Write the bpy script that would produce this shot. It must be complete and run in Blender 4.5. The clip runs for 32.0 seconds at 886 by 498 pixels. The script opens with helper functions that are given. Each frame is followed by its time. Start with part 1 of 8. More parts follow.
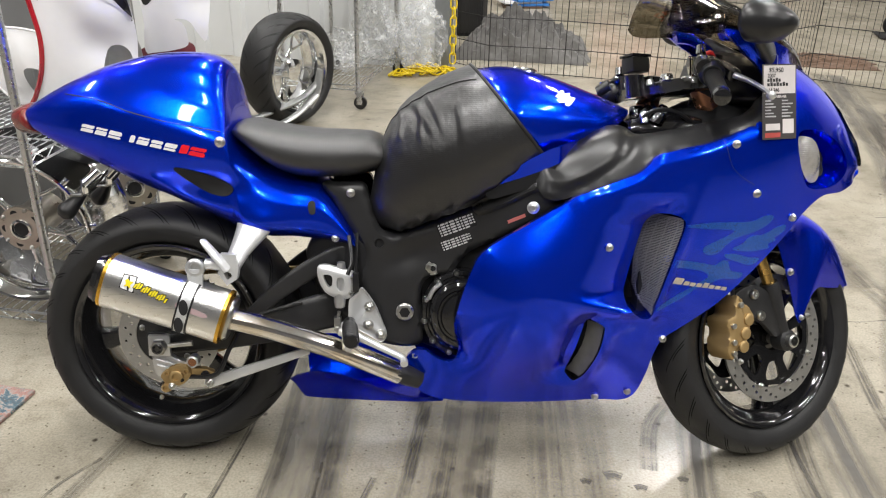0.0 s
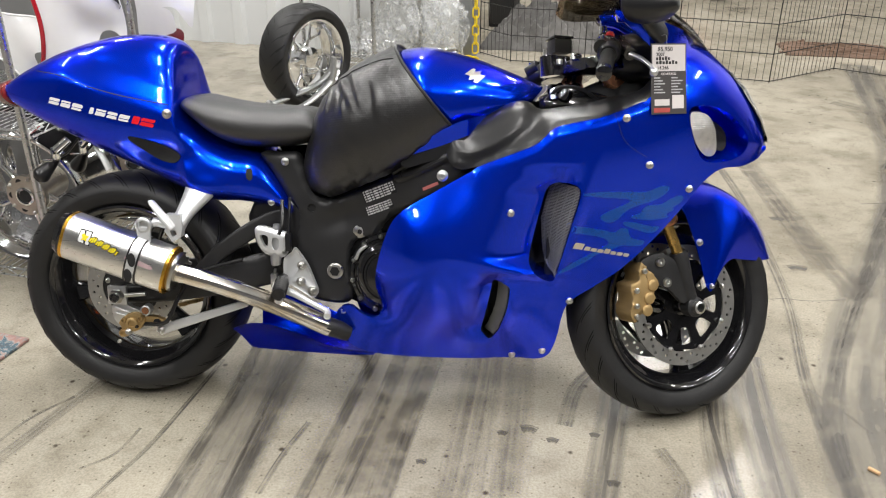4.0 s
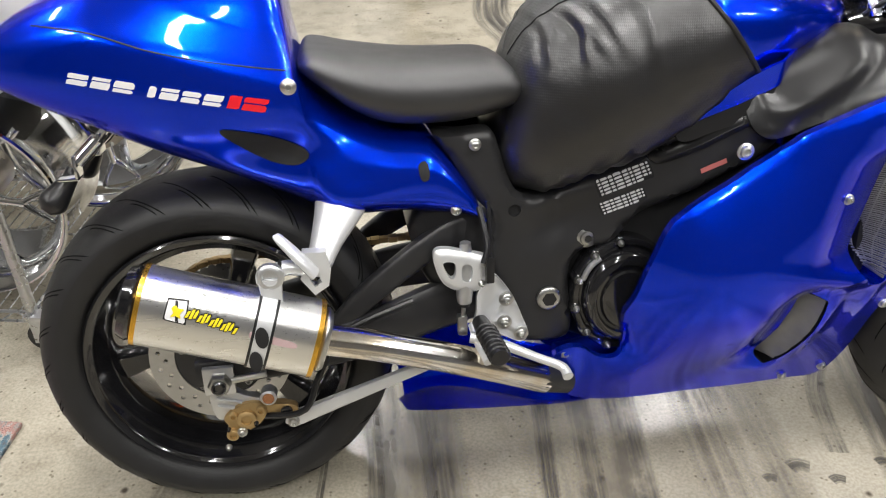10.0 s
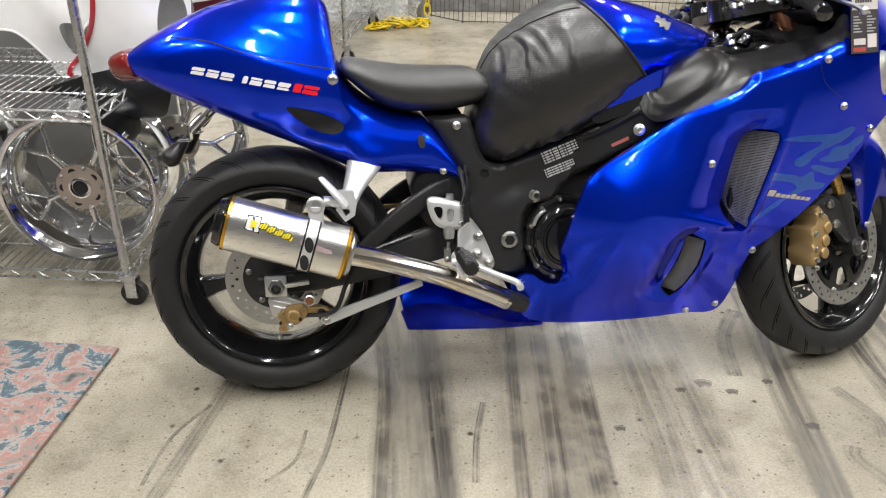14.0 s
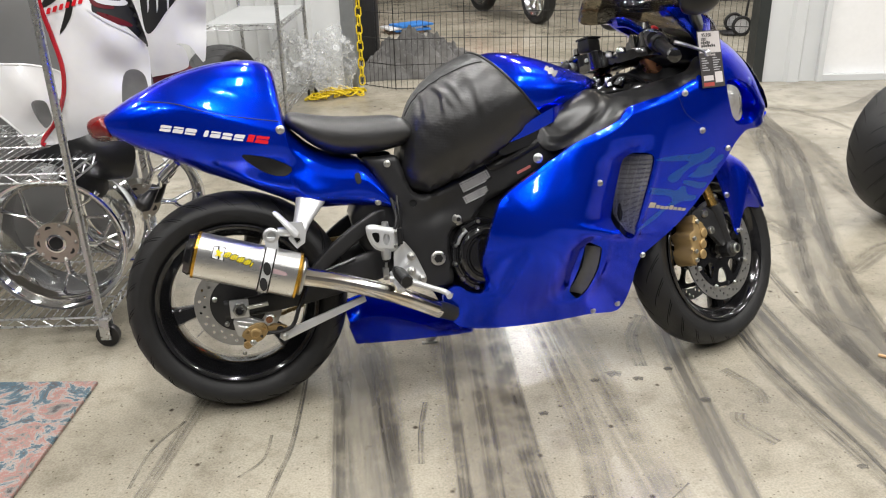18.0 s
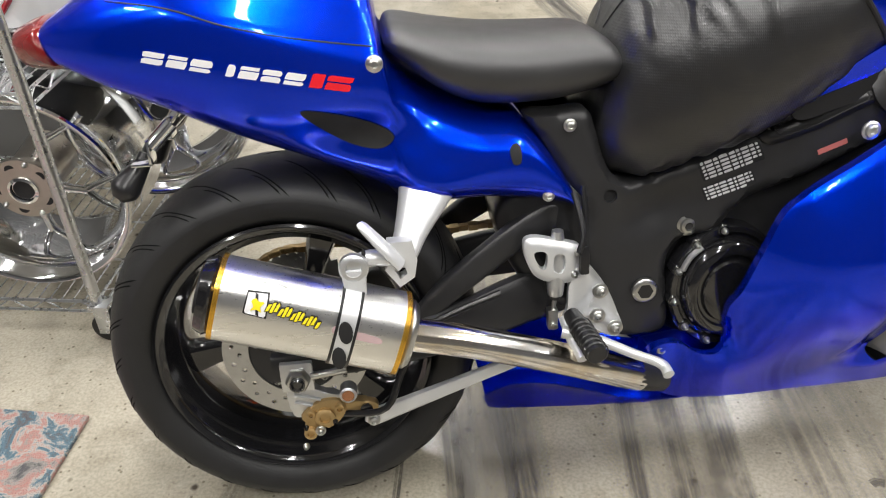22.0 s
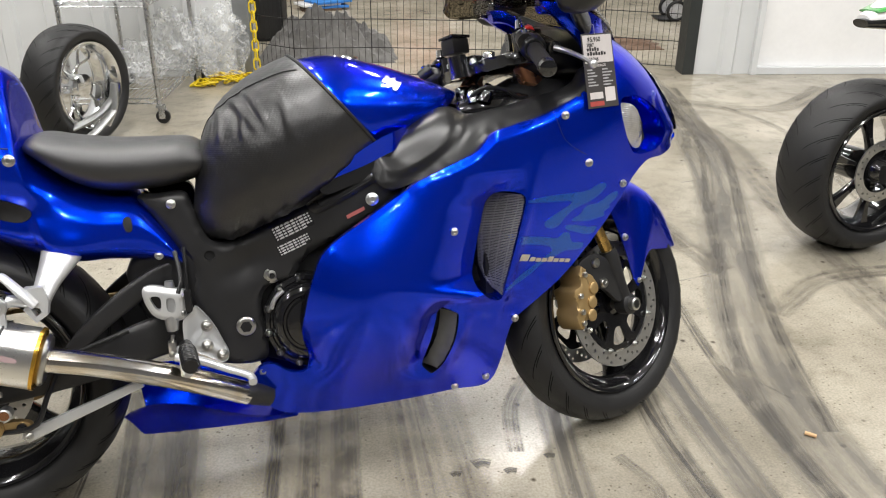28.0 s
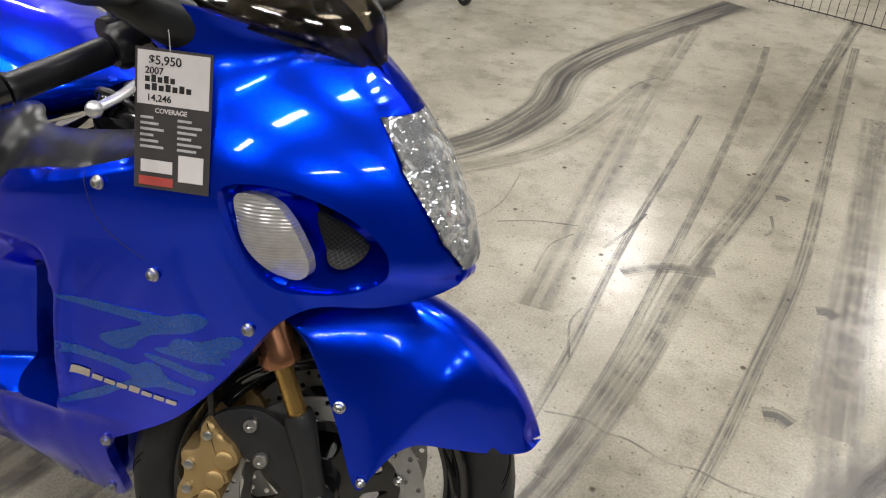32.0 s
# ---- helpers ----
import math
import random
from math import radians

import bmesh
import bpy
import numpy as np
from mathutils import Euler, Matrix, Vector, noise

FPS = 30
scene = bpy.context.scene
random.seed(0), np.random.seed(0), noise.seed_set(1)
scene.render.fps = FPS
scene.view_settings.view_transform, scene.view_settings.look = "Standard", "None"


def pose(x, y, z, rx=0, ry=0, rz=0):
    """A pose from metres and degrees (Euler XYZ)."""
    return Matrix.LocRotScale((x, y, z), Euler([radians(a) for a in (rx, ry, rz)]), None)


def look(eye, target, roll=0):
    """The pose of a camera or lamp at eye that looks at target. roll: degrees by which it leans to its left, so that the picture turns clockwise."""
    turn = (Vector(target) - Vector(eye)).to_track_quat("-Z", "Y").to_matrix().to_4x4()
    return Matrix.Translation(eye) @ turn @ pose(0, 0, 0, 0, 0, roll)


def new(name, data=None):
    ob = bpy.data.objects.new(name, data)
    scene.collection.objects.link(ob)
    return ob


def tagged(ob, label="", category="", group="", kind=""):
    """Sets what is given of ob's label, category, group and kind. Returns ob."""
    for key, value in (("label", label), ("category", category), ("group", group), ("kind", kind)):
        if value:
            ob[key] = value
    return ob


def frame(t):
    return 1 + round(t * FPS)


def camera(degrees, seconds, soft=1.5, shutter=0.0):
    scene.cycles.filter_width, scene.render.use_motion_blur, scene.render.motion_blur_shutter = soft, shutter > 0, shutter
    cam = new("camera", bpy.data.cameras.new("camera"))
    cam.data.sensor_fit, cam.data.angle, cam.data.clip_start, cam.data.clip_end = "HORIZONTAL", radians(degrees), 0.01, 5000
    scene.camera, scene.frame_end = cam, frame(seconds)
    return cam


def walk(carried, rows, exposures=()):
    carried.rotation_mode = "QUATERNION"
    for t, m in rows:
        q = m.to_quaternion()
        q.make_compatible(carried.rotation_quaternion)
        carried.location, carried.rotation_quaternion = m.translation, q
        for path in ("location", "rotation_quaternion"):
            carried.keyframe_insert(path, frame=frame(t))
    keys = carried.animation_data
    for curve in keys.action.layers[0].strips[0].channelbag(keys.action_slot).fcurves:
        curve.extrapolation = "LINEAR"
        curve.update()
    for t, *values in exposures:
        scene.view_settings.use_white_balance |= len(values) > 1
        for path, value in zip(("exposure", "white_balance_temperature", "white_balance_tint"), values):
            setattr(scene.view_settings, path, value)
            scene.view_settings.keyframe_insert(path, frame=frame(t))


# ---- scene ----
cam = camera(56.8, 32.0, soft=1.1)
PATH = [
    (0, (0.659, -1.679, 1.365), (0.684, 0.125, 0.503), 1.3),
    (0.5, (0.659, -1.508, 1.365), (0.667, 0.288, 0.484), 1.2),
    (1, (0.698, -1.452, 1.361), (0.705, 0.33, 0.451), 0.8),
    (1.5, (0.828, -1.53, 1.366), (0.805, 0.249, 0.452), 1.9),
    (2, (0.968, -1.627, 1.371), (0.796, 0.142, 0.454), 1.8),
    (2.5, (0.995, -1.72, 1.396), (0.772, 0.049, 0.489), 0.7),
    (3, (1.01, -1.829, 1.409), (0.823, -0.054, 0.507), 0.0),
    (3.5, (1.023, -1.894, 1.396), (0.871, -0.106, 0.511), -0.3),
    (5.5, (1.022, -1.641, 1.355), (0.874, 0.154, 0.484), 0.8),
    (6, (0.901, -1.644, 1.369), (0.777, 0.141, 0.476), -1.1),
    (6.5, (0.769, -1.687, 1.358), (0.679, 0.096, 0.456), -1.6),
    (7, (0.703, -1.644, 1.347), (0.566, 0.129, 0.431), -2.0),
    (7.5, (0.636, -1.498, 1.329), (0.47, 0.258, 0.384), -2.8),
    (8, (0.569, -1.383, 1.323), (0.443, 0.353, 0.338), -2.9),
    (8.5, (0.437, -1.296, 1.321), (0.488, 0.433, 0.317), -2.9),
    (9, (0.302, -1.239, 1.323), (0.5, 0.469, 0.302), -2.9),
    (9.5, (0.254, -1.195, 1.307), (0.502, 0.491, 0.261), -0.9),
    (10, (0.265, -1.083, 1.281), (0.488, 0.54, 0.133), 0.3),
    (10.5, (0.293, -0.926, 1.241), (0.465, 0.624, -0.011), 0.6),
    (11, (0.311, -0.86, 1.237), (0.453, 0.65, -0.066), -0.1),
    (11.5, (0.302, -0.932, 1.256), (0.433, 0.609, -0.012), -0.8),
    (12, (0.239, -1.115, 1.281), (0.434, 0.497, 0.112), -0.7),
    (12.5, (0.208, -1.289, 1.305), (0.456, 0.369, 0.215), -0.8),
    (13, (0.252, -1.448, 1.307), (0.489, 0.244, 0.267), 1.2),
    (13.5, (0.278, -1.602, 1.321), (0.462, 0.112, 0.307), 2.1),
    (14, (0.236, -1.743, 1.314), (0.437, 0.011, 0.374), 0.5),
    (14.5, (0.18, -1.907, 1.333), (0.554, -0.156, 0.441), -0.6),
    (16.5, (0.326, -2.285, 1.334), (0.66, -0.494, 0.509), -0.8),
    (17, (0.316, -2.291, 1.331), (0.623, -0.489, 0.517), -1.0),
    (17.5, (0.286, -2.213, 1.334), (0.59, -0.412, 0.52), -1.0),
    (18, (0.225, -2.109, 1.346), (0.557, -0.301, 0.557), -1.5),
    (18.5, (0.187, -2.028, 1.338), (0.541, -0.21, 0.583), -1.5),
    (19, (0.238, -1.889, 1.329), (0.555, -0.059, 0.586), -0.8),
    (19.5, (0.305, -1.748, 1.317), (0.551, 0.087, 0.561), -0.2),
    (20, (0.277, -1.652, 1.304), (0.449, 0.163, 0.481), -0.7),
    (20.5, (0.197, -1.516, 1.307), (0.351, 0.284, 0.447), -2.2),
    (21, (0.132, -1.371, 1.29), (0.297, 0.381, 0.339), -2.2),
    (21.5, (0.159, -1.16, 1.256), (0.308, 0.518, 0.177), -1.8),
    (22, (0.197, -1.003, 1.236), (0.323, 0.611, 0.062), -1.7),
    (22.5, (0.206, -0.977, 1.238), (0.313, 0.604, 0.017), -2.0),
    (23, (0.172, -1.077, 1.251), (0.278, 0.548, 0.09), -1.7),
    (23.5, (0.105, -1.301, 1.271), (0.283, 0.42, 0.267), -1.8),
    (24, (0.1, -1.463, 1.297), (0.378, 0.304, 0.403), -1.8),
    (24.5, (0.159, -1.652, 1.306), (0.456, 0.135, 0.457), -1.3),
    (26.5, (0.303, -2.1, 1.328), (0.686, -0.287, 0.577), -0.7),
    (27, (0.397, -2.007, 1.349), (0.755, -0.22, 0.525), -0.7),
    (27.5, (0.478, -1.805, 1.331), (0.906, -0.039, 0.495), -0.3),
    (28, (0.626, -1.607, 1.307), (1.076, 0.15, 0.463), 0.4),
    (28.5, (0.792, -1.409, 1.305), (1.176, 0.353, 0.44), 2.6),
    (29, (0.891, -1.21, 1.277), (1.202, 0.559, 0.397), 2.3),
    (29.5, (0.991, -0.992, 1.302), (1.295, 0.767, 0.399), 1.0),
    (30, (1.113, -0.884, 1.288), (1.341, 0.848, 0.314), -0.7),
    (30.5, (1.391, -0.81, 1.293), (1.388, 0.898, 0.252), 0.2),
    (31, (1.573, -0.761, 1.302), (1.372, 0.903, 0.212), 1.1),
    (31.5, (1.767, -0.654, 1.316), (1.308, 0.934, 0.19), 2.3),
    (32, (2.025, -0.589, 1.32), (1.272, 0.879, 0.189), 1.6),
]
walk(cam, [(t, look(eye, target, roll)) for t, eye, target, roll in PATH], [(0, -0.03), (3, 0.0), (5.5, -0.08), (8, -0.1), (9, 0.0), (10, 0.06), (11, 0.2), (12, 0.14), (13, 0.06), (14, 0.0), (17, -0.06), (19, -0.08), (21, -0.03), (22, 0.08), (23, 0.1), (24, 0.05), (26, 0.0), (28, -0.08), (29.5, -0.12), (31, -0.48), (32, -0.52)])

# ---- world and light ----
world = bpy.data.worlds.new("world")
scene.world = world
world.use_nodes = True
world.node_tree.nodes["Background"].inputs[0].default_value = (0.9, 0.93, 1.0, 1)
world.node_tree.nodes["Background"].inputs[1].default_value = 0.05


def ceiling_lamp(x, y, z, sx, sy, watts):
    """An area lamp just under a ceiling fixture."""
    data = bpy.data.lights.new("ceiling_lamp", "AREA")
    data.shape, data.size, data.size_y, data.energy, data.color = "RECTANGLE", sx, sy, watts, (1.0, 0.98, 0.955)
    ob = new("ceiling_lamp", data)
    ob.matrix_world = pose(x, y, z)
    return ob


LAMP_SPOTS = [(lx, ly) for ly in (-3.2, -0.9, 1.6, 4.2, 7.2) for lx in (-2.6, 0.3, 3.0, 6.0)]
for lx, ly in LAMP_SPOTS:
    ceiling_lamp(lx, ly, 4.02, 0.18, 1.15, {-3.2: 72, -0.9: 70, 1.6: 72, 4.2: 74, 7.2: 90}[ly])


# ---- materials ----
def nodes_of(name):
    m = bpy.data.materials.new(name)
    m.use_nodes = True
    nt = m.node_tree
    return m, nt, nt.nodes["Principled BSDF"]


def mat(name, color, rough=0.5, metal=0.0, coat=0.0, var=0.12, scale=30.0, bump=0.0, bump_scale=200.0, spec=0.5, rvar=0.1, coat_rough=0.04):
    """A surface with colour mottling at two scales, uneven gloss and fine relief."""
    m, nt, b = nodes_of(name)
    n, l = nt.nodes, nt.links
    co = n.new("ShaderNodeTexCoord")
    big, small = n.new("ShaderNodeTexNoise"), n.new("ShaderNodeTexNoise")
    big.inputs["Scale"].default_value, small.inputs["Scale"].default_value = scale * 0.2, scale
    big.inputs["Detail"].default_value, small.inputs["Detail"].default_value = 3, 6
    l.new(co.outputs["Object"], big.inputs["Vector"]), l.new(co.outputs["Object"], small.inputs["Vector"])
    mix = n.new("ShaderNodeMath"); mix.operation = "ADD"
    l.new(big.outputs["Fac"], mix.inputs[0]), l.new(small.outputs["Fac"], mix.inputs[1])
    ramp = n.new("ShaderNodeMapRange")
    ramp.inputs[1].default_value, ramp.inputs[2].default_value = 0.6, 1.4
    ramp.inputs[3].default_value, ramp.inputs[4].default_value = 1 - var, 1 + var
    l.new(mix.outputs[0], ramp.inputs[0])
    sc = n.new("ShaderNodeVectorMath"); sc.operation = "SCALE"
    sc.inputs[0].default_value = color
    l.new(ramp.outputs[0], sc.inputs["Scale"]), l.new(sc.outputs[0], b.inputs["Base Color"])
    rr = n.new("ShaderNodeMapRange")
    rr.inputs[1].default_value, rr.inputs[2].default_value = 0.3, 0.7
    rr.inputs[3].default_value, rr.inputs[4].default_value = max(0.02, rough * (1 - rvar)), min(1, rough * (1 + rvar))
    l.new(small.outputs["Fac"], rr.inputs[0]), l.new(rr.outputs[0], b.inputs["Roughness"])
    b.inputs["Metallic"].default_value = metal
    b.inputs["Coat Weight"].default_value, b.inputs["Coat Roughness"].default_value = coat, coat_rough
    b.inputs["Specular IOR Level"].default_value = spec
    if bump:
        t = n.new("ShaderNodeTexNoise")
        t.inputs["Scale"].default_value, t.inputs["Detail"].default_value = bump_scale, 5
        l.new(co.outputs["Object"], t.inputs["Vector"])
        bp = n.new("ShaderNodeBump")
        bp.inputs["Strength"].default_value, bp.inputs["Distance"].default_value = bump, 0.002
        l.new(t.outputs["Fac"], bp.inputs["Height"]), l.new(bp.outputs[0], b.inputs["Normal"])
    return m


BLUE = mat("candy_blue_paint", (0.0, 0.033, 0.72), 0.24, 0.86, 1.0, var=0.05, scale=900, rvar=0.1, coat_rough=0.012, spec=0.1)
for m_ in (BLUE,):
    p_ = m_.node_tree.nodes["Principled BSDF"]
    p_.inputs["Coat IOR"].default_value = 1.32
    p_.inputs["Specular Tint"].default_value = (0.02, 0.1, 1.0, 1)
BLUE_DARK = mat("blue_paint_dark", (0.001, 0.02, 0.4), 0.35, 0.9, 0.6, var=0.08, scale=60)
DECAL_BLUE = mat("teal_decal", (0.0, 0.088, 0.53), 0.28, 0.8, 0.6, var=0.06, scale=400, coat_rough=0.025)
BLACK_PLASTIC = mat("black_satin_plastic", (0.011, 0.011, 0.012), 0.31, var=0.07, rvar=0.03, spec=0.45, bump=0.05, bump_scale=900)
BLACK_FRAME = mat("black_frame_paint", (0.019, 0.019, 0.02), 0.37, 0.0, var=0.15, spec=0.42, bump=0.15, bump_scale=700)
BLACK_GLOSS = mat("gloss_black_paint", (0.008, 0.008, 0.009), 0.12, coat=0.8, var=0.1)
VINYL = mat("black_seat_vinyl", (0.016, 0.016, 0.017), 0.4, var=0.12, spec=0.85, bump=0.2, bump_scale=1400)
RUBBER = mat("tyre_rubber", (0.013, 0.013, 0.0135), 0.5, var=0.3, scale=40, spec=0.4, bump=0.25, bump_scale=500)
# rubber darkened to near black: the shade inside the tread grooves, as colour
GROOVE_SHADE = mat("tyre_groove_shade", (0.004, 0.004, 0.004), 0.8, var=0.1, spec=0.1)
DARK = mat("dark_void_plastic", (0.006, 0.006, 0.007), 0.7, var=0.1)
CHROME = mat("polished_chrome", (0.78, 0.79, 0.8), 0.08, 1.0, var=0.04, rvar=0.3)
DARK_CHROME = mat("dark_polished_metal", (0.16, 0.16, 0.165), 0.14, 1.0, var=0.15)
ALLOY = mat("cast_alloy", (0.62, 0.63, 0.64), 0.34, 0.9, var=0.08, bump=0.2, bump_scale=600)
SILVER = mat("silver_painted_alloy", (0.68, 0.69, 0.7), 0.34, 0.55, var=0.05, bump=0.1, bump_scale=900)
STEEL = mat("zinc_steel", (0.52, 0.52, 0.5), 0.3, 1.0, var=0.1)
GOLD = mat("gold_anodised", (0.42, 0.29, 0.13), 0.45, 0.7, var=0.1)
GOLD_ROD = mat("gold_fork_rod", (0.6, 0.38, 0.12), 0.25, 0.9, var=0.08)
GOLD_TRIM = mat("gold_band", (0.75, 0.42, 0.06), 0.25, 0.9, var=0.1)
COPPER = mat("copper_fork_tube", (0.42, 0.2, 0.11), 0.28, 0.9, var=0.12)
DISC = mat("brake_disc_steel", (0.5, 0.5, 0.49), 0.34, 0.9, var=0.1, scale=80)
RED_LENS = mat("dark_red_lens", (0.16, 0.005, 0.005), 0.12, coat=0.6, var=0.15, scale=60)
WHITE_PAINT = mat("white_gloss_paint", (0.93, 0.93, 0.93), 0.18, coat=0.7, var=0.03)
WHITE_STICKER = mat("white_decal", (0.75, 0.75, 0.76), 0.3, coat=0.5, var=0.03)
RED_STICKER = mat("red_decal", (0.7, 0.01, 0.02), 0.3, coat=0.5, var=0.04)
RED_PAINT = mat("red_paint", (0.45, 0.008, 0.02), 0.25, coat=0.6, var=0.05)
MAROON = mat("maroon_paint", (0.12, 0.006, 0.012), 0.3, coat=0.5, var=0.1)
YELLOW_STICKER = mat("yellow_decal", (0.8, 0.66, 0.02), 0.35, var=0.05)
YELLOW_PLASTIC = mat("yellow_plastic", (0.75, 0.55, 0.01), 0.4, var=0.08)
GRILLE = mat("grey_radiator_fins", (0.27, 0.27, 0.265), 0.42, 0.3, var=0.2)
DUCT_GREY = mat("pale_duct_metal", (0.34, 0.34, 0.33), 0.42, 0.5, var=0.15, scale=40)
SCRIPT = mat("champagne_script", (0.55, 0.5, 0.42), 0.3, 0.4, var=0.05)
INK = mat("black_ink", (0.01, 0.01, 0.01), 0.5, var=0.1)
PALE_PRINT = mat("pale_print", (0.55, 0.55, 0.56), 0.45, var=0.2, scale=300)
GREY_STICKER = mat("grey_print", (0.42, 0.42, 0.43), 0.5, var=0.2, scale=300)
SIGNAL_LENS = mat("clear_signal_lens", (0.47, 0.46, 0.45), 0.16, 0.5, 1.0, var=0.25, scale=60)
_n, _l, _b = SIGNAL_LENS.node_tree.nodes, SIGNAL_LENS.node_tree.links, SIGNAL_LENS.node_tree.nodes["Principled BSDF"]
_w = _n.new("ShaderNodeTexWave"); _w.bands_direction = "Z"; _w.inputs["Scale"].default_value = 75
_c = _n.new("ShaderNodeTexCoord"); _l.new(_c.outputs["Object"], _w.inputs["Vector"])
_p = _n.new("ShaderNodeBump"); _p.inputs["Strength"].default_value, _p.inputs["Distance"].default_value = 0.35, 0.0015
_l.new(_w.outputs["Fac"], _p.inputs["Height"]), _l.new(_p.outputs[0], _b.inputs["Normal"])


def faceted():
    """Silvered reflector pressed into many small facets, its dark and bright reflections painted into the colour."""
    m, nt, b = nodes_of("faceted_lamp_bowl")
    n, l = nt.nodes, nt.links
    co = n.new("ShaderNodeTexCoord")
    v = n.new("ShaderNodeTexVoronoi"); v.inputs["Scale"].default_value = 55; v.feature = "F1"
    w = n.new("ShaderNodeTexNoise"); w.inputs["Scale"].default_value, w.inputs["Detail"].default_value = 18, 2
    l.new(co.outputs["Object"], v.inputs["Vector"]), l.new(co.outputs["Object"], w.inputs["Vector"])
    # near-black to bright blotches stand in for what the facets mirror
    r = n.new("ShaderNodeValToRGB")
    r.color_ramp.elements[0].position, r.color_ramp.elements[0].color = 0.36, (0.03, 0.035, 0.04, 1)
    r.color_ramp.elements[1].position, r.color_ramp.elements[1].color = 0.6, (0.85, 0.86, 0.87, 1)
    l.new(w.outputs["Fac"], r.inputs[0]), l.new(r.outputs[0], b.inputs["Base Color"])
    bp = n.new("ShaderNodeBump"); bp.inputs["Strength"].default_value, bp.inputs["Distance"].default_value = 1.0, 0.012
    l.new(v.outputs["Distance"], bp.inputs["Height"]), l.new(bp.outputs[0], b.inputs["Normal"])
    b.inputs["Metallic"].default_value, b.inputs["Roughness"].default_value = 1.0, 0.06
    return m


LAMP_SILVER = faceted()
MIRROR_GLASS = mat("mirror_glass", (0.8, 0.82, 0.84), 0.02, 1.0, var=0.01)
RED_SWITCH = mat("red_switch", (0.6, 0.01, 0.01), 0.4, var=0.05)
WIRE = mat("black_wire", (0.015, 0.014, 0.013), 0.5, 0.3, var=0.1)
ZINC = mat("galvanised_wire", (0.55, 0.56, 0.57), 0.28, 0.95, var=0.12, scale=60)
ORANGE = mat("orange_paint", (0.8, 0.11, 0.008), 0.2, coat=0.9, var=0.05)
CLOTH_GREY = mat("grey_blanket_cloth", (0.14, 0.135, 0.13), 0.9, var=0.35, scale=25, bump=0.6, bump_scale=220)
BROWN = mat("brown_mat", (0.12, 0.075, 0.05), 0.9, var=0.3, scale=30, bump=0.5)
GREY_WALL = mat("white_sheet_metal", (0.66, 0.675, 0.68), 0.42, var=0.04, scale=4, bump=0.05, bump_scale=30)
DRYWALL = mat("off_white_wall", (0.3, 0.3, 0.295), 0.7, var=0.04, scale=4, bump=0.1, bump_scale=60)
CEIL = mat("ceiling_paint", (0.4, 0.4, 0.4), 0.8, var=0.05, scale=3)
DARK_STEEL = mat("dark_green_steel", (0.03, 0.034, 0.033), 0.5, 0.2, var=0.15)
GREY_POST = mat("grey_steel_post", (0.2, 0.21, 0.215), 0.5, 0.3, var=0.12)
COPPER_RIM = mat("bronze_wheel_barrel", (0.32, 0.15, 0.08), 0.14, 0.95, var=0.12)
HUB = mat("aged_steel_hub", (0.42, 0.39, 0.34), 0.3, 0.9, var=0.2)
BLUE_BOX = mat("blue_print_card", (0.03, 0.17, 0.5), 0.5, var=0.15)
GREEN_PAINT = mat("green_paint", (0.05, 0.3, 0.06), 0.25, coat=0.8, var=0.05)


def leather():
    """Black grained leather with a fine woven relief."""
    m, nt, b = nodes_of("black_leather_weave")
    n, l = nt.nodes, nt.links
    co = n.new("ShaderNodeTexCoord")
    w1 = n.new("ShaderNodeTexWave"); w1.bands_direction = "Z"; w1.inputs["Scale"].default_value = 78
    w1.inputs["Distortion"].default_value = 0.6; w1.inputs["Detail"].default_value = 1
    w3 = n.new("ShaderNodeTexWave"); w3.bands_direction = "X"; w3.inputs["Scale"].default_value = 120; w3.inputs["Distortion"].default_value = 0.6
    l.new(co.outputs["Object"], w3.inputs["Vector"])
    wv_ = n.new("ShaderNodeMath"); wv_.operation = "MULTIPLY"
    w2 = n.new("ShaderNodeTexNoise"); w2.inputs["Scale"].default_value = 16; w2.inputs["Detail"].default_value = 4
    l.new(co.outputs["Object"], w1.inputs["Vector"]), l.new(co.outputs["Object"], w2.inputs["Vector"])
    b1 = n.new("ShaderNodeBump"); b1.inputs["Strength"].default_value, b1.inputs["Distance"].default_value = 0.26, 0.0006
    l.new(w1.outputs["Fac"], wv_.inputs[0]), l.new(w3.outputs["Fac"], wv_.inputs[1]), l.new(wv_.outputs[0], b1.inputs["Height"])
    b2 = n.new("ShaderNodeBump"); b2.inputs["Strength"].default_value, b2.inputs["Distance"].default_value = 0.35, 0.01
    l.new(w2.outputs["Fac"], b2.inputs["Height"]), l.new(b1.outputs[0], b2.inputs["Normal"]), l.new(b2.outputs[0], b.inputs["Normal"])
    rr = n.new("ShaderNodeMapRange"); rr.inputs[3].default_value, rr.inputs[4].default_value = 0.3, 0.42
    l.new(w2.outputs["Fac"], rr.inputs[0]), l.new(rr.outputs[0], b.inputs["Roughness"])
    b.inputs["Specular IOR Level"].default_value = 0.85
    cr = n.new("ShaderNodeValToRGB")
    cr.color_ramp.elements[0].color, cr.color_ramp.elements[1].color = (0.004, 0.004, 0.0045, 1), (0.009, 0.009, 0.010, 1)
    l.new(w2.outputs["Fac"], cr.inputs[0]), l.new(cr.outputs[0], b.inputs["Base Color"])
    return m


LEATHER = leather()


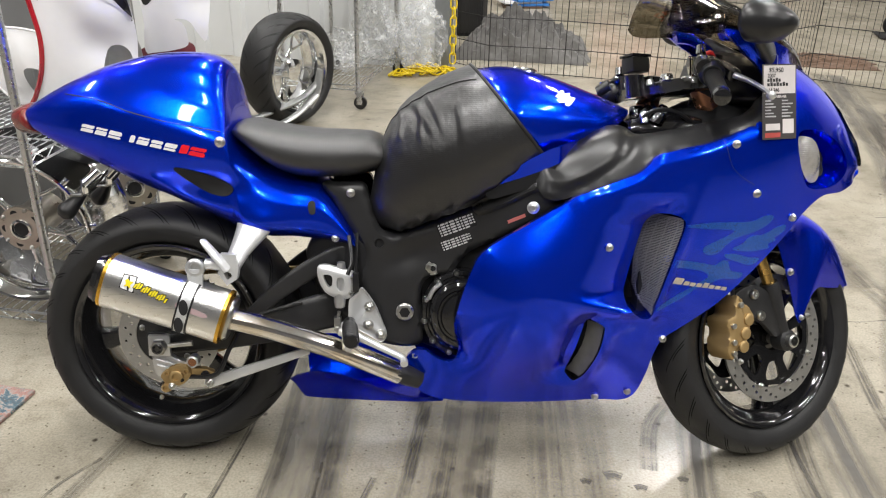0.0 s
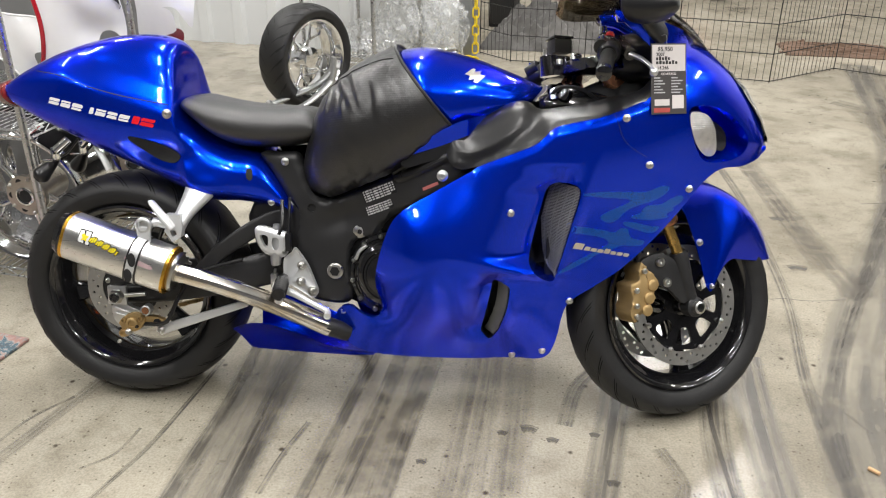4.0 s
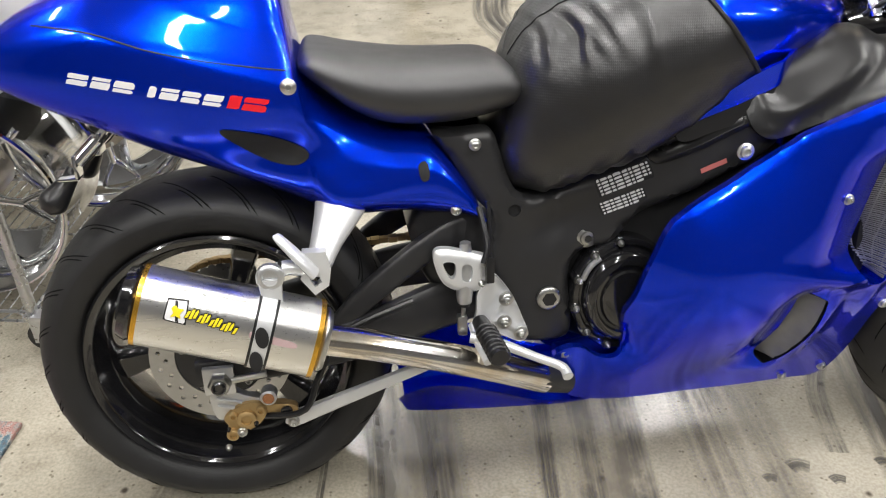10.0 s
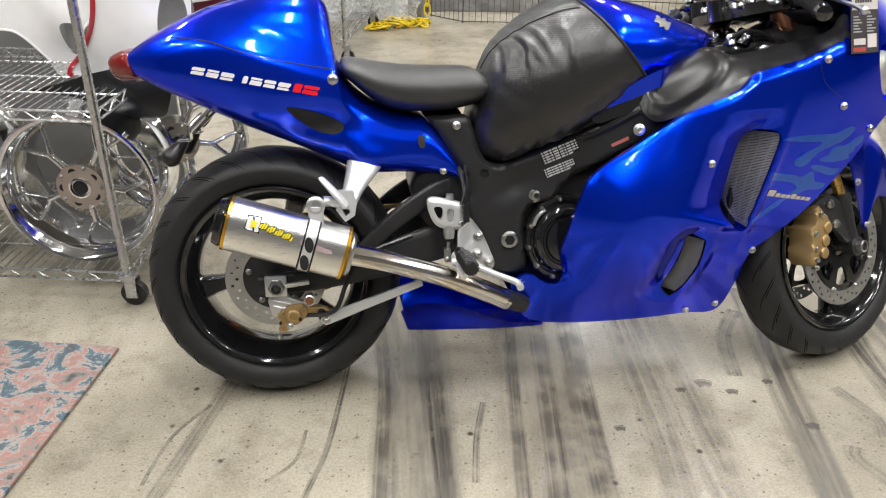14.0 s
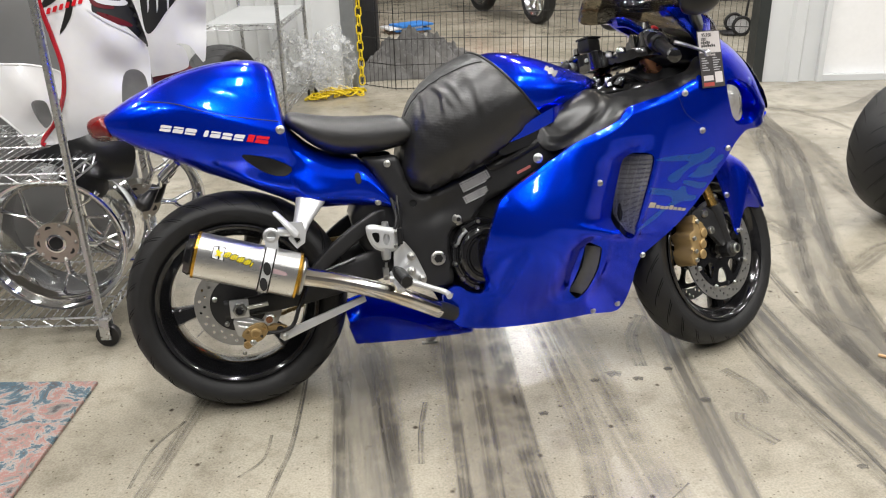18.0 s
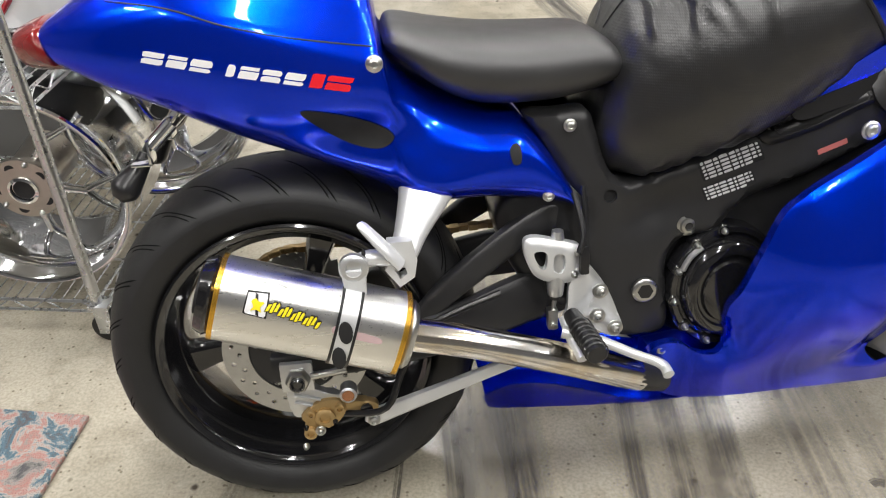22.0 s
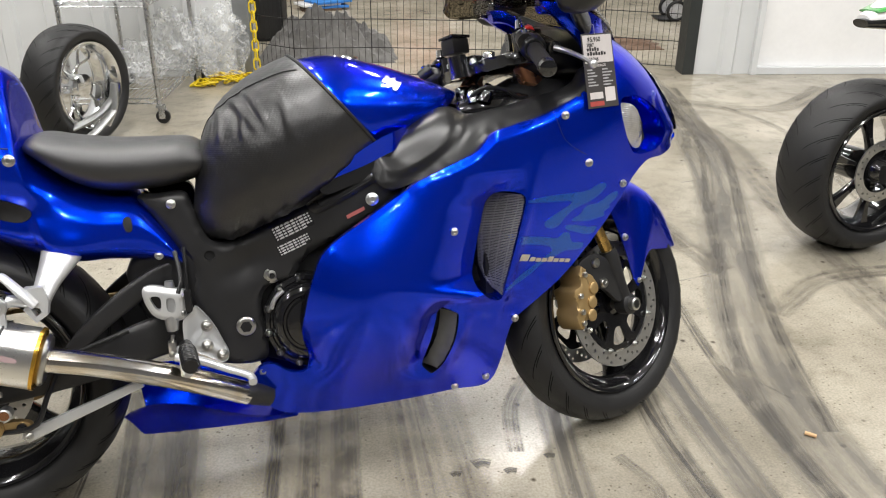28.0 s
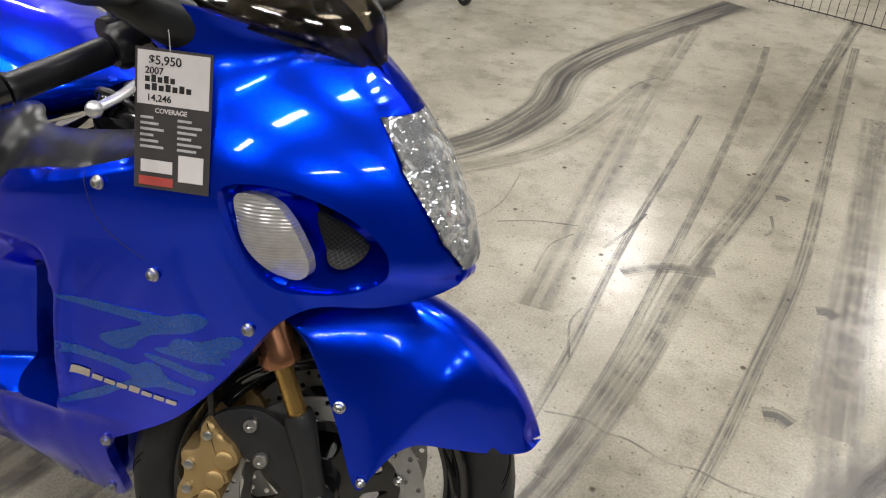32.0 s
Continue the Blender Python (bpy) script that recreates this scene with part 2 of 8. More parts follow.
def concrete():
    """Polished beige warehouse concrete: broad clouds, stains, specks and hairline cracks."""
    m, nt, b = nodes_of("polished_concrete")
    n, l = nt.nodes, nt.links
    co = n.new("ShaderNodeTexCoord")

    def tex(kind, **kw):
        t = n.new(kind)
        for k, v in kw.items():
            t.inputs[k].default_value = v
        l.new(co.outputs["Object"], t.inputs["Vector"])
        return t

    def ramp(src, stops):
        r = n.new("ShaderNodeValToRGB")
        while len(r.color_ramp.elements) < len(stops):
            r.color_ramp.elements.new(0.5)
        for e, (p, c) in zip(r.color_ramp.elements, stops):
            e.position, e.color = p, (*c, 1)
        l.new(src, r.inputs[0])
        return r

    def mul(a, c):
        x = n.new("ShaderNodeMix"); x.data_type, x.blend_type = "RGBA", "MULTIPLY"
        x.inputs[0].default_value = 1
        l.new(a, x.inputs[6]), l.new(c, x.inputs[7])
        return x.outputs[2]

    clouds = ramp(tex("ShaderNodeTexNoise", Scale=1.3, Detail=7, Roughness=0.62).outputs["Fac"], [(0.3, (0.2, 0.178, 0.136)), (0.5, (0.34, 0.31, 0.247)), (0.7, (0.455, 0.42, 0.342))])
    blot = ramp(tex("ShaderNodeTexNoise", Scale=7, Detail=8, Roughness=0.7).outputs["Fac"], [(0.3, (0.66, 0.645, 0.62)), (0.5, (1, 1, 1)), (0.75, (1.1, 1.09, 1.08))])
    grain = ramp(tex("ShaderNodeTexNoise", Scale=160, Detail=4).outputs["Fac"], [(0.3, (0.78, 0.775, 0.765)), (0.62, (1.06, 1.06, 1.06))])
    spots = ramp(tex("ShaderNodeTexVoronoi", Scale=9, Randomness=1).outputs["Distance"], [(0.04, (0.2, 0.18, 0.16)), (0.09, (1, 1, 1))])
    specks = ramp(tex("ShaderNodeTexVoronoi", Scale=42, Randomness=1).outputs["Distance"], [(0.085, (0.5, 0.48, 0.45)), (0.16, (1, 1, 1))])
    col = mul(mul(mul(mul(clouds.outputs[0], blot.outputs[0]), grain.outputs[0]), spots.outputs[0]), specks.outputs[0])
    l.new(col, b.inputs["Base Color"])
    rg = n.new("ShaderNodeMapRange"); rg.inputs[3].default_value, rg.inputs[4].default_value = 0.1, 0.34
    l.new(tex("ShaderNodeTexNoise", Scale=5, Detail=6, Roughness=0.7).outputs["Fac"], rg.inputs[0])
    l.new(rg.outputs[0], b.inputs["Roughness"])
    bp = n.new("ShaderNodeBump"); bp.inputs["Strength"].default_value, bp.inputs["Distance"].default_value = 0.12, 0.003
    l.new(tex("ShaderNodeTexNoise", Scale=60, Detail=6).outputs["Fac"], bp.inputs["Height"]), l.new(bp.outputs[0], b.inputs["Normal"])
    return m


CONCRETE = concrete()


def mark_material(name, color, strength, streaks, thin=0.35):
    """Worn rubber on a floor: streaks along the mark that thin out to its edges."""
    m, nt, b = nodes_of(name)
    n, l = nt.nodes, nt.links
    uv = n.new("ShaderNodeUVMap"); uv.uv_map = "UVMap"
    mp = n.new("ShaderNodeMapping"); mp.inputs["Scale"].default_value = (streaks, 1.2, 1)
    l.new(uv.outputs[0], mp.inputs[0])
    st = n.new("ShaderNodeTexNoise"); st.inputs["Scale"].default_value, st.inputs["Detail"].default_value = 1.0, 8
    l.new(mp.outputs[0], st.inputs["Vector"])
    co = n.new("ShaderNodeTexCoord")
    br = n.new("ShaderNodeTexNoise"); br.inputs["Scale"].default_value, br.inputs["Detail"].default_value = 14, 8
    l.new(co.outputs["Object"], br.inputs["Vector"])
    sep = n.new("ShaderNodeSeparateXYZ"); l.new(uv.outputs[0], sep.inputs[0])

    def math(op, a, c=None, d=None):
        x = n.new("ShaderNodeMath"); x.operation = op; x.use_clamp = op in ("MULTIPLY",)
        for i, v in enumerate((a, c, d)):
            if v is None:
                continue
            if isinstance(v, (int, float)):
                x.inputs[i].default_value = v
            else:
                l.new(v, x.inputs[i])
        return x.outputs[0]

    edge = math("SUBTRACT", 1.0, math("ABSOLUTE", math("MULTIPLY_ADD", sep.outputs[0], 2.0, -1.0)))
    soft = n.new("ShaderNodeMapRange"); soft.inputs[2].default_value = 0.35
    l.new(edge, soft.inputs[0])
    s1 = n.new("ShaderNodeMapRange"); s1.inputs[1].default_value, s1.inputs[2].default_value = 0.27, 0.62
    l.new(st.outputs["Fac"], s1.inputs[0])
    s2 = n.new("ShaderNodeMapRange"); s2.inputs[1].default_value, s2.inputs[2].default_value, s2.inputs[3].default_value = 0.35, 0.6, thin
    l.new(br.outputs["Fac"], s2.inputs[0])
    a = math("MULTIPLY", math("MULTIPLY", soft.outputs[0], s1.outputs[0]), math("MULTIPLY", s2.outputs[0], strength))
    l.new(a, b.inputs["Alpha"])
    b.inputs["Base Color"].default_value = (*color, 1)
    b.inputs["Roughness"].default_value = 0.42
    return m


MARK = mark_material("tyre_rubber_mark", (0.045, 0.04, 0.034), 0.92, 7)
MARK_STRONG = mark_material("heavy_tyre_rubber", (0.034, 0.031, 0.028), 2.1, 9)
MARK_BELT = mark_material("broad_rubber_film", (0.09, 0.084, 0.074), 1.05, 4, 0.72)
MARK_SOFT = mark_material("faint_tyre_mark", (0.07, 0.06, 0.048), 0.66, 5)


def glass(name, color, rough=0.03, alpha=1.0, trans=1.0):
    m, nt, b = nodes_of(name)
    b.inputs["Base Color"].default_value = (*color, 1)
    b.inputs["Roughness"].default_value, b.inputs["Transmission Weight"].default_value = rough, trans
    b.inputs["IOR"].default_value, b.inputs["Alpha"].default_value = 1.2, alpha
    b.inputs["Coat Weight"].default_value = 0.6
    return m


SMOKE = glass("smoked_screen", (0.15, 0.12, 0.075), 0.02, 1.0, 1.0)
CLEAR = glass("clear_lens", (0.8, 0.82, 0.84), 0.03, 0.16, 0.0)


def film():
    """Crumpled clear packing film."""
    m, nt, b = nodes_of("clear_plastic_film")
    n, l = nt.nodes, nt.links
    b.inputs["Base Color"].default_value = (0.85, 0.87, 0.88, 1)
    b.inputs["Roughness"].default_value = 0.08
    co = n.new("ShaderNodeTexCoord")
    v = n.new("ShaderNodeTexNoise"); v.inputs["Scale"].default_value, v.inputs["Detail"].default_value, v.inputs["Distortion"].default_value = 9, 6, 2.5
    l.new(co.outputs["Object"], v.inputs["Vector"])
    mr = n.new("ShaderNodeMapRange"); mr.inputs[1].default_value, mr.inputs[2].default_value, mr.inputs[3].default_value, mr.inputs[4].default_value = 0.42, 0.75, 0.05, 0.6
    l.new(v.outputs["Fac"], mr.inputs[0]), l.new(mr.outputs[0], b.inputs["Alpha"])
    t = n.new("ShaderNodeTexNoise"); t.inputs["Scale"].default_value, t.inputs["Detail"].default_value, t.inputs["Distortion"].default_value = 26, 4, 1.5
    l.new(co.outputs["Object"], t.inputs["Vector"])
    bp = n.new("ShaderNodeBump"); bp.inputs["Strength"].default_value, bp.inputs["Distance"].default_value = 1.0, 0.02
    l.new(t.outputs["Fac"], bp.inputs["Height"]), l.new(bp.outputs[0], b.inputs["Normal"])
    return m


FILM = film()


def rug_material():
    """Short woven pile in worn patches of grey, coral, cream and blue."""
    m, nt, b = nodes_of("patchwork_pile")
    n, l = nt.nodes, nt.links
    co = n.new("ShaderNodeTexCoord")
    t = n.new("ShaderNodeTexNoise"); t.inputs["Scale"].default_value, t.inputs["Detail"].default_value, t.inputs["Distortion"].default_value = 12, 10, 0.5
    t.inputs["Roughness"].default_value = 0.72
    l.new(co.outputs["Object"], t.inputs["Vector"])
    r = n.new("ShaderNodeValToRGB")
    stops = [(0.0, (0.04, 0.045, 0.05)), (0.37, (0.09, 0.09, 0.095)), (0.43, (0.3, 0.28, 0.26)), (0.48, (0.42, 0.2, 0.17)), (0.53, (0.42, 0.39, 0.36)), (0.57, (0.08, 0.16, 0.21)), (0.63, (0.12, 0.12, 0.13)), (0.8, (0.05, 0.05, 0.06))]
    while len(r.color_ramp.elements) < len(stops):
        r.color_ramp.elements.new(0.5)
    for e, (p, c) in zip(r.color_ramp.elements, stops):
        e.position, e.color = p, (*c, 1)
    l.new(t.outputs["Fac"], r.inputs[0]), l.new(r.outputs[0], b.inputs["Base Color"])
    b.inputs["Roughness"].default_value = 0.95
    f = n.new("ShaderNodeTexNoise"); f.inputs["Scale"].default_value, f.inputs["Detail"].default_value = 320, 3
    l.new(co.outputs["Object"], f.inputs["Vector"])
    bp = n.new("ShaderNodeBump"); bp.inputs["Strength"].default_value, bp.inputs["Distance"].default_value = 1.0, 0.006
    l.new(f.outputs["Fac"], bp.inputs["Height"]), l.new(bp.outputs[0], b.inputs["Normal"])
    return m


RUG = rug_material()


# ---- mesh tools ----
def part(name, bm, material, parent=None, label="", smooth=True):
    """Links a bmesh as one mesh object, under a thing or a part where given."""
    me = bpy.data.meshes.new(name)
    bmesh.ops.recalc_face_normals(bm, faces=bm.faces)
    bm.to_mesh(me)
    bm.free()
    for p in me.polygons:
        p.use_smooth = smooth
    me.materials.append(material)
    ob = new(name, me)
    if smooth:
        me.set_sharp_from_angle(angle=radians(42))
    if parent:
        ob.parent = parent
    if label:
        tagged(ob, label)
    return ob


def thing(name, m, label, category, group="", kind=""):
    ob = new(name)
    ob.matrix_world = m
    return tagged(ob, label, category, group, kind)


def catmull(pts, n, closed=False):
    """n even samples of a smooth curve through points of any dimension."""
    p = np.array(pts, float)
    k = len(p)
    seg = k if closed else k - 1
    out = []
    for s in np.linspace(0, seg, n, endpoint=not closed):
        i = min(int(s), seg - 1)
        t = s - i
        g = (lambda j: p[j % k]) if closed else (lambda j: p[min(max(j, 0), k - 1)])
        a, b, c, d = g(i - 1), g(i), g(i + 1), g(i + 2)
        out.append(0.5 * (2 * b + (c - a) * t + (2 * a - 5 * b + 4 * c - d) * t * t + (3 * b - a - 3 * c + d) * t ** 3))
    return np.array(out)


def resample(pts, step, closed=True):
    """Points about step apart along a polyline."""
    p = np.array(pts, float)
    if closed:
        p = np.vstack([p, p[:1]])
    d = np.r_[0, np.cumsum(np.linalg.norm(np.diff(p, axis=0), axis=1))]
    n = max(int(round(d[-1] / step)), 3)
    s = np.linspace(0, d[-1], n + 1)
    q = np.stack([np.interp(s, d, p[:, i]) for i in range(p.shape[1])], 1)
    return q[:-1] if closed else q


def smooth_loop(pts, step=0.008):
    return resample(catmull(pts, len(pts) * 8, True), step)


def inside(poly, q):
    x, y = q[:, 0], q[:, 1]
    r = np.zeros(len(q), bool)
    a, b = poly, np.roll(poly, -1, 0)
    for (x0, y0), (x1, y1) in zip(a, b):
        c = ((y0 > y) != (y1 > y)) & (x < (x1 - x0) * (y - y0) / (y1 - y0 + 1e-12) + x0)
        r ^= c
    return r


def near(poly, q, closed=True):
    """Distance of each q to a polyline."""
    a, b = (poly, np.roll(poly, -1, 0)) if closed else (poly[:-1], poly[1:])
    best = np.full(len(q), 9.0)
    for p0, p1 in zip(a, b):
        d = p1 - p0
        t = np.clip(((q - p0) @ d) / (d @ d + 1e-12), 0, 1)
        best = np.minimum(best, np.linalg.norm(q - p0 - t[:, None] * d, axis=1))
    return best


from mathutils.geometry import delaunay_2d_cdt


def sheet(outline, holes, lift, step=0.012, side=-1, thick=0.004, lip=0.006):
    """A pressed panel: an outline with holes, filled with a fine net and lifted off the centre plane by lift(points).
    Its rim turns in by lip, and it has a thickness."""
    loops = [np.array(outline)] + [np.array(h) for h in holes]
    pts, edges = [], []
    for lp in loops:
        s = len(pts)
        pts += [tuple(p) for p in lp]
        edges += [(s + i, s + (i + 1) % len(lp)) for i in range(len(lp))]
    lo, hi = loops[0].min(0), loops[0].max(0)
    gx, gy = np.meshgrid(np.arange(lo[0], hi[0], step), np.arange(lo[1], hi[1], step * 0.87))
    gx[1::2] += step / 2
    g = np.stack([gx.ravel(), gy.ravel()], 1)
    ok = inside(loops[0], g) & (near(loops[0], g) > step * 0.55)
    for h in loops[1:]:
        ok &= ~inside(h, g) & (near(h, g) > step * 0.55)
    g = g[ok]
    nb = len(pts)
    pts += [tuple(p) for p in g]
    vs, _, fs, *_ = delaunay_2d_cdt([Vector(p) for p in pts], edges, [], 0, 1e-6)
    q = np.array([tuple(v) for v in vs])
    tri = np.array([f for f in fs if len(f) == 3])
    cen = q[tri].mean(1)
    keep = inside(loops[0], cen)
    for h in loops[1:]:
        keep &= ~inside(h, cen)
    tri = tri[keep]
    w = lift(q)
    bm = bmesh.new()
    bv = [bm.verts.new((x, side * ww, z)) for (x, z), ww in zip(q, w)]
    for a, b, c in tri:
        try:
            bm.faces.new((bv[a], bv[b], bv[c]))
        except ValueError:
            pass
    rim = [e for e in bm.edges if len(e.link_faces) == 1]
    ex = bmesh.ops.extrude_edge_only(bm, edges=rim)["geom"]
    for v in ex:
        if isinstance(v, bmesh.types.BMVert):
            out = side * v.co.y
            v.co.y = side * max(out - lip - thick, min(out, 0.0005))
    loose = [v for v in bm.verts if not v.link_faces]
    bmesh.ops.delete(bm, geom=loose, context="VERTS")
    return bm


def loft(sections, spans=24, ring=28, power=0.85, skirt=None):
    """A closed body through rings. A section is (x top, z top, x bottom, z bottom, half width)."""
    s = catmull(sections, spans)
    bm = bmesh.new()
    rings = []
    for xt, zt, xb, zb, w in s:
        r = []
        for i in range(ring):
            a = 2 * math.pi * i / ring
            ca, sa = math.cos(a), math.sin(a)
            f = (1 + math.copysign(abs(ca) ** power, ca)) / 2
            r.append(bm.verts.new((xb + (xt - xb) * f, max(w, 1e-4) * math.copysign(abs(sa) ** (skirt if skirt and ca < 0 else power), sa), zb + (zt - zb) * f)))
        rings.append(r)
    for a, b in zip(rings, rings[1:]):
        for i in range(ring):
            j = (i + 1) % ring
            bm.faces.new((a[i], a[j], b[j], b[i]))
    bm.faces.new(rings[0][::-1]), bm.faces.new(rings[-1])
    return bm


def tube(bm, pts, r, seg=10, n=None, cap=True, flat=1.0):
    """A round bar along a smooth path; r is one radius or one per point."""
    pts = np.array(pts, float)
    rad = np.full(len(pts), r, float) if np.isscalar(r) else np.array(r, float)
    if n:
        both = catmull(np.c_[pts, rad], n)
        pts, rad = both[:, :3], both[:, 3]
    tang = np.gradient(pts, axis=0)
    up = np.array([0.0, 0.0, 1.0]) if abs(tang[0][2]) < 0.9 * np.linalg.norm(tang[0]) else np.array([0.0, 1.0, 0.0])
    rings = []
    for p, t, q in zip(pts, tang, rad):
        t = t / np.linalg.norm(t)
        s = np.cross(t, up)
        s /= np.linalg.norm(s)
        up = np.cross(s, t)
        rings.append([bm.verts.new(p + q * (math.cos(a) * s + flat * math.sin(a) * up)) for a in np.linspace(0, 2 * math.pi, seg, endpoint=False)])
    for a, b in zip(rings, rings[1:]):
        for i in range(seg):
            j = (i + 1) % seg
            bm.faces.new((a[i], a[j], b[j], b[i]))
    if cap:
        bm.faces.new(rings[0][::-1]), bm.faces.new(rings[-1])
    return bm


def bar(pts, r, seg=10, n=None, flat=1.0):
    return tube(bmesh.new(), pts, r, seg, n, True, flat)


def lathe(profile, seg=64, centre=(0, 0, 0), closed=True, bm=None, relief=None):
    """Turns (radius, y) about the y axis. relief(angle, k) shifts the radius."""
    bm = bm or bmesh.new()
    rings = []
    for k, (r, y) in enumerate(profile):
        rings.append([bm.verts.new((centre[0] + (r + (relief(a, r, y) if relief else 0)) * math.cos(a), centre[1] + y, centre[2] + (r + (relief(a, r, y) if relief else 0)) * math.sin(a)))
                      for a in np.linspace(0, 2 * math.pi, seg, endpoint=False)])
    pairs = list(zip(rings, rings[1:])) + ([(rings[-1], rings[0])] if closed else [])
    for a, b in pairs:
        for i in range(seg):
            j = (i + 1) % seg
            bm.faces.new((a[i], a[j], b[j], b[i]))
    return bm


def disc(profile, seg, centre):
    """A solid turned body whose profile begins and ends on the axis side, capped."""
    bm = lathe(profile, seg, centre, closed=False)
    bm.verts.ensure_lookup_table()
    bm.faces.new(bm.verts[:seg][::-1]), bm.faces.new(bm.verts[-seg:])
    return bm


def plate(outline, y0, y1, bevel=0.003, holes=()):
    """A flat plate cut to an outline in x and z, from y0 to y1, with softened edges."""
    if len(holes):
        bm = sheet(outline, holes, lambda q: np.full(len(q), -y0), 0.03, -1, abs(y1 - y0), 0.0)
        return bm
    bm = bmesh.new()
    f = bm.faces.new([bm.verts.new((x, y0, z)) for x, z in outline])
    ex = bmesh.ops.extrude_face_region(bm, geom=[f])["geom"]
    for v in ex:
        if isinstance(v, bmesh.types.BMVert):
            v.co.y = y1
    if bevel:
        es = [e for e in bm.edges if abs(e.verts[0].co.y - e.verts[1].co.y) < 1e-6]
        bmesh.ops.bevel(bm, geom=es, offset=bevel, segments=2, affect="EDGES", profile=0.6)
    return bm


def block(x0, x1, y0, y1, z0, z1, bevel=0.004, seg=2, bm=None, m=None):
    own = bmesh.new()
    bmesh.ops.create_cube(own, size=1)
    for v in own.verts:
        v.co = Vector(((x0 + x1) / 2 + v.co.x * (x1 - x0), (y0 + y1) / 2 + v.co.y * (y1 - y0), (z0 + z1) / 2 + v.co.z * (z1 - z0)))
    if bevel:
        bmesh.ops.bevel(own, geom=own.edges[:], offset=bevel, segments=seg, affect="EDGES", profile=0.6)
    if m is not None:
        own.transform(m)
    if bm is None:
        return own
    me = bpy.data.meshes.new("tmp")
    own.to_mesh(me), own.free()
    bm.from_mesh(me)
    bpy.data.meshes.remove(me)
    return bm


def moved(bm, m):
    bm.transform(m)
    return bm


def joined(*bms):
    """One bmesh out of several."""
    out = bms[0]
    for b in bms[1:]:
        me = bpy.data.meshes.new("tmp")
        b.to_mesh(me), b.free()
        out.from_mesh(me)
        bpy.data.meshes.remove(me)
    return out


def spline_field(ctrl):
    """A smooth height over the plane through a few given heights (thin plate)."""
    c = np.array(ctrl, float)
    p, h = c[:, :2], c[:, 2]

    def k(a, b):
        r2 = ((a[:, None] - b[None]) ** 2).sum(-1)
        return 0.5 * r2 * np.log(r2 + 1e-9)

    n = len(p)
    a = np.zeros((n + 3, n + 3))
    a[:n, :n] = k(p, p) + 1e-4 * np.eye(n)
    a[:n, n:] = np.c_[np.ones(n), p]
    a[n:, :n] = a[:n, n:].T
    s = np.linalg.solve(a, np.r_[h, 0, 0, 0])
    return lambda q: k(q, p) @ s[:n] + np.c_[np.ones(len(q)), q] @ s[n:]


def bump_at(q, x, z, rx, rz, turn=0.0):
    c, s = math.cos(radians(turn)), math.sin(radians(turn))
    dx, dz = q[:, 0] - x, q[:, 1] - z
    return np.exp(-(((dx * c + dz * s) / rx) ** 2 + ((-dx * s + dz * c) / rz) ** 2))


# ---- the motorcycle, built upright: x ahead, y to its left, z up; then leaned on its stand ----
from mathutils.bvhtree import BVHTree

LEAN = 12.5
WIDE = 0.041  # half of the extra breadth of all bodywork
bike = thing("motorcycle", pose(0, 0.02, -0.0065, -LEAN), "candy blue sport motorcycle with black seat, leaning on its stand", "motorcycle")

AXLE_R, AXLE_F = (0.03, 0.3135), (1.478, 0.3065)
# steering: turned to the left about the raked steering head
STEER_DIR = Vector((-math.sin(radians(24)), 0, math.cos(radians(24))))
STEER_AT = Vector((1.575, 0, 0))
STEER = Matrix.Translation(STEER_AT) @ Matrix.Rotation(radians(27), 4, STEER_DIR) @ Matrix.Translation(-STEER_AT)


def tree_of(bm):
    return BVHTree.FromBMesh(bm)


def draped(tree, off=0.0012, side=-1, miss=0.1):
    """A lift for sheet(): the body's own surface, seen from the side, plus a hair."""
    def lift(q):
        out = []
        for x, z in q:
            hit, *_ = tree.ray_cast(Vector((x, side * 0.6, z)), Vector((0, -side, 0)))
            out.append((side * hit.y if hit else np.nan) + off)
        out = np.array(out, float)
        bad = np.isnan(out)
        out[bad] = np.nanmean(out) if (~bad).any() else miss
        return out
    return lift


def bolt(x, w, z, r=0.009, parent=None, m=None, material=None, name="bolt"):
    bm = disc([(r * 1.25, 0.0), (r * 1.25, -0.0025), (r * 0.95, -0.004), (r * 0.85, -0.0075), (r * 0.5, -0.009), (r * 0.42, -0.005)], 14, (x, -w, z))
    if m is not None:
        bm.transform(m)
    return part(name, bm, material or STEEL, parent or bike)


# main fairing surface: half width over the side view
FAIR_W = spline_field([
    (0.70, 0.56, 0.202), (0.72, 0.42, 0.19), (0.60, 0.31, 0.105), (0.66, 0.23, 0.09), (0.80, 0.58, 0.217), (0.96, 0.69, 0.214),
    (0.85, 0.42, 0.225), (0.95, 0.50, 0.228), (0.90, 0.22, 0.085), (1.06, 0.17, 0.055), (0.95, 0.31, 0.165), (1.04, 0.583, 0.208),
    (1.12, 0.42, 0.168), (1.193, 0.348, 0.118), (1.10, 0.25, 0.10), (1.353, 0.703, 0.178), (1.29, 0.81, 0.200), (1.458, 0.647, 0.128),
    (1.25, 0.48, 0.145), (1.18, 0.60, 0.195), (1.10, 0.74, 0.212), (1.20, 0.80, 0.213), (1.33, 0.55, 0.14), (1.42, 0.80, 0.17),
    (1.38, 0.93, 0.165), (1.24, 1.0, 0.18), (1.55, 0.75, 0.10)])
NOSE_EDGE = catmull([(1.47, 0.985), (1.54, 0.937), (1.605, 0.872), (1.65, 0.80), (1.67, 0.748), (1.662, 0.716)], 40)


def ramp(a, lo, hi):
    return np.clip((a - lo) / (hi - lo), 0, 1)


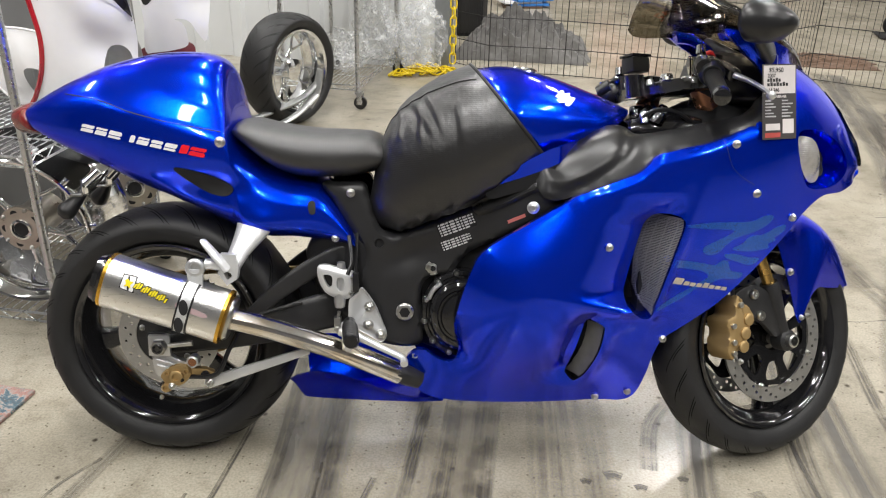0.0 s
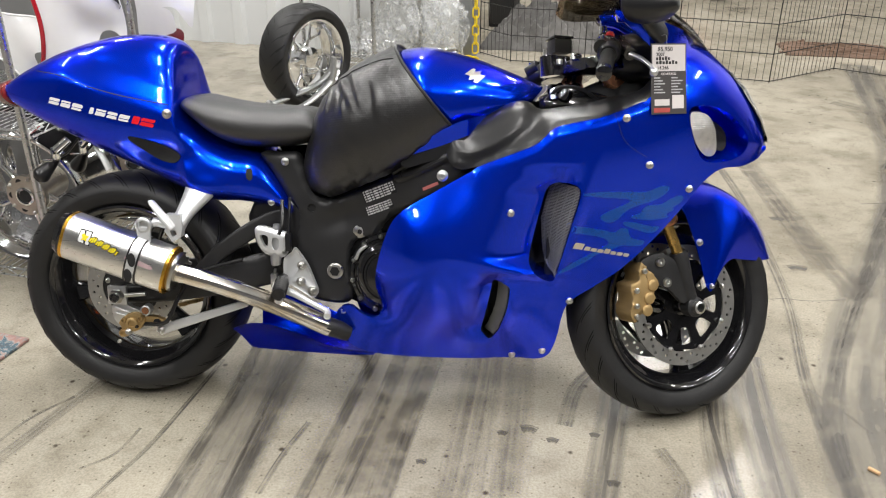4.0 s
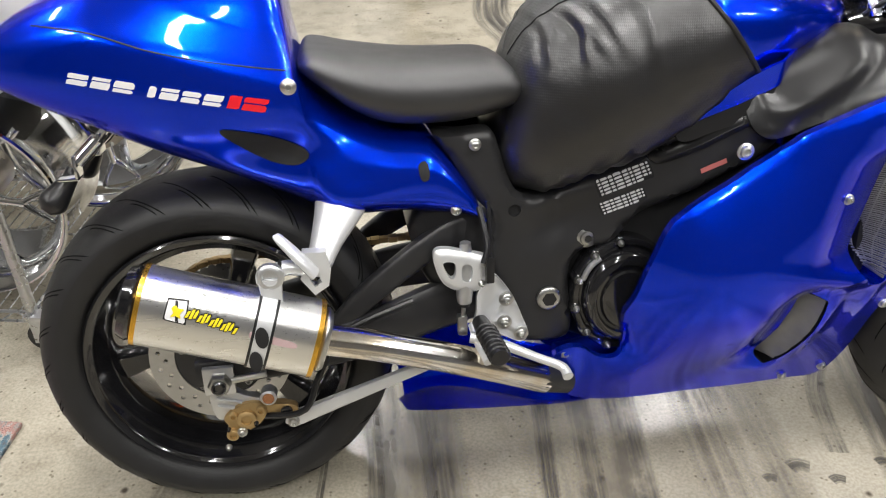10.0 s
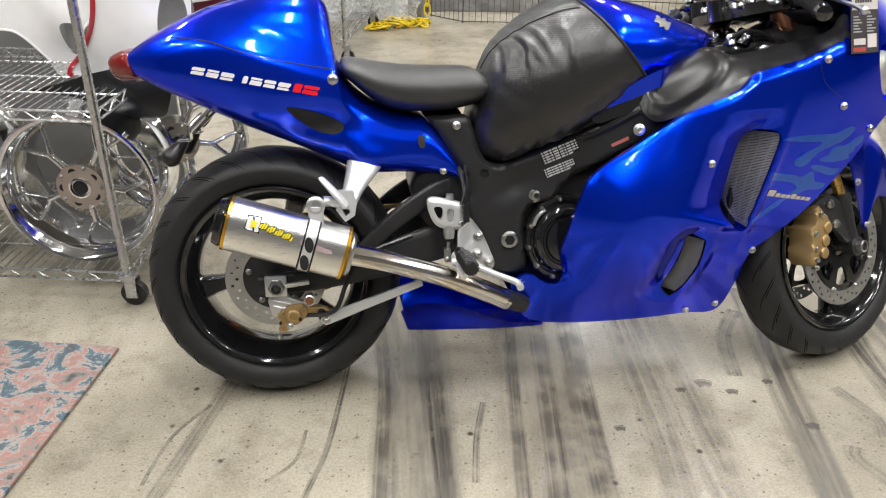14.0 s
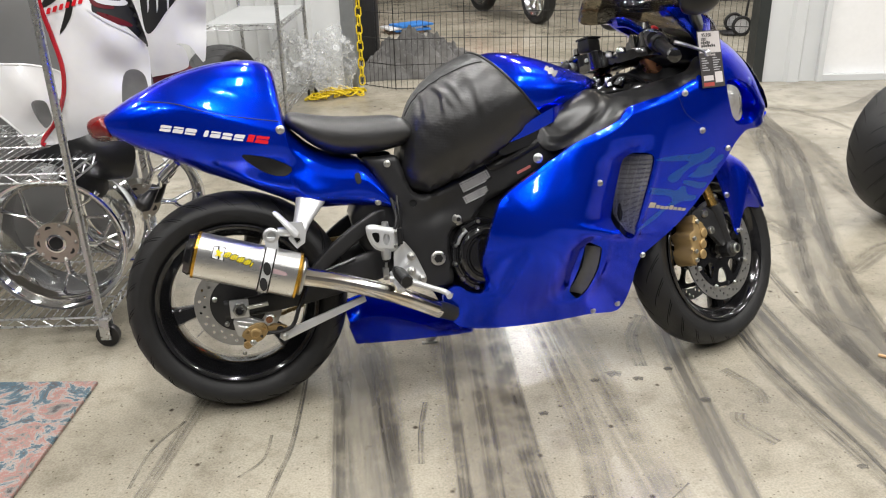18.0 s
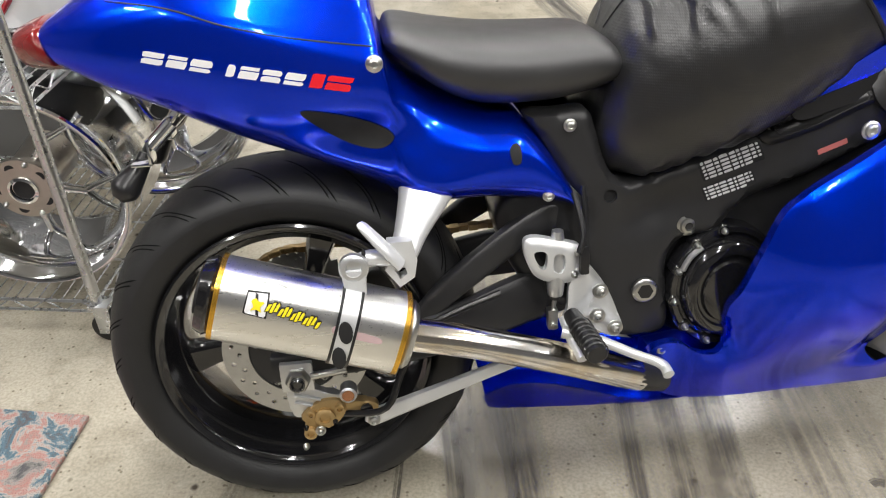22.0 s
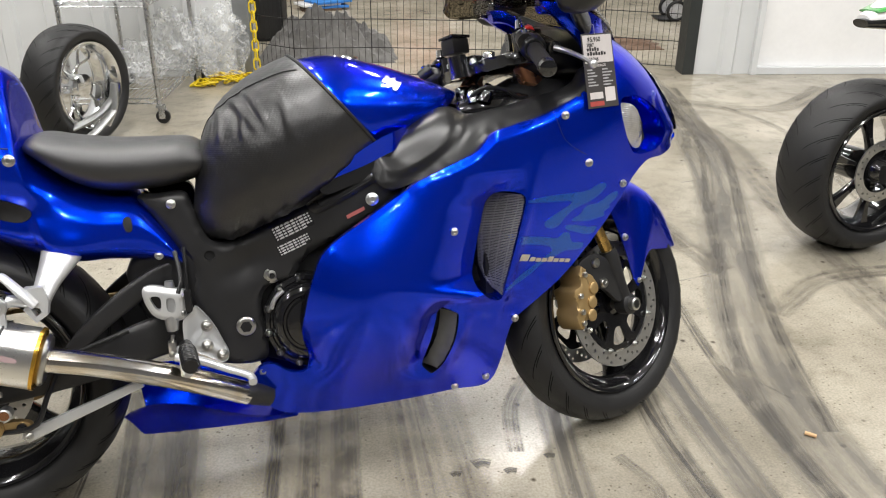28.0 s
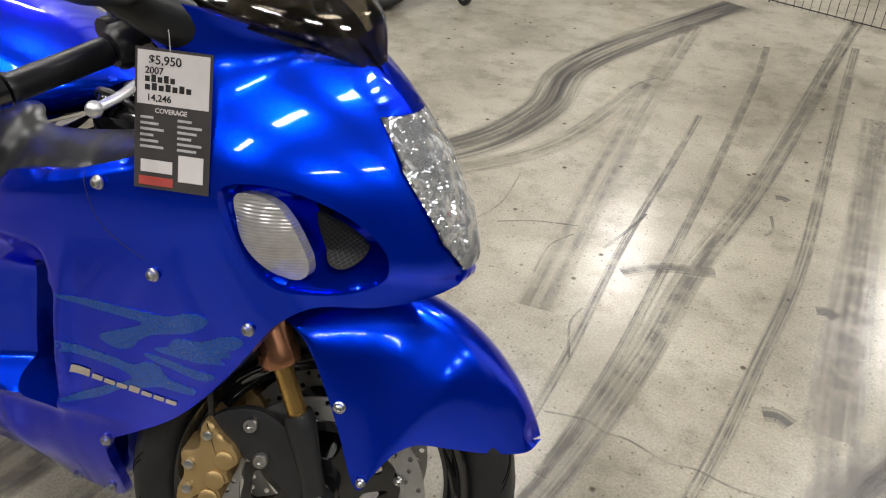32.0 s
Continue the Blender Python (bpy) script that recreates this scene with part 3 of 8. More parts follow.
# the sharp crease that runs below the upper edge and down beside the rear one
CREASE = np.array([(0.707, 0.385), (0.719, 0.447), (0.742, 0.503), (0.762, 0.54), (0.785, 0.569), (0.80, 0.578), (0.839, 0.599), (0.893, 0.631), (0.929, 0.655), (0.965, 0.684), (1.02, 0.706), (1.073, 0.723)])
WITHIN = np.vstack([CREASE, [(1.3, 0.95), (1.9, 0.95), (1.9, 0.0), (0.5, 0.0), (0.5, 0.32), (0.69, 0.34)]])


def fairing_w(q):
    w = FAIR_W(q) + WIDE
    d = np.clip(near(NOSE_EDGE, q, False) / 0.16, 0, 1)
    w = w * np.sqrt(1 - (1 - d) ** 2)
    x, z = q[:, 0], q[:, 1]
    # the scoop that sinks towards the upper vent's rear edge, and the ridge under it
    xl = np.interp(z, [0.44, 0.475, 0.51, 0.572, 0.622, 0.66], [1.11, 1.088, 1.09, 1.104, 1.118, 1.14])
    mask = ramp(z, 0.435, 0.475) * (1 - ramp(z, 0.635, 0.70))
    w = w - 0.046 * ramp(x, xl - 0.11, xl) ** 1.4 * (1 - ramp(x, xl + 0.03, xl + 0.055)) * mask
    w = w + 0.016 * bump_at(q, 1.06, 0.445, 0.11, 0.017, -12) + 0.010 * bump_at(q, 1.185, 0.53, 0.012, 0.13, -14)
    # the lower outlet's dip
    xm = np.interp(z, [0.25, 0.33, 0.41], [0.966, 0.968, 0.99])
    w = w - 0.034 * ramp(x, xm - 0.07, xm) ** 1.5 * (1 - ramp(x, xm + 0.02, xm + 0.045)) * ramp(z, 0.225, 0.27) * (1 - ramp(z, 0.40, 0.44))
    w = w + 0.008 * bump_at(q, 1.045, 0.33, 0.018, 0.08, -15)
    # folded upper edge and rear chamfer
    line = np.array([(0.772, 0.568), (0.80, 0.59), (0.89, 0.645), (0.967, 0.692), (1.043, 0.725), (1.092, 0.748), (1.13, 0.782), (1.235, 0.812), (1.326, 0.847), (1.355, 0.87), (1.366, 0.915), (1.353, 0.955), (1.30, 1.0)])
    e = np.clip(near(line, q, False) / 0.03, 0, 1)
    w = w - 0.018 * (1 - np.sqrt(1 - (1 - e) ** 2)) * ramp(x, 0.99, 1.08)
    back = np.array([(0.80, 0.59), (0.772, 0.568), (0.755, 0.546), (0.742, 0.515), (0.73, 0.48), (0.721, 0.445), (0.711, 0.393), (0.714, 0.352), (0.722, 0.313)])
    e = np.clip(near(back, q, False) / 0.085, 0, 1)
    w = w - 0.034 * (1 - np.sqrt(1 - (1 - e) ** 2)) * (1 - ramp(z, 0.33, 0.42))
    d = near(CREASE, q, False)
    w = w - 0.022 * (1 - np.clip(d / 0.13, 0, 1)) ** 2 * (1 - ramp(x, 0.95, 1.09))
    d = d * ~inside(WITHIN, q)
    return w - 1.15 * (np.sqrt(d ** 2 + 0.003 ** 2) - 0.003) * (1 - ramp(x, 1.0, 1.09))


FAIRING = [(1.128, 0.780), (1.094, 0.747), (1.045, 0.724), (0.967, 0.692), (0.944, 0.677), (0.89, 0.645), (0.848, 0.619), (0.80, 0.59), (0.772, 0.568), (0.755, 0.546), (0.742, 0.515), (0.73, 0.48), (0.721, 0.445),
           (0.711, 0.393), (0.714, 0.352), (0.722, 0.313), (0.708, 0.287), (0.675, 0.293), (0.645, 0.314), (0.618, 0.308), (0.6, 0.278), (0.62, 0.222), (0.648, 0.183),
           (0.73, 0.165), (0.9, 0.158), (1.05, 0.172), (1.12, 0.168), (1.148, 0.178), (1.162, 0.206), (1.172, 0.256), (1.178, 0.305), (1.194, 0.349), (1.25, 0.389),
           (1.31, 0.432), (1.362, 0.484), (1.412, 0.545), (1.455, 0.605), (1.49, 0.655), (1.535, 0.688), (1.60, 0.692), (1.662, 0.714), (1.67, 0.748), (1.65, 0.80),
           (1.605, 0.872), (1.54, 0.937), (1.47, 0.985), (1.38, 1.018), (1.285, 1.04), (1.252, 1.04), (1.30, 1.0), (1.352, 0.955), (1.365, 0.915), (1.352, 0.868), (1.324, 0.845), (1.235, 0.81), (1.16, 0.793)]
VENT_UP = [(1.140, 0.654), (1.165, 0.655), (1.188, 0.652), (1.199, 0.640), (1.198, 0.622), (1.183, 0.556), (1.166, 0.480), (1.152, 0.424), (1.145, 0.412), (1.13, 0.414), (1.108, 0.43), (1.09, 0.452), (1.088, 0.472), (1.096, 0.522), (1.11, 0.59), (1.122, 0.637)]
VENT_LOW = [(1.004, 0.416), (1.022, 0.411), (1.040, 0.402), (1.044, 0.392), (1.04, 0.345), (1.03, 0.305), (1.018, 0.268), (1.002, 0.24), (0.995, 0.236), (0.984, 0.246), (0.975, 0.258), (0.977, 0.27), (0.989, 0.33), (0.998, 0.382)]
DUCT = [(1.443, 0.838), (1.475, 0.851), (1.522, 0.842), (1.572, 0.815), (1.606, 0.778), (1.61, 0.745), (1.585, 0.724), (1.54, 0.716), (1.49, 0.724), (1.458, 0.778)]
fair_out, vent_up, vent_low, duct = smooth_loop(FAIRING), smooth_loop(VENT_UP), smooth_loop(VENT_LOW), smooth_loop(DUCT) + (-0.007, -0.011)
for side, word in ((-1, "right"), (1, "left")):
    bm = sheet(fair_out, [vent_up, vent_low, duct], fairing_w, 0.008, side, 0.004, 0.012)
    if side == -1:
        fair_tree = tree_of(bm)
    fairing = part("side_fairing", bm, BLUE, bike, "candy blue side fairing with two vents")
    # vent cavities: dark inner wall, ribbed grille in the upper one
    for loop, name, deep in ((vent_up, "upper_vent", 0.115), (vent_low, "lower_vent", 0.062)):
        c = loop.mean(0)
        bm = sheet(c + (loop - c) * 1.1, [], lambda q: fairing_w(q) - deep, 0.014, side, 0.003, 0.0)
        part(name, bm, DARK, fairing, "dark hollow of a fairing vent")
        bm = bmesh.new()
        rim = [(x, side * (w - 0.002), z) for (x, z), w in zip(loop, fairing_w(loop))]
        inn = [(x, side * (w - deep + 0.002), z) for (x, z), w in zip(c + (loop - c) * 0.97, fairing_w(loop))]
        a, b = [bm.verts.new(p) for p in rim], [bm.verts.new(p) for p in inn]
        for i in range(len(a)):
            j = (i + 1) % len(a)
            bm.faces.new((a[i], a[j], b[j], b[i]))
        part("vent_wall", bm, BLACK_PLASTIC if loop is vent_low else BLUE, fairing)
    # fine grille that dives rearward from the vent's front edge, and a pale liner in the lower outlet
    grille, liner = bmesh.new(), bmesh.new()
    def across(loop, z):
        """Front and rear end of a vent at height z, with the panel's breadth there."""
        xs = [p[0] for p in loop if abs(p[1] - z) < 0.006]
        x0, x1 = min(xs) + 0.003, max(xs) - 0.003
        return x0, x1, *(float(v) for v in fairing_w(np.array([[x0, z], [x1, z]])))

    def net_at(z, t):
        """A point of the upper grille, t from its front edge to its rear one."""
        x0, x1, w0, w1 = across(vent_up, z)
        x0 += 0.008 + 0.028 * (1 - float(ramp(z, 0.46, 0.56)))
        w0 -= 0.04 + 0.03 * (1 - float(ramp(z, 0.46, 0.56)))
        return (x1 + (x0 - x1) * t, side * (w1 - 0.006 + (w0 - w1 + 0.006) * t - 0.012 * math.sin(math.pi * t)), z)

    for k in range(64):
        z = 0.424 + k * 0.0036
        if z < 0.65:
            tube(grille, [net_at(z, t) for t in (0, 0.25, 0.5, 0.75, 1)], 0.0013, 5)
    for t in (0.12, 0.37, 0.62, 0.87):
        tube(grille, [net_at(z, t) for z in np.linspace(0.43, 0.645, 14)], 0.0013, 5)
    last = None
    for k in range(27):
        z = 0.25 + k * 0.006
        if z > 0.405:
            break
        x0, x1, w0, w1 = across(vent_low, z)
        x0 = max(x1 - 0.026, x0)
        row = [liner.verts.new((x1 - (x1 - x0) * t, side * (w1 - 0.005 - 0.05 * (x1 - x0) / 0.026 * t ** 0.7), z)) for t in (0, 0.25, 0.5, 0.75, 1)]
        if last:
            for i in range(4):
                liner.faces.new((row[i], row[i + 1], last[i + 1], last[i]))
        last = row
    part("vent_grille", grille, GRILLE, fairing, "fine grey ribbed vent grille")
    part("outlet_liner", liner, DUCT_GREY, fairing, "pale grey outlet liner")
    # duct in the nose with its turn signal
    c = duct.mean(0)
    bm = sheet(c + (duct - c) * 1.04, [], lambda q: fairing_w(q) - 0.004 - 0.105 * np.clip(near(duct, q) / 0.04, 0, 1) ** 0.8, 0.007, side, 0.003, 0.0)
    part("nose_duct", bm, BLUE, fairing, "blue hollow of the nose duct")
    lens = smooth_loop([(1.45, 0.829), (1.472, 0.834), (1.498, 0.823), (1.518, 0.79), (1.527, 0.745), (1.515, 0.729), (1.49, 0.738), (1.463, 0.775)], 0.006) + (-0.007, -0.011)
    lc = lens.mean(0)
    bm = sheet(lens, [], lambda q: fairing_w(q) - 0.016 + 0.012 * (1 - np.clip(np.linalg.norm((q - lc) / (0.04, 0.055), axis=1), 0, 1) ** 2), 0.006, side, 0.004, 0.01)
    part("turn_signal", bm, SIGNAL_LENS, fairing, "clear ribbed turn signal lens")
    mesh_lp = smooth_loop([(1.512, 0.806), (1.538, 0.80), (1.562, 0.776), (1.565, 0.752), (1.548, 0.738), (1.525, 0.752)], 0.006) + (-0.007, -0.011)
    net_w = lambda q: fairing_w(q) - 0.012 - 0.05 * np.clip(near(duct, q) / 0.04, 0, 1)
    net = part("duct_mesh", sheet(mesh_lp, [], net_w, 0.006, side, 0.002, 0.0), DARK, fairing, "dark mesh in the nose duct")
    strands = bmesh.new()
    for k in range(-9, 10):
        for lean in (1, -1):
            row = np.array([(1.54 + 0.0065 * k + lean * t, 0.77 + t) for t in np.linspace(-0.045, 0.045, 28)])
            row = row[inside(mesh_lp, row)]
            if len(row) > 3:
                tube(strands, [(x, side * (w + 0.0012), z) for (x, z), w in zip(row, net_w(row))], 0.0006, 4)
    part("fine_netting", strands, BLACK_FRAME, net)

# bolts of the fairing
for x, z in ((1.039, 0.583), (1.353, 0.703), (1.291, 0.81), (1.458, 0.643), (1.193, 0.352), (1.057, 0.184), (1.135, 0.197)):
    w = float(fairing_w(np.array([[x, z]]))[0])
    bolt(x, w + 0.0005, z, 0.0072)


def decal(outline, tree, material, name, parent, off=0.0012, label="", step=0.012, smooth=True):
    lp = smooth_loop(outline, 0.006) if smooth else resample(outline, 0.006)
    return part(name, sheet(lp, [], draped(tree, off), step, -1, 0.0006, 0.0), material, parent, label)


# brushed ideogram on the fairing, as loose strokes
STROKES = [
    [(1.198, 0.633), (1.25, 0.639), (1.302, 0.639), (1.355, 0.639), (1.377, 0.648), (1.397, 0.653), (1.409, 0.647), (1.405, 0.636), (1.391, 0.624), (1.372, 0.614), (1.349, 0.607), (1.324, 0.598), (1.303, 0.582), (1.292, 0.568), (1.271, 0.561), (1.253, 0.569), (1.25, 0.579), (1.265, 0.589), (1.29, 0.601), (1.318, 0.616), (1.304, 0.621), (1.25, 0.625)],
    [(1.363, 0.604), (1.393, 0.606), (1.418, 0.62), (1.44, 0.627), (1.448, 0.62), (1.442, 0.608), (1.423, 0.596), (1.43, 0.59), (1.41, 0.58), (1.418, 0.572), (1.386, 0.566), (1.366, 0.565), (1.331, 0.57), (1.323, 0.576), (1.344, 0.584), (1.351, 0.594)],
    [(1.306, 0.562), (1.332, 0.561), (1.372, 0.55), (1.398, 0.547), (1.388, 0.533), (1.368, 0.532), (1.342, 0.541), (1.313, 0.552)],
    [(1.176, 0.557), (1.211, 0.552), (1.259, 0.543), (1.287, 0.536), (1.303, 0.546), (1.321, 0.544), (1.325, 0.529), (1.333, 0.519), (1.352, 0.514), (1.366, 0.51), (1.358, 0.498), (1.335, 0.498), (1.312, 0.50), (1.286, 0.491), (1.253, 0.48), (1.234, 0.466), (1.201, 0.447), (1.168, 0.434), (1.152, 0.433), (1.187, 0.455), (1.219, 0.474), (1.258, 0.495), (1.277, 0.51), (1.255, 0.524), (1.213, 0.533), (1.179, 0.541)],
]
for s in STROKES:
    decal(s, fair_tree, DECAL_BLUE, "brush_decal", bike, 0.0007)
# the model script, as small slanted blocks close together
for k, (x, wd, tall) in enumerate(((1.192, 0.0235, 0.015), (1.2165, 0.0135, 0.0095), (1.231, 0.0135, 0.0085), (1.2455, 0.0135, 0.0085), (1.260, 0.0135, 0.012), (1.2745, 0.0135, 0.0085), (1.289, 0.0135, 0.0085), (1.3035, 0.0135, 0.0085))):
    x, wd = 1.189 + (x - 1.192) * 1.13, wd * 1.13
    z = 0.498 - (x - 1.189) * 0.21
    P = lambda u, v: (x + wd * u + 0.42 * v, z - wd * u * 0.21 + v)
    lp = resample([P(0.0, 0.0), P(0.9, 0.0), P(0.9, tall), P(0.0, tall)], 0.003)
    part("script_bar", sheet(lp, [], draped(fair_tree, 0.0022), 0.012, -1, 0.0006, 0.0), SCRIPT, bike)

# joint between the nose cowl and the side panel
for pts in ([(1.262, 0.826), (1.272, 0.80), (1.288, 0.762), (1.316, 0.738), (1.345, 0.722)],):
    row = []
    for x, z in catmull(pts, 20):
        hit, *_ = fair_tree.ray_cast(Vector((x, -0.6, z)), Vector((0, 1, 0)))
        if hit:
            row.append((x, hit.y - 0.0001, z))
    part("panel_joint", tube(bmesh.new(), row, 0.0005, 6), INK, bike)

# inner black cowl between tank and fairing
COWL_W = spline_field([(0.87, 0.71, 0.165), (0.87, 0.755, 0.135), (0.96, 0.69, 0.186), (0.96, 0.79, 0.125), (1.04, 0.72, 0.196), (1.05, 0.83, 0.125), (1.13, 0.775, 0.203),
                       (1.12, 0.815, 0.15), (1.23, 0.805, 0.202), (1.24, 0.84, 0.15), (1.35, 0.86, 0.19), (1.32, 0.875, 0.16)])
cowl_out = smooth_loop([(0.884, 0.755), (0.9, 0.77), (0.96, 0.797), (1.03, 0.832), (1.07, 0.836), (1.1, 0.82), (1.16, 0.828), (1.24, 0.845), (1.32, 0.868), (1.355, 0.9), (1.372, 0.905),
                        (1.36, 0.858), (1.33, 0.838), (1.235, 0.802), (1.15, 0.782), (1.11, 0.755), (1.05, 0.72), (0.99, 0.698), (0.945, 0.682), (0.915, 0.678), (0.893, 0.69), (0.882, 0.715)], 0.009)


def cowl_w(q):
    ridge = near(np.array([(0.90, 0.74), (0.915, 0.722), (0.945, 0.718), (0.985, 0.735), (1.03, 0.765), (1.06, 0.79)]), q, False)
    rim = near(cowl_out, q)
    return (COWL_W(q) + WIDE - 0.013 + 0.012 * bump_at(q, 0.985, 0.775, 0.12, 0.03, 26) + 0.007 * np.exp(-(ridge / 0.014) ** 2) - 0.008 * bump_at(q, 1.075, 0.765, 0.028, 0.06, -30)
            - 0.008 * bump_at(q, 0.97, 0.703, 0.07, 0.012, 25) - 0.008 * (1 - np.sqrt(1 - (1 - np.clip(rim / 0.014, 0, 1)) ** 2)))


for side in (-1, 1):
    part("inner_cowl", sheet(cowl_out, [], cowl_w, 0.011, side, 0.003, 0.01), BLACK_PLASTIC, bike, "satin black inner cowl")

# tail with its hump, one smooth body
TAIL = [(-0.298, 0.826, -0.292, 0.806, 0.044), (-0.262, 0.852, -0.25, 0.797, 0.103), (-0.2, 0.892, -0.175, 0.757, 0.138), (-0.1, 0.940, -0.085, 0.715, 0.160),
        (0.0, 0.968, -0.005, 0.676, 0.171), (0.08, 0.977, 0.085, 0.638, 0.172), (0.145, 0.972, 0.165, 0.602, 0.169), (0.182, 0.945, 0.205, 0.582, 0.166),
        (0.196, 0.87, 0.225, 0.572, 0.164), (0.212, 0.795, 0.245, 0.567, 0.162), (0.262, 0.74, 0.29, 0.560, 0.156), (0.33, 0.705, 0.345, 0.56, 0.150),
        (0.40, 0.69, 0.41, 0.552, 0.144), (0.45, 0.628, 0.458, 0.546, 0.138), (0.488, 0.552, 0.486, 0.541, 0.132)]


def tail_shape(bm):
    """Pinches the body in under the shoulder line and lets the hump stand narrower above it."""
    for v in bm.verts:
        x, y, z = v.co
        seam = 0.873 - 0.33 * max(x + 0.07, 0) + 0.1 * min(x + 0.07, 0)
        if x < 0.23 and z > seam:
            f = 1 - 0.18 * min((z - seam) / 0.06, 1) * min(max((x + 0.2) / 0.15, 0), 1)
            v.co.y *= f
        g = math.exp(-(((x - 0.16) / 0.09) ** 2 + ((z - 0.685) / 0.035) ** 2))
        h = math.exp(-(((x - 0.27) / 0.06) ** 2 + ((z - 0.60) / 0.03) ** 2))
        v.co.y *= 1 - 0.16 * g + 0.1 * h
    return bm


bm = tail_shape(loft(TAIL, 120, 96, 0.8, 0.5))
tail_tree = tree_of(bm)
tail = part("tail_fairing", bm, BLUE, bike, "candy blue tail fairing with a rounded seat hump")
decal([(0.088, 0.727), (0.13, 0.722), (0.182, 0.703), (0.213, 0.682), (0.195, 0.664), (0.158, 0.669), (0.122, 0.69)], tail_tree, DARK, "tail_vent", tail, 0.0015, "dark mesh vent")
decal([(0.378, 0.652), (0.392, 0.655), (0.394, 0.63), (0.382, 0.628)], tail_tree, DARK, "tail_slot", tail, 0.0015)
bm = bmesh.new()
seam = []
for x, z in catmull([(-0.15, 0.882), (-0.07, 0.872), (0.0, 0.849), (0.06, 0.833), (0.125, 0.82), (0.192, 0.808)], 40):
    hit, *_ = tail_tree.ray_cast(Vector((x, -0.6, z)), Vector((0, 1, 0)))
    if hit:
        seam.append((x, hit.y - 0.0002, z))
part("hump_seam", tube(bm, seam, 0.0013, 6), INK, tail)
# model lettering as plain slanted bars with narrow slits: white, then red
cells = [(-0.111, 0.030, 0), (-0.079, 0.028, 1), (-0.049, 0.030, 2), (-0.004, 0.013, 3), (0.013, 0.027, 1), (0.042, 0.027, 0), (0.071, 0.028, 2), (0.104, 0.056, 4)]
for x, wd, form in cells:
    base = 0.8055 - (x + 0.111) * 0.20
    red = form == 4
    h = 0.0185 if red else 0.0155
    P = lambda u, v: (x + wd * u + v * h * 0.45, base - wd * u * 0.2 + v * h)
    for u0, u1, v0, v1 in (((0, 0.92, 0, 0.46), (0, 0.92, 0.56, 1)), ((0, 0.92, 0, 0.62), (0, 0.92, 0.72, 1)), ((0, 0.92, 0, 0.32), (0, 0.92, 0.42, 1)), ((0.1, 0.9, 0, 1),), ((0, 0.3, 0, 1), (0.36, 0.95, 0, 0.5), (0.36, 0.95, 0.6, 1)))[form]:
        decal([P(u0, v0), P(u1, v0), P(u1, v1), P(u0, v1)], tail_tree, RED_STICKER if red else WHITE_STICKER, "letter_bar", tail, 0.0012, smooth=False, step=0.008)
for x, z, w in ((0.193, 0.787, 0.012), (0.437, 0.57, 0.009)):
    hit, *_ = tail_tree.ray_cast(Vector((x, -0.6, z)), Vector((0, 1, 0)))
    bolt(x, -hit.y + 0.001, z, w * 0.8, tail)
# tail light and the black plate holder under it
bm = loft([(-0.312, 0.83, -0.305, 0.80, 0.045), (-0.303, 0.845, -0.286, 0.785, 0.082), (-0.268, 0.858, -0.245, 0.783, 0.112), (-0.25, 0.855, -0.235, 0.787, 0.105)], 18, 30, 0.8)
part("tail_light", bm, RED_LENS, bike, "dark red tail light lens")
for side in (-1, 1):
    sig = part("turn_signal", bar([(-0.150, side * 0.072, 0.660), (-0.158, side * 0.078, 0.645), (-0.172, side * 0.088, 0.628), (-0.186, side * 0.095, 0.612), (-0.195, side * 0.1, 0.602)], [0.011, 0.0125, 0.018, 0.0215, 0.010], 18, 18), BLACK_PLASTIC, bike, "black teardrop turn signal on a chrome bracket")
    part("bracket", joined(block(-0.160, -0.130, side * 0.07 - 0.016, side * 0.07 + 0.016, 0.655, 0.659, 0.001), block(-0.134, -0.130, side * 0.07 - 0.016, side * 0.07 + 0.016, 0.655, 0.692, 0.001), bar([(-0.132, side * 0.07, 0.68), (-0.10, side * 0.06, 0.71)], 0.011, 12)), CHROME, sig)
    part("lead", bar([(-0.145, side * 0.06, 0.66), (-0.125, side * 0.062, 0.672), (-0.10, side * 0.05, 0.705)], 0.003, 6, 10), BLACK_PLASTIC, sig)
part("under_tail", loft([(-0.10, 0.735, -0.08, 0.715, 0.07), (0.05, 0.70, 0.06, 0.675, 0.08), (0.17, 0.66, 0.19, 0.61, 0.08), (0.22, 0.64, 0.24, 0.59, 0.08)], 14, 20), BLACK_PLASTIC, bike)

# seat
SEAT = [(0.205, 0.812, 0.212, 0.79, 0.115), (0.222, 0.828, 0.232, 0.772, 0.135), (0.29, 0.816, 0.285, 0.728, 0.150), (0.37, 0.806, 0.345, 0.703, 0.148), (0.45, 0.803, 0.44, 0.70, 0.142),
        (0.51, 0.80, 0.515, 0.712, 0.130), (0.545, 0.78, 0.552, 0.728, 0.115), (0.558, 0.762, 0.56, 0.74, 0.082)]
bm = loft(SEAT, 50, 40, 0.72)
part("seat", bm, VINYL, bike, "black vinyl rider seat")

# fuel tank and its leather cover
TANK = [(0.542, 0.759, 0.52, 0.62, 0.101), (0.575, 0.838, 0.545, 0.595, 0.138), (0.623, 0.887, 0.59, 0.59, 0.17), (0.679, 0.922, 0.65, 0.615, 0.195), (0.752, 0.95, 0.73, 0.645, 0.208),
        (0.828, 0.957, 0.82, 0.70, 0.203), (0.927, 0.935, 0.91, 0.75, 0.172), (1.011, 0.906, 0.985, 0.785, 0.132), (1.066, 0.885, 1.05, 0.81, 0.1), (1.11, 0.865, 1.08, 0.828, 0.052)]


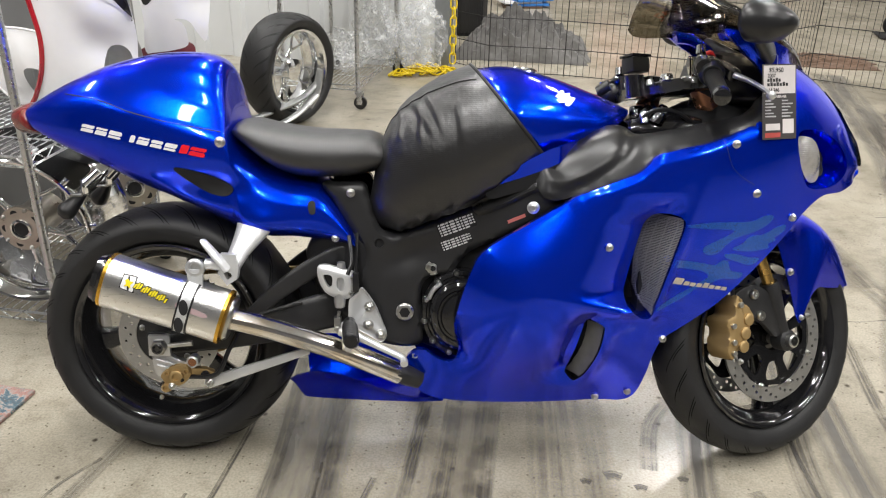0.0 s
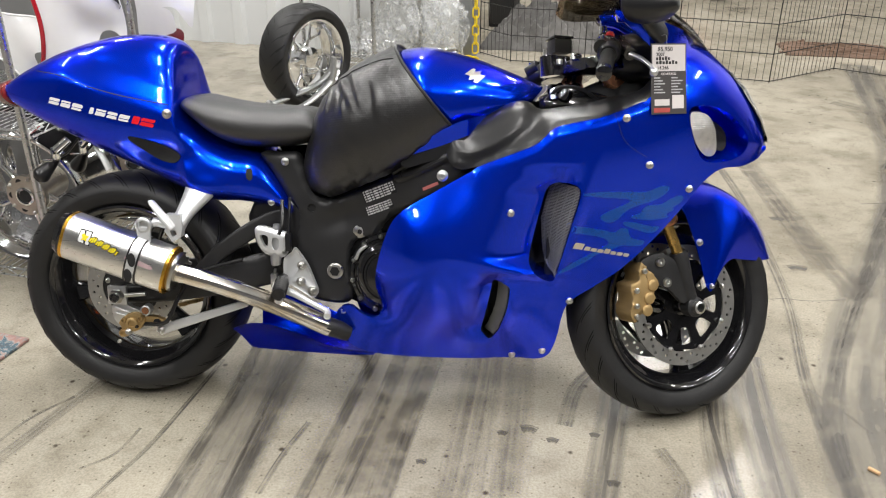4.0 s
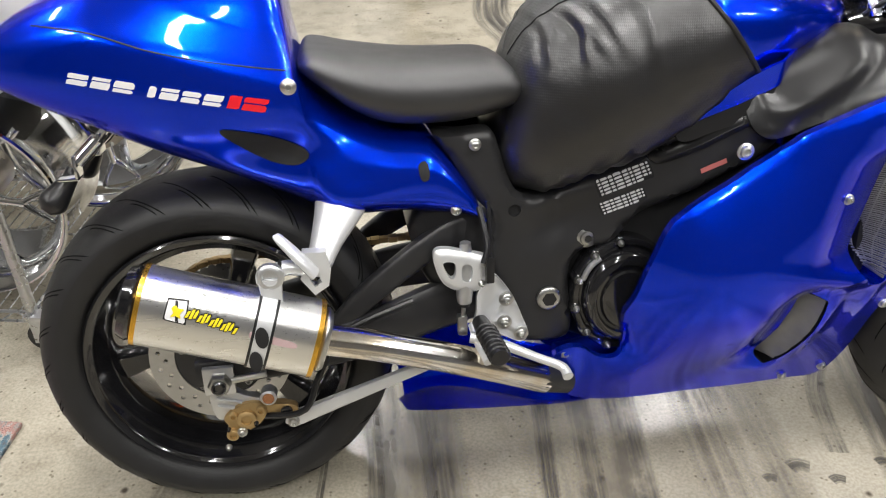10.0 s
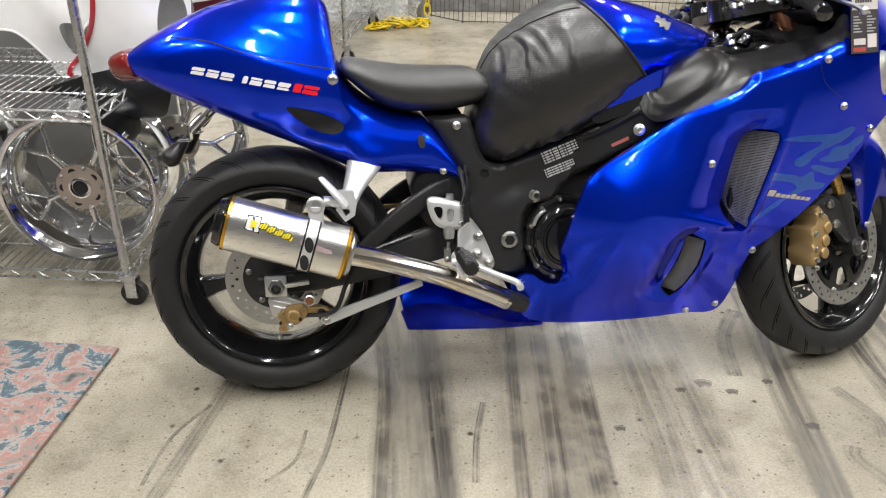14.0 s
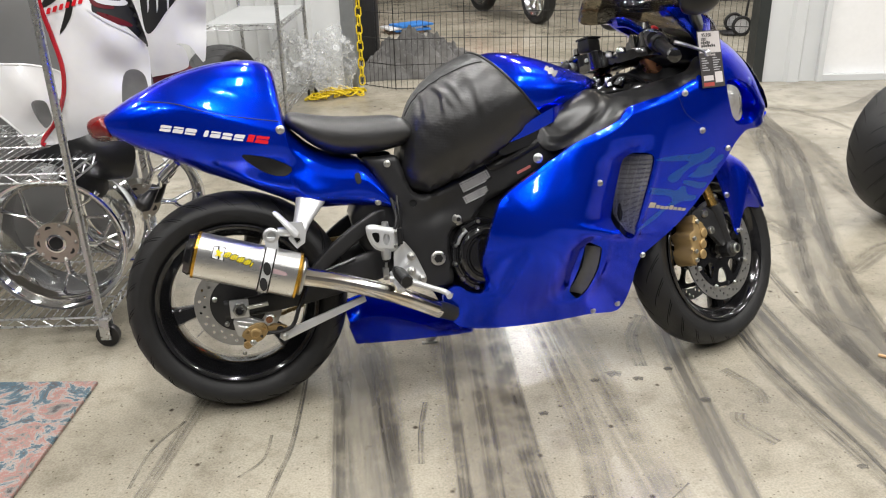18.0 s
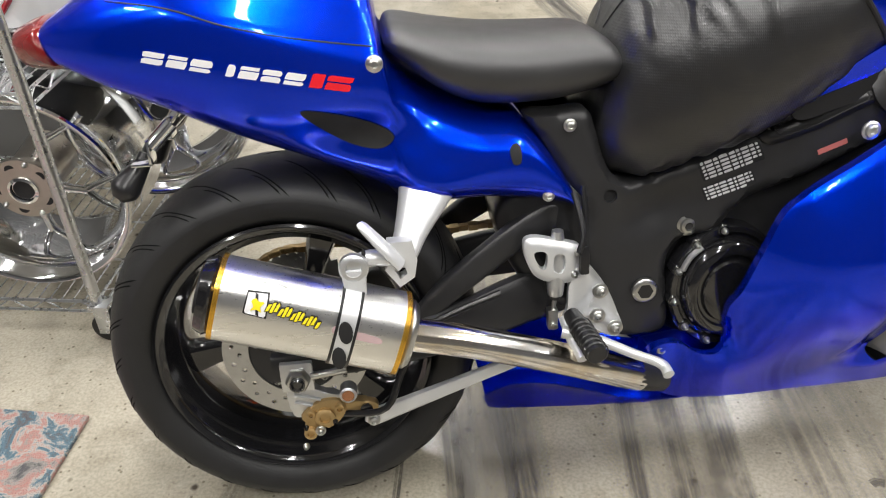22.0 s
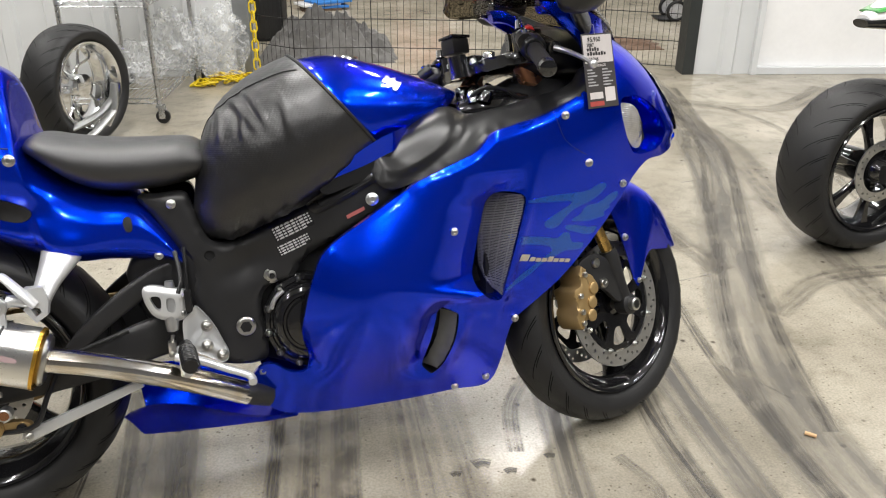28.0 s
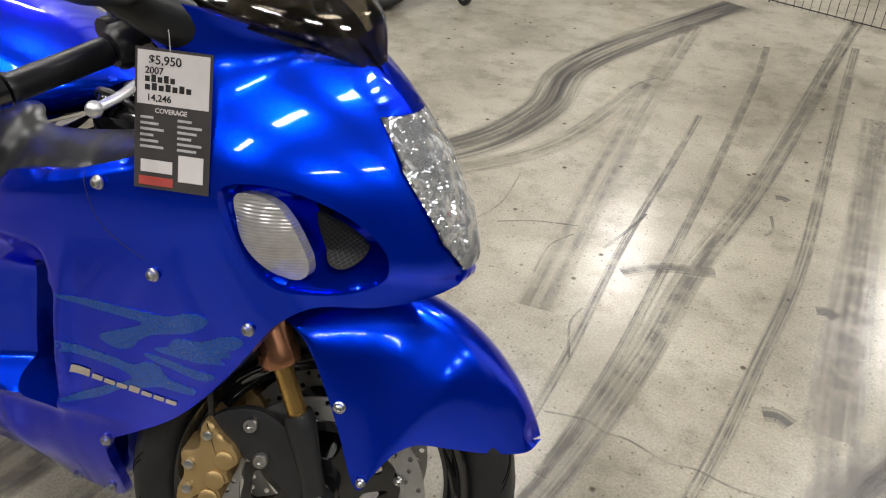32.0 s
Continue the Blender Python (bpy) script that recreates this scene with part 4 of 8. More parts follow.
def tank_foot(bm):
    """Spreads the front of the tank towards its lower edge."""
    for v in bm.verts:
        x, y, z = v.co
        k = min(max((x - 0.86) / 0.16, 0), 1)
        top = np.interp(x, [0.86, 0.93, 1.01, 1.07, 1.11], [0.95, 0.935, 0.906, 0.885, 0.865])
        low = np.interp(x, [0.86, 0.91, 0.985, 1.05, 1.08], [0.72, 0.75, 0.785, 0.81, 0.828])
        v.co.y *= 1 + 0.3 * k * min(max((top - z) / max(top - low, 0.02), 0), 1) ** 1.3
    return bm


bm = tank_foot(loft(TANK, 80, 72, 0.93, 0.4))
bmesh.ops.recalc_face_normals(bm, faces=bm.faces)
bm.normal_update()
for v in bm.verts:
    under = -((v.co.x - 0.752) * 0.165 + (v.co.z - 0.945) * 0.138) / 0.215
    above = v.co.z - 0.575 - 0.463 * max(v.co.x - 0.56, 0) - 0.39 * max(v.co.x - 0.755, 0)
    if under > 0.0:
        v.co -= v.normal * min(under * 0.9, 0.022, max(above, 0.0) * 0.8 + 0.004)
tank_tree = tree_of(bm)
tank = part("fuel_tank", bm, BLUE, bike, "candy blue fuel tank")
bm = tank_foot(loft(TANK, 170, 130, 0.93, 0.4))
bmesh.ops.recalc_face_normals(bm, faces=bm.faces)
bm.normal_update()
for v in bm.verts:
    x, y, z = v.co
    # long creases that fan out from the back corner of the top seam, and gathers along the lower hem
    fold = 0.0
    for ax, az, bx, bz, wide in ((0.612, 0.868, 0.672, 0.812, 0.008), (0.645, 0.884, 0.69, 0.815, 0.007), (0.59, 0.846, 0.592, 0.79, 0.006), (0.628, 0.86, 0.64, 0.80, 0.006),
                               (0.585, 0.60, 0.60, 0.63, 0.005), (0.625, 0.612, 0.645, 0.65, 0.006), (0.66, 0.63, 0.695, 0.68, 0.007), (0.695, 0.645, 0.745, 0.70, 0.007), (0.735, 0.67, 0.80, 0.735, 0.007), (0.775, 0.70, 0.845, 0.765, 0.006), (0.71, 0.87, 0.73, 0.79, 0.009)):
        ux, uz = bx - ax, bz - az
        ln = math.hypot(ux, uz)
        t_ = ((x - ax) * ux + (z - az) * uz) / ln / ln
        d_ = ((x - ax) * uz - (z - az) * ux) / ln + 0.003 * math.sin(t_ * 5)
        fold += math.exp(-(d_ / wide) ** 2) * math.exp(-((t_ - 0.45) / 0.5) ** 4) - 0.6 * math.exp(-((d_ - 1.7 * wide) / wide) ** 2) * math.exp(-((t_ - 0.45) / 0.45) ** 4)
    sag = noise.noise((x * 9, y * 7, z * 9)) * 0.0035 + noise.noise((x * 34, y * 20, z * 34)) * 0.0010
    hem = z - 0.575 - 0.47 * max(x - 0.56, 0) - 0.3 * max(x - 0.755, 0)
    low = math.sin(x * 150 + 90 * z + 4 * noise.noise((x * 7, y * 7, z * 7))) * 0.0012 * math.exp(-(hem / 0.03) ** 2)
    v.co += v.normal * (0.0125 + 0.0036 * fold + sag + low)
for p, nrm in (((0.752, 0, 0.945), (0.165, 0, 0.138)), ((0.56, 0, 0.570), (0.463, 0, -1)), ((0.755, 0, 0.661), (0.85, 0, -1)), ((0.50, 0, 0.60), (-0.95, 0, -0.1))):
    bmesh.ops.bisect_plane(bm, geom=bm.verts[:] + bm.edges[:] + bm.faces[:], plane_co=p, plane_no=nrm, clear_outer=True)
rim = [e for e in bm.edges if len(e.link_faces) == 1]
edge_pts = [[tuple(v.co) for v in e.verts] for e in rim if e.verts[0].co.y < 0.2]
ex = bmesh.ops.extrude_edge_only(bm, edges=rim)["geom"]
for v in ex:
    if isinstance(v, bmesh.types.BMVert):
        v.co += (Vector((0.72, 0, 0.8)) - v.co).normalized() * 0.012
cover_tree = tree_of(bm)
cover = part("tank_cover", bm, LEATHER, bike, "wrinkled black leather tank cover")
# piping along the cover's front edge, by the same cut
piping = bmesh.new()
row = sorted([p for e in edge_pts for p in e if abs((p[0] - 0.752) * 0.165 + (p[2] - 0.945) * 0.138) < 1e-4], key=lambda p: math.atan2(p[1], p[2] - 0.6))
keep = [row[i] for i in range(0, len(row), 6)]
if len(keep) > 4:
    tube(piping, keep, 0.004, 8, len(keep) * 2)
    part("piping", piping, INK, cover, "dark bound edge")
# stitched seam round the top panel of the cover
for side in (-1, 1):
    top_seam = []
    for x, w, z in catmull([(0.552, 0.023, 0.79), (0.565, 0.046, 0.824), (0.58, 0.062, 0.85), (0.607, 0.081, 0.873), (0.645, 0.1, 0.897), (0.69, 0.118, 0.913), (0.74, 0.138, 0.924), (0.77, 0.148, 0.92)], 26):
        hit, *_ = cover_tree.find_nearest(Vector((x, side * w, z)))
        top_seam.append(tuple(hit + Vector((0, side * 0.0005, 0.0005))))
    part("seam", tube(bmesh.new(), top_seam, 0.0016, 6), INK, cover)
# folded lower flange of the tank, seen under the cover's hem
for side in (-1, 1):
    flange = smooth_loop([(0.79, 0.706), (0.808, 0.710), (0.871, 0.731), (0.924, 0.753), (0.978, 0.779), (1.03, 0.80), (1.025, 0.812), (0.952, 0.80), (0.898, 0.782), (0.84, 0.748)], 0.006)
    part("tank_flange", sheet(flange, [], lambda q: WIDE + 0.145 + 0.25 * (q[:, 1] - 0.70 - 0.46 * (q[:, 0] - 0.8)) - 0.12 * ramp(q[:, 0], 0.93, 1.05), 0.008, side, 0.003, 0.006), BLUE, tank)
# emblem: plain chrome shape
decal([(0.9188, 0.8969), (0.936, 0.9109), (0.9438, 0.9078), (0.9407, 0.9024), (0.9578, 0.9047), (0.9531, 0.8969), (0.968, 0.8938), (0.9485, 0.8758), (0.9399, 0.8805), (0.9438, 0.886), (0.9274, 0.8844), (0.9329, 0.893)], tank_tree, STEEL, "emblem", tank, 0.003, "chrome tank emblem", 0.01, False)
bm = disc([(0.055, 0), (0.055, -0.006), (0.05, -0.01), (0.035, -0.011), (0.033, -0.008)], 36, (0, 0, 0))
part("filler_cap", moved(bm, Matrix.Translation((0.84, 0, 0.943)) @ Matrix.Rotation(radians(-90 + 4), 4, "X")), CHROME, tank)

# windscreen
def screen():
    s = catmull([(1.512, 0.958, 1.50, 0.962, 0.03), (1.455, 1.018, 1.44, 0.992, 0.12), (1.37, 1.075, 1.37, 1.016, 0.175), (1.28, 1.12, 1.275, 1.034, 0.195), (1.22, 1.146, 1.195, 1.033, 0.2), (1.185, 1.156, 1.16, 1.038, 0.196), (1.165, 1.158, 1.142, 1.052, 0.18)], 26)
    bm = bmesh.new()
    rows = []
    for xt, zt, xb, zb, w in s:
        r = []
        for a in np.linspace(-90, 90, 25):
            c, sn = math.cos(radians(a)) ** 0.8, math.sin(radians(a))
            r.append(bm.verts.new((xb + (xt - xb) * c, w * math.copysign(abs(sn) ** 0.9, sn), zb + (zt - zb) * c)))
        rows.append(r)
    for a, b in zip(rows, rows[1:]):
        for i in range(len(a) - 1):
            bm.faces.new((a[i], a[i + 1], b[i + 1], b[i]))
    geo = bmesh.ops.solidify(bm, geom=bm.faces[:], thickness=0.003)
    return bm


part("windscreen", screen(), SMOKE, bike, "dark smoked bubble windscreen")
# headlight in the nose: a clear lens over bright facets
def head_lens(off):
    bm = bmesh.new()
    rows = []
    for z in np.linspace(0.742, 0.915, 20):
        row = []
        for t in np.linspace(-1, 1, 25):
            hw = np.interp(z, [0.74, 0.78, 0.86, 0.915], [0.022, 0.05, 0.066, 0.056])
            y = hw * t
            xp = np.interp(z, [0.716, 0.748, 0.80, 0.872, 0.937], [1.662, 1.67, 1.65, 1.605, 1.54]) + off
            row.append(bm.verts.new((xp - 0.16 * (1 - math.sqrt(max(0.0, 1 - (y / 0.16) ** 2))) * 1.6, y, z)))
        rows.append(row)
    for a, b in zip(rows, rows[1:]):
        for i in range(24):
            bm.faces.new((a[i], a[i + 1], b[i + 1], b[i]))
    return bm


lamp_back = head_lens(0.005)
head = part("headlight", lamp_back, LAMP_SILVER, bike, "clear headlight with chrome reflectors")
part("lens", head_lens(0.0085), CLEAR, head, "clear lens")

# mirrors: a swept foot on the nose cowl, a short neck and a rounded housing
for side in (-1, 1):
    foot = loft([(1.432, 0.978, 1.425, 0.955, 0.008), (1.41, 1.0, 1.395, 0.956, 0.020), (1.37, 1.026, 1.352, 0.974, 0.024), (1.33, 1.05, 1.318, 1.004, 0.022), (1.305, 1.066, 1.295, 1.026, 0.018)], 16, 18, 0.8)
    for v in foot.verts:
        v.co.y += side * (0.095 + (1.43 - v.co.x) * 1.2)
    arm = part("mirror", foot, BLACK_PLASTIC, bike, "black mirror on a short swept stalk")
    b3 = loft([(1.242, 1.085, 1.242, 1.03, 0.042), (1.252, 1.104, 1.252, 1.012, 0.056), (1.28, 1.11, 1.284, 1.006, 0.06), (1.315, 1.10, 1.32, 1.014, 0.054), (1.345, 1.08, 1.347, 1.034, 0.036), (1.358, 1.063, 1.358, 1.05, 0.010)], 24, 30, 0.85)
    for v in b3.verts:
        v.co.y += side * (0.288 - (v.co.x - 1.24) * 0.35)
    turn = Matrix.Translation((1.318, side * 0.262, 1.055)) @ Matrix.Rotation(radians(side * 34), 4, "Z") @ Matrix.Diagonal((0.84, 0.9, 0.84, 1)) @ Matrix.Translation((-1.29, -side * 0.272, -1.055))
    part("housing", moved(b3, turn), BLACK_PLASTIC, arm)
    glass_ = loft([(1.2385, 1.078, 1.2385, 1.036, 0.036), (1.2405, 1.083, 1.2405, 1.031, 0.041)], 2, 30, 0.85)
    glass_.transform(turn @ Matrix.Translation((0, side * 0.292, 0)))
    part("mirror_glass", glass_, MIRROR_GLASS, arm)
    base = loft([(1.235, 1.052, 1.245, 1.02, 0.02), (1.28, 1.048, 1.28, 1.015, 0.022), (1.34, 1.01, 1.335, 0.985, 0.012)], 10, 14)
    base.transform(Matrix.Translation((0.02, side * 0.172, 0)))
    part("mirror_base", base, BLUE, arm)

# ---- wheels ----
def tyre(cx, cz, rad, half, rim_r, groove):
    prof = [(rim_r, half * 0.62), (rim_r + 0.006, half * 0.8), (rim_r + 0.022, half * 0.95), (rim_r + 0.045, half)]
    crown = []
    for t in np.linspace(1, -1, 25):
        y = half * math.sin(t * 1.45) / math.sin(1.45)
        crown.append((rad - (rad - rim_r - 0.047) * (abs(t) ** 2.1), y * 0.999))
    prof += crown + [(r, -y) for r, y in prof[::-1]]

    return lathe(prof, 180, (cx, 0, cz), True)


def tread(cx, cz, rad, half, rim_r, lean, n=24):
    """Curved grooves over both shoulders of a tyre, drawn as thin dark beads for their shade, one mesh."""
    bm = bmesh.new()
    for k in range(n):
        for side in (-1, 1):
            a0 = 2 * math.pi * (k + (0.5 if side > 0 else 0)) / n
            for t0, t1, da, shift in ((0.1, 0.9, 0.34, 0.0), (0.42, 0.86, 0.16, 0.13)):
                row = []
                for u in np.linspace(0, 1, 11):
                    t = t0 + (t1 - t0) * u
                    r = rad - 0.0006 - (rad - rim_r - 0.047) * t ** 2.1
                    y = side * half * math.sin(t * 1.45) / math.sin(1.45)
                    a = a0 + shift + lean * da * (u ** 0.7)
                    row.append((cx + r * math.cos(a), y, cz + r * math.sin(a)))
                tube(bm, row, [0.0003] + [0.0014] * 9 + [0.0003], 5)
    return bm


def rim(cx, cz, r, half):
    prof = [(r + 0.008, half), (r + 0.004, half + 0.004), (r - 0.004, half + 0.002), (r - 0.010, half - 0.006), (r - 0.016, half - 0.018), (r - 0.026, half - 0.03), (r - 0.032, half * 0.45), (r - 0.034, 0)]
    prof = prof + [(a, -b) for a, b in prof[-2::-1]]
    outer = [(r - 0.005, -half + 0.012), (r - 0.015, -half * 0.5), (r - 0.015, half * 0.5), (r - 0.005, half - 0.012)]
    return lathe(prof + outer, 120, (cx, 0, cz))


def spokes(cx, cz, r0, r1, angles, w0, w1, depth):
    out = []
    for a in angles:
        bm = bmesh.new()
        rows = []
        for s in np.linspace(0, 1, 9):
            r = r0 + (r1 - r0) * s
            w = w0 + (w1 - w0) * abs(2 * s - 0.85) ** 1.6
            d = depth * (1.0 - 0.25 * math.sin(math.pi * s))
            rows.append([bm.verts.new((r, y, t)) for t, y in ((w, d * 0.45), (w * 0.7, d), (-w * 0.7, d), (-w, d * 0.45), (-w, -d * 0.45), (-w * 0.7, -d), (w * 0.7, -d), (w, -d * 0.45))])
        for p, q in zip(rows, rows[1:]):
            for i in range(8):
                bm.faces.new((p[i], p[(i + 1) % 8], q[(i + 1) % 8], q[i]))
        bm.faces.new(rows[0][::-1]), bm.faces.new(rows[-1])
        bm.transform(Matrix.Translation((cx, 0, cz)) @ Matrix.Rotation(-radians(a), 4, "Y"))
        out.append(bm)
    return out


def ring_disc(cx, cz, r0, r1, y, thick, holes=0, rows=(0.35, 0.65)):
    out = [(cx + r1 * math.cos(a), cz + r1 * math.sin(a)) for a in np.linspace(0, 2 * math.pi, 90, endpoint=False)]
    gaps = [[(cx + r0 * math.cos(a), cz + r0 * math.sin(a)) for a in np.linspace(0, 2 * math.pi, 60, endpoint=False)]]
    for k in range(holes):
        a = 2 * math.pi * k / holes
        rr = r0 + (r1 - r0) * rows[k % len(rows)]
        c = (cx + rr * math.cos(a), cz + rr * math.sin(a))
        gaps.append([(c[0] + 0.0042 * math.cos(b), c[1] + 0.0042 * math.sin(b)) for b in np.linspace(0, 2 * math.pi, 8, endpoint=False)])
    return sheet(np.array(out), [np.array(g) for g in gaps], lambda q: np.full(len(q), -y), 0.03, -1, thick, 0.0)


# rear wheel
cx, cz = AXLE_R
bm = tyre(cx, cz, 0.307, 0.1, 0.219, 1.0)
rear_wheel = part("rear_wheel", rim(cx, cz, 0.218, 0.088), BLACK_GLOSS, bike, "gloss black rear wheel with three spokes")
part("tyre", bm, RUBBER, rear_wheel, "wide worn black rear tyre")
part("tread", tread(cx, cz, 0.307, 0.1, 0.219, -1.0), GROOVE_SHADE, rear_wheel)
for sp in spokes(cx, cz, 0.04, 0.19, (72, 192, 312), 0.017, 0.026, 0.028):
    part("spoke", sp, BLACK_GLOSS, rear_wheel)
part("hub", disc([(0.03, 0.075), (0.055, 0.07), (0.06, 0.03), (0.05, 0), (0.06, -0.03), (0.055, -0.07), (0.03, -0.075)], 32, (cx, 0, cz)), BLACK_GLOSS, rear_wheel)
part("brake_disc", ring_disc(cx, cz, 0.078, 0.12, -0.082, 0.005, 40), DISC, rear_wheel, "drilled steel brake disc")
part("disc_carrier", disc([(0.03, -0.07), (0.085, -0.074), (0.085, -0.079), (0.03, -0.084)], 40, (cx, 0, cz)), BLACK_FRAME, rear_wheel)
for k in range(5):
    a = radians(20 + 72 * k)
    bolt(cx + 0.066 * math.cos(a), 0.08, cz + 0.066 * math.sin(a), 0.006, rear_wheel)


def sprocket(cx, cz):
    n = 42
    out = []
    for k in range(n * 2):
        a = math.pi * k / n
        r = 0.104 if k % 2 else 0.112
        out.append((cx + r * math.cos(a), cz + r * math.sin(a)))
    return plate(out, 0.078, 0.084, 0)


part("sprocket", sprocket(cx, cz), STEEL, rear_wheel)
chain = bmesh.new()
for k in range(34):
    a = radians(80 + k * 5.6)
    m = Matrix.Translation((cx + 0.114 * math.cos(a), 0.081, cz + 0.114 * math.sin(a))) @ Matrix.Rotation(-a + math.pi / 2, 4, "Y")
    block(-0.009, 0.009, -0.010 if k % 2 else -0.007, 0.010 if k % 2 else 0.007, -0.005, 0.005, 0.002, 1, chain, m)
for z0, z1 in ((cz + 0.114, 0.46), (cz - 0.114, 0.37)):
    for k in range(36):
        t = k / 35
        m = Matrix.Translation((cx + 0.58 * t, 0.081, z0 + (z1 - z0) * t)) @ Matrix.Rotation(-math.atan2(z1 - z0, 0.58), 4, "Y")
        block(-0.008, 0.008, -0.010 if k % 2 else -0.007, 0.010 if k % 2 else 0.007, -0.005, 0.005, 0, 1, chain, m)
part("drive_chain", chain, GOLD, bike, "oily gold drive chain")

# swingarm
for side in (-1, 1):
    arm = joined(loft([(-0.005, 0.335, -0.005, 0.285, 0.016), (0.10, 0.345, 0.10, 0.29, 0.017), (0.25, 0.385, 0.25, 0.31, 0.02), (0.40, 0.43, 0.40, 0.34, 0.022), (0.58, 0.455, 0.58, 0.37, 0.03)], 18, 16, 0.6))
    for v in arm.verts:
        v.co.y = v.co.y * 0.8 - side * 0.05 * min(max((v.co.x - 0.3) / 0.2, 0), 1)
    arm.transform(Matrix.Translation((0, side * 0.124, 0)))
    part("swingarm", arm, BLACK_FRAME, bike, "black swingarm")
    brace = loft([(0.225, 0.388, 0.245, 0.36, 0.012), (0.275, 0.442, 0.298, 0.41, 0.014), (0.345, 0.497, 0.362, 0.455, 0.014), (0.43, 0.545, 0.438, 0.498, 0.016), (0.50, 0.56, 0.50, 0.505, 0.018)], 14, 14, 0.4)
    for v in brace.verts:
        v.co.y -= side * 0.03 * min(max((v.co.x - 0.33) / 0.15, 0), 1)
    brace.transform(Matrix.Translation((0, side * 0.118, 0)))
    part("swingarm_brace", brace, BLACK_FRAME, bike)
part("hugger", loft([(0.36, 0.53, 0.375, 0.46, 0.085), (0.385, 0.575, 0.395, 0.42, 0.10), (0.44, 0.60, 0.44, 0.36, 0.11), (0.52, 0.58, 0.52, 0.34, 0.11)], 12, 20, 0.35), BLACK_PLASTIC, bike)
part("shock_linkage", loft([(0.47, 0.60, 0.47, 0.33, 0.07), (0.60, 0.64, 0.60, 0.30, 0.08), (0.75, 0.64, 0.75, 0.25, 0.10), (0.95, 0.66, 0.95, 0.22, 0.12), (1.05, 0.60, 1.05, 0.28, 0.10)], 12, 20, 0.5), DARK, bike, "black engine block")
# axle block and nut
axle = part("axle_block", block(cx - 0.016, cx + 0.034, -0.140, -0.130, cz - 0.016, cz + 0.034, 0.003), ALLOY, bike, "brushed alloy axle block")
part("nut", disc([(0.019, 0), (0.019, -0.012), (0.016, -0.016), (0.011, -0.016), (0.010, -0.010)], 6, (cx + 0.011, -0.140, cz + 0.008)), STEEL, axle)
part("axle_end", disc([(0.012, 0), (0.012, -0.02), (0.009, -0.022), (0.006, -0.018)], 16, (cx + 0.011, -0.142, cz + 0.008)), BLACK_GLOSS, axle)
part("adjuster", bar([(cx + 0.03, -0.14, cz + 0.01), (cx + 0.085, -0.138, cz + 0.016)], 0.006), STEEL, axle)
# rear brake caliper with its bracket and torque arm
cal = part("rear_caliper", plate(smooth_loop([(0.028, 0.228), (0.045, 0.246), (0.066, 0.256), (0.09, 0.254), (0.10, 0.238), (0.094, 0.222), (0.078, 0.207), (0.06, 0.203), (0.05, 0.19), (0.036, 0.189), (0.03, 0.20), (0.034, 0.214)], 0.004), -0.140, -0.112, 0.007), GOLD, bike, "gold rear brake caliper")
part("bracket", plate(smooth_loop([(0.02, 0.292), (0.045, 0.302), (0.075, 0.288), (0.108, 0.275), (0.115, 0.258), (0.09, 0.252), (0.07, 0.265), (0.055, 0.25), (0.03, 0.245), (0.022, 0.262)], 0.005), -0.132, -0.114, 0.003), ALLOY, cal)
for z0 in (0.262, 0.276):
    part("bracket_rib", bar([(0.03, -0.133, z0 + 0.012), (0.07, -0.133, z0)], 0.0035, 8), ALLOY, cal)
for x, z, r in ((0.066, 0.228, 0.016), (0.041, 0.201, 0.0105), (0.09, 0.243, 0.008), (0.045, 0.236, 0.007)):
    part("boss", disc([(r, 0), (r, -0.006), (r * 0.85, -0.008), (r * 0.55, -0.008), (r * 0.5, -0.003)], 20, (x, -0.140, z)), GOLD, cal)
    bolt(x, 0.146 + WIDE, z, r * 0.42, cal, None, STEEL if r > 0.0085 else BLACK_GLOSS)
part("ear", plate(smooth_loop([(0.098, 0.245), (0.125, 0.245), (0.148, 0.238), (0.146, 0.222), (0.126, 0.22), (0.10, 0.228)], 0.004), -0.134, -0.116, 0.004), GOLD, cal)
part("ear_bush", disc([(0.010, 0), (0.010, -0.004), (0.006, -0.005)], 16, (0.131, -0.134, 0.232)), BLACK_GLOSS, cal)
part("piston_port", disc([(0.0135, 0.01), (0.0135, -0.012), (0.010, -0.014), (0.008, -0.004)], 20, (0.105, -0.132, 0.265)), ALLOY, cal)
part("port_bore", disc([(0.0095, 0), (0.0095, -0.0006), (0.003, -0.0006)], 16, (0.105, -0.1455, 0.265)), COPPER, cal)
part("torque_arm", plate([(0.135, 0.228), (0.148, 0.218), (0.165, 0.225), (0.38, 0.305), (0.375, 0.322), (0.16, 0.25), (0.14, 0.246)], -0.135, -0.122, 0.004), SILVER, bike, "silver brake torque arm")
bolt(0.150, 0.137 + WIDE, 0.233, 0.008)
part("brake_hose", bar([(0.10, -0.13, 0.245), (0.17, -0.15, 0.26), (0.20, -0.14, 0.32), (0.24, -0.12, 0.38), (0.36, -0.10, 0.42)], 0.0055, 8, 20), BLACK_PLASTIC, bike)

# exhaust
DIRM = Vector((0.255, 0, -0.083)).normalized()
UPM = Vector((0.083, 0, 0.255)).normalized()
MC = Vector((-0.052, -0.172, 0.487))


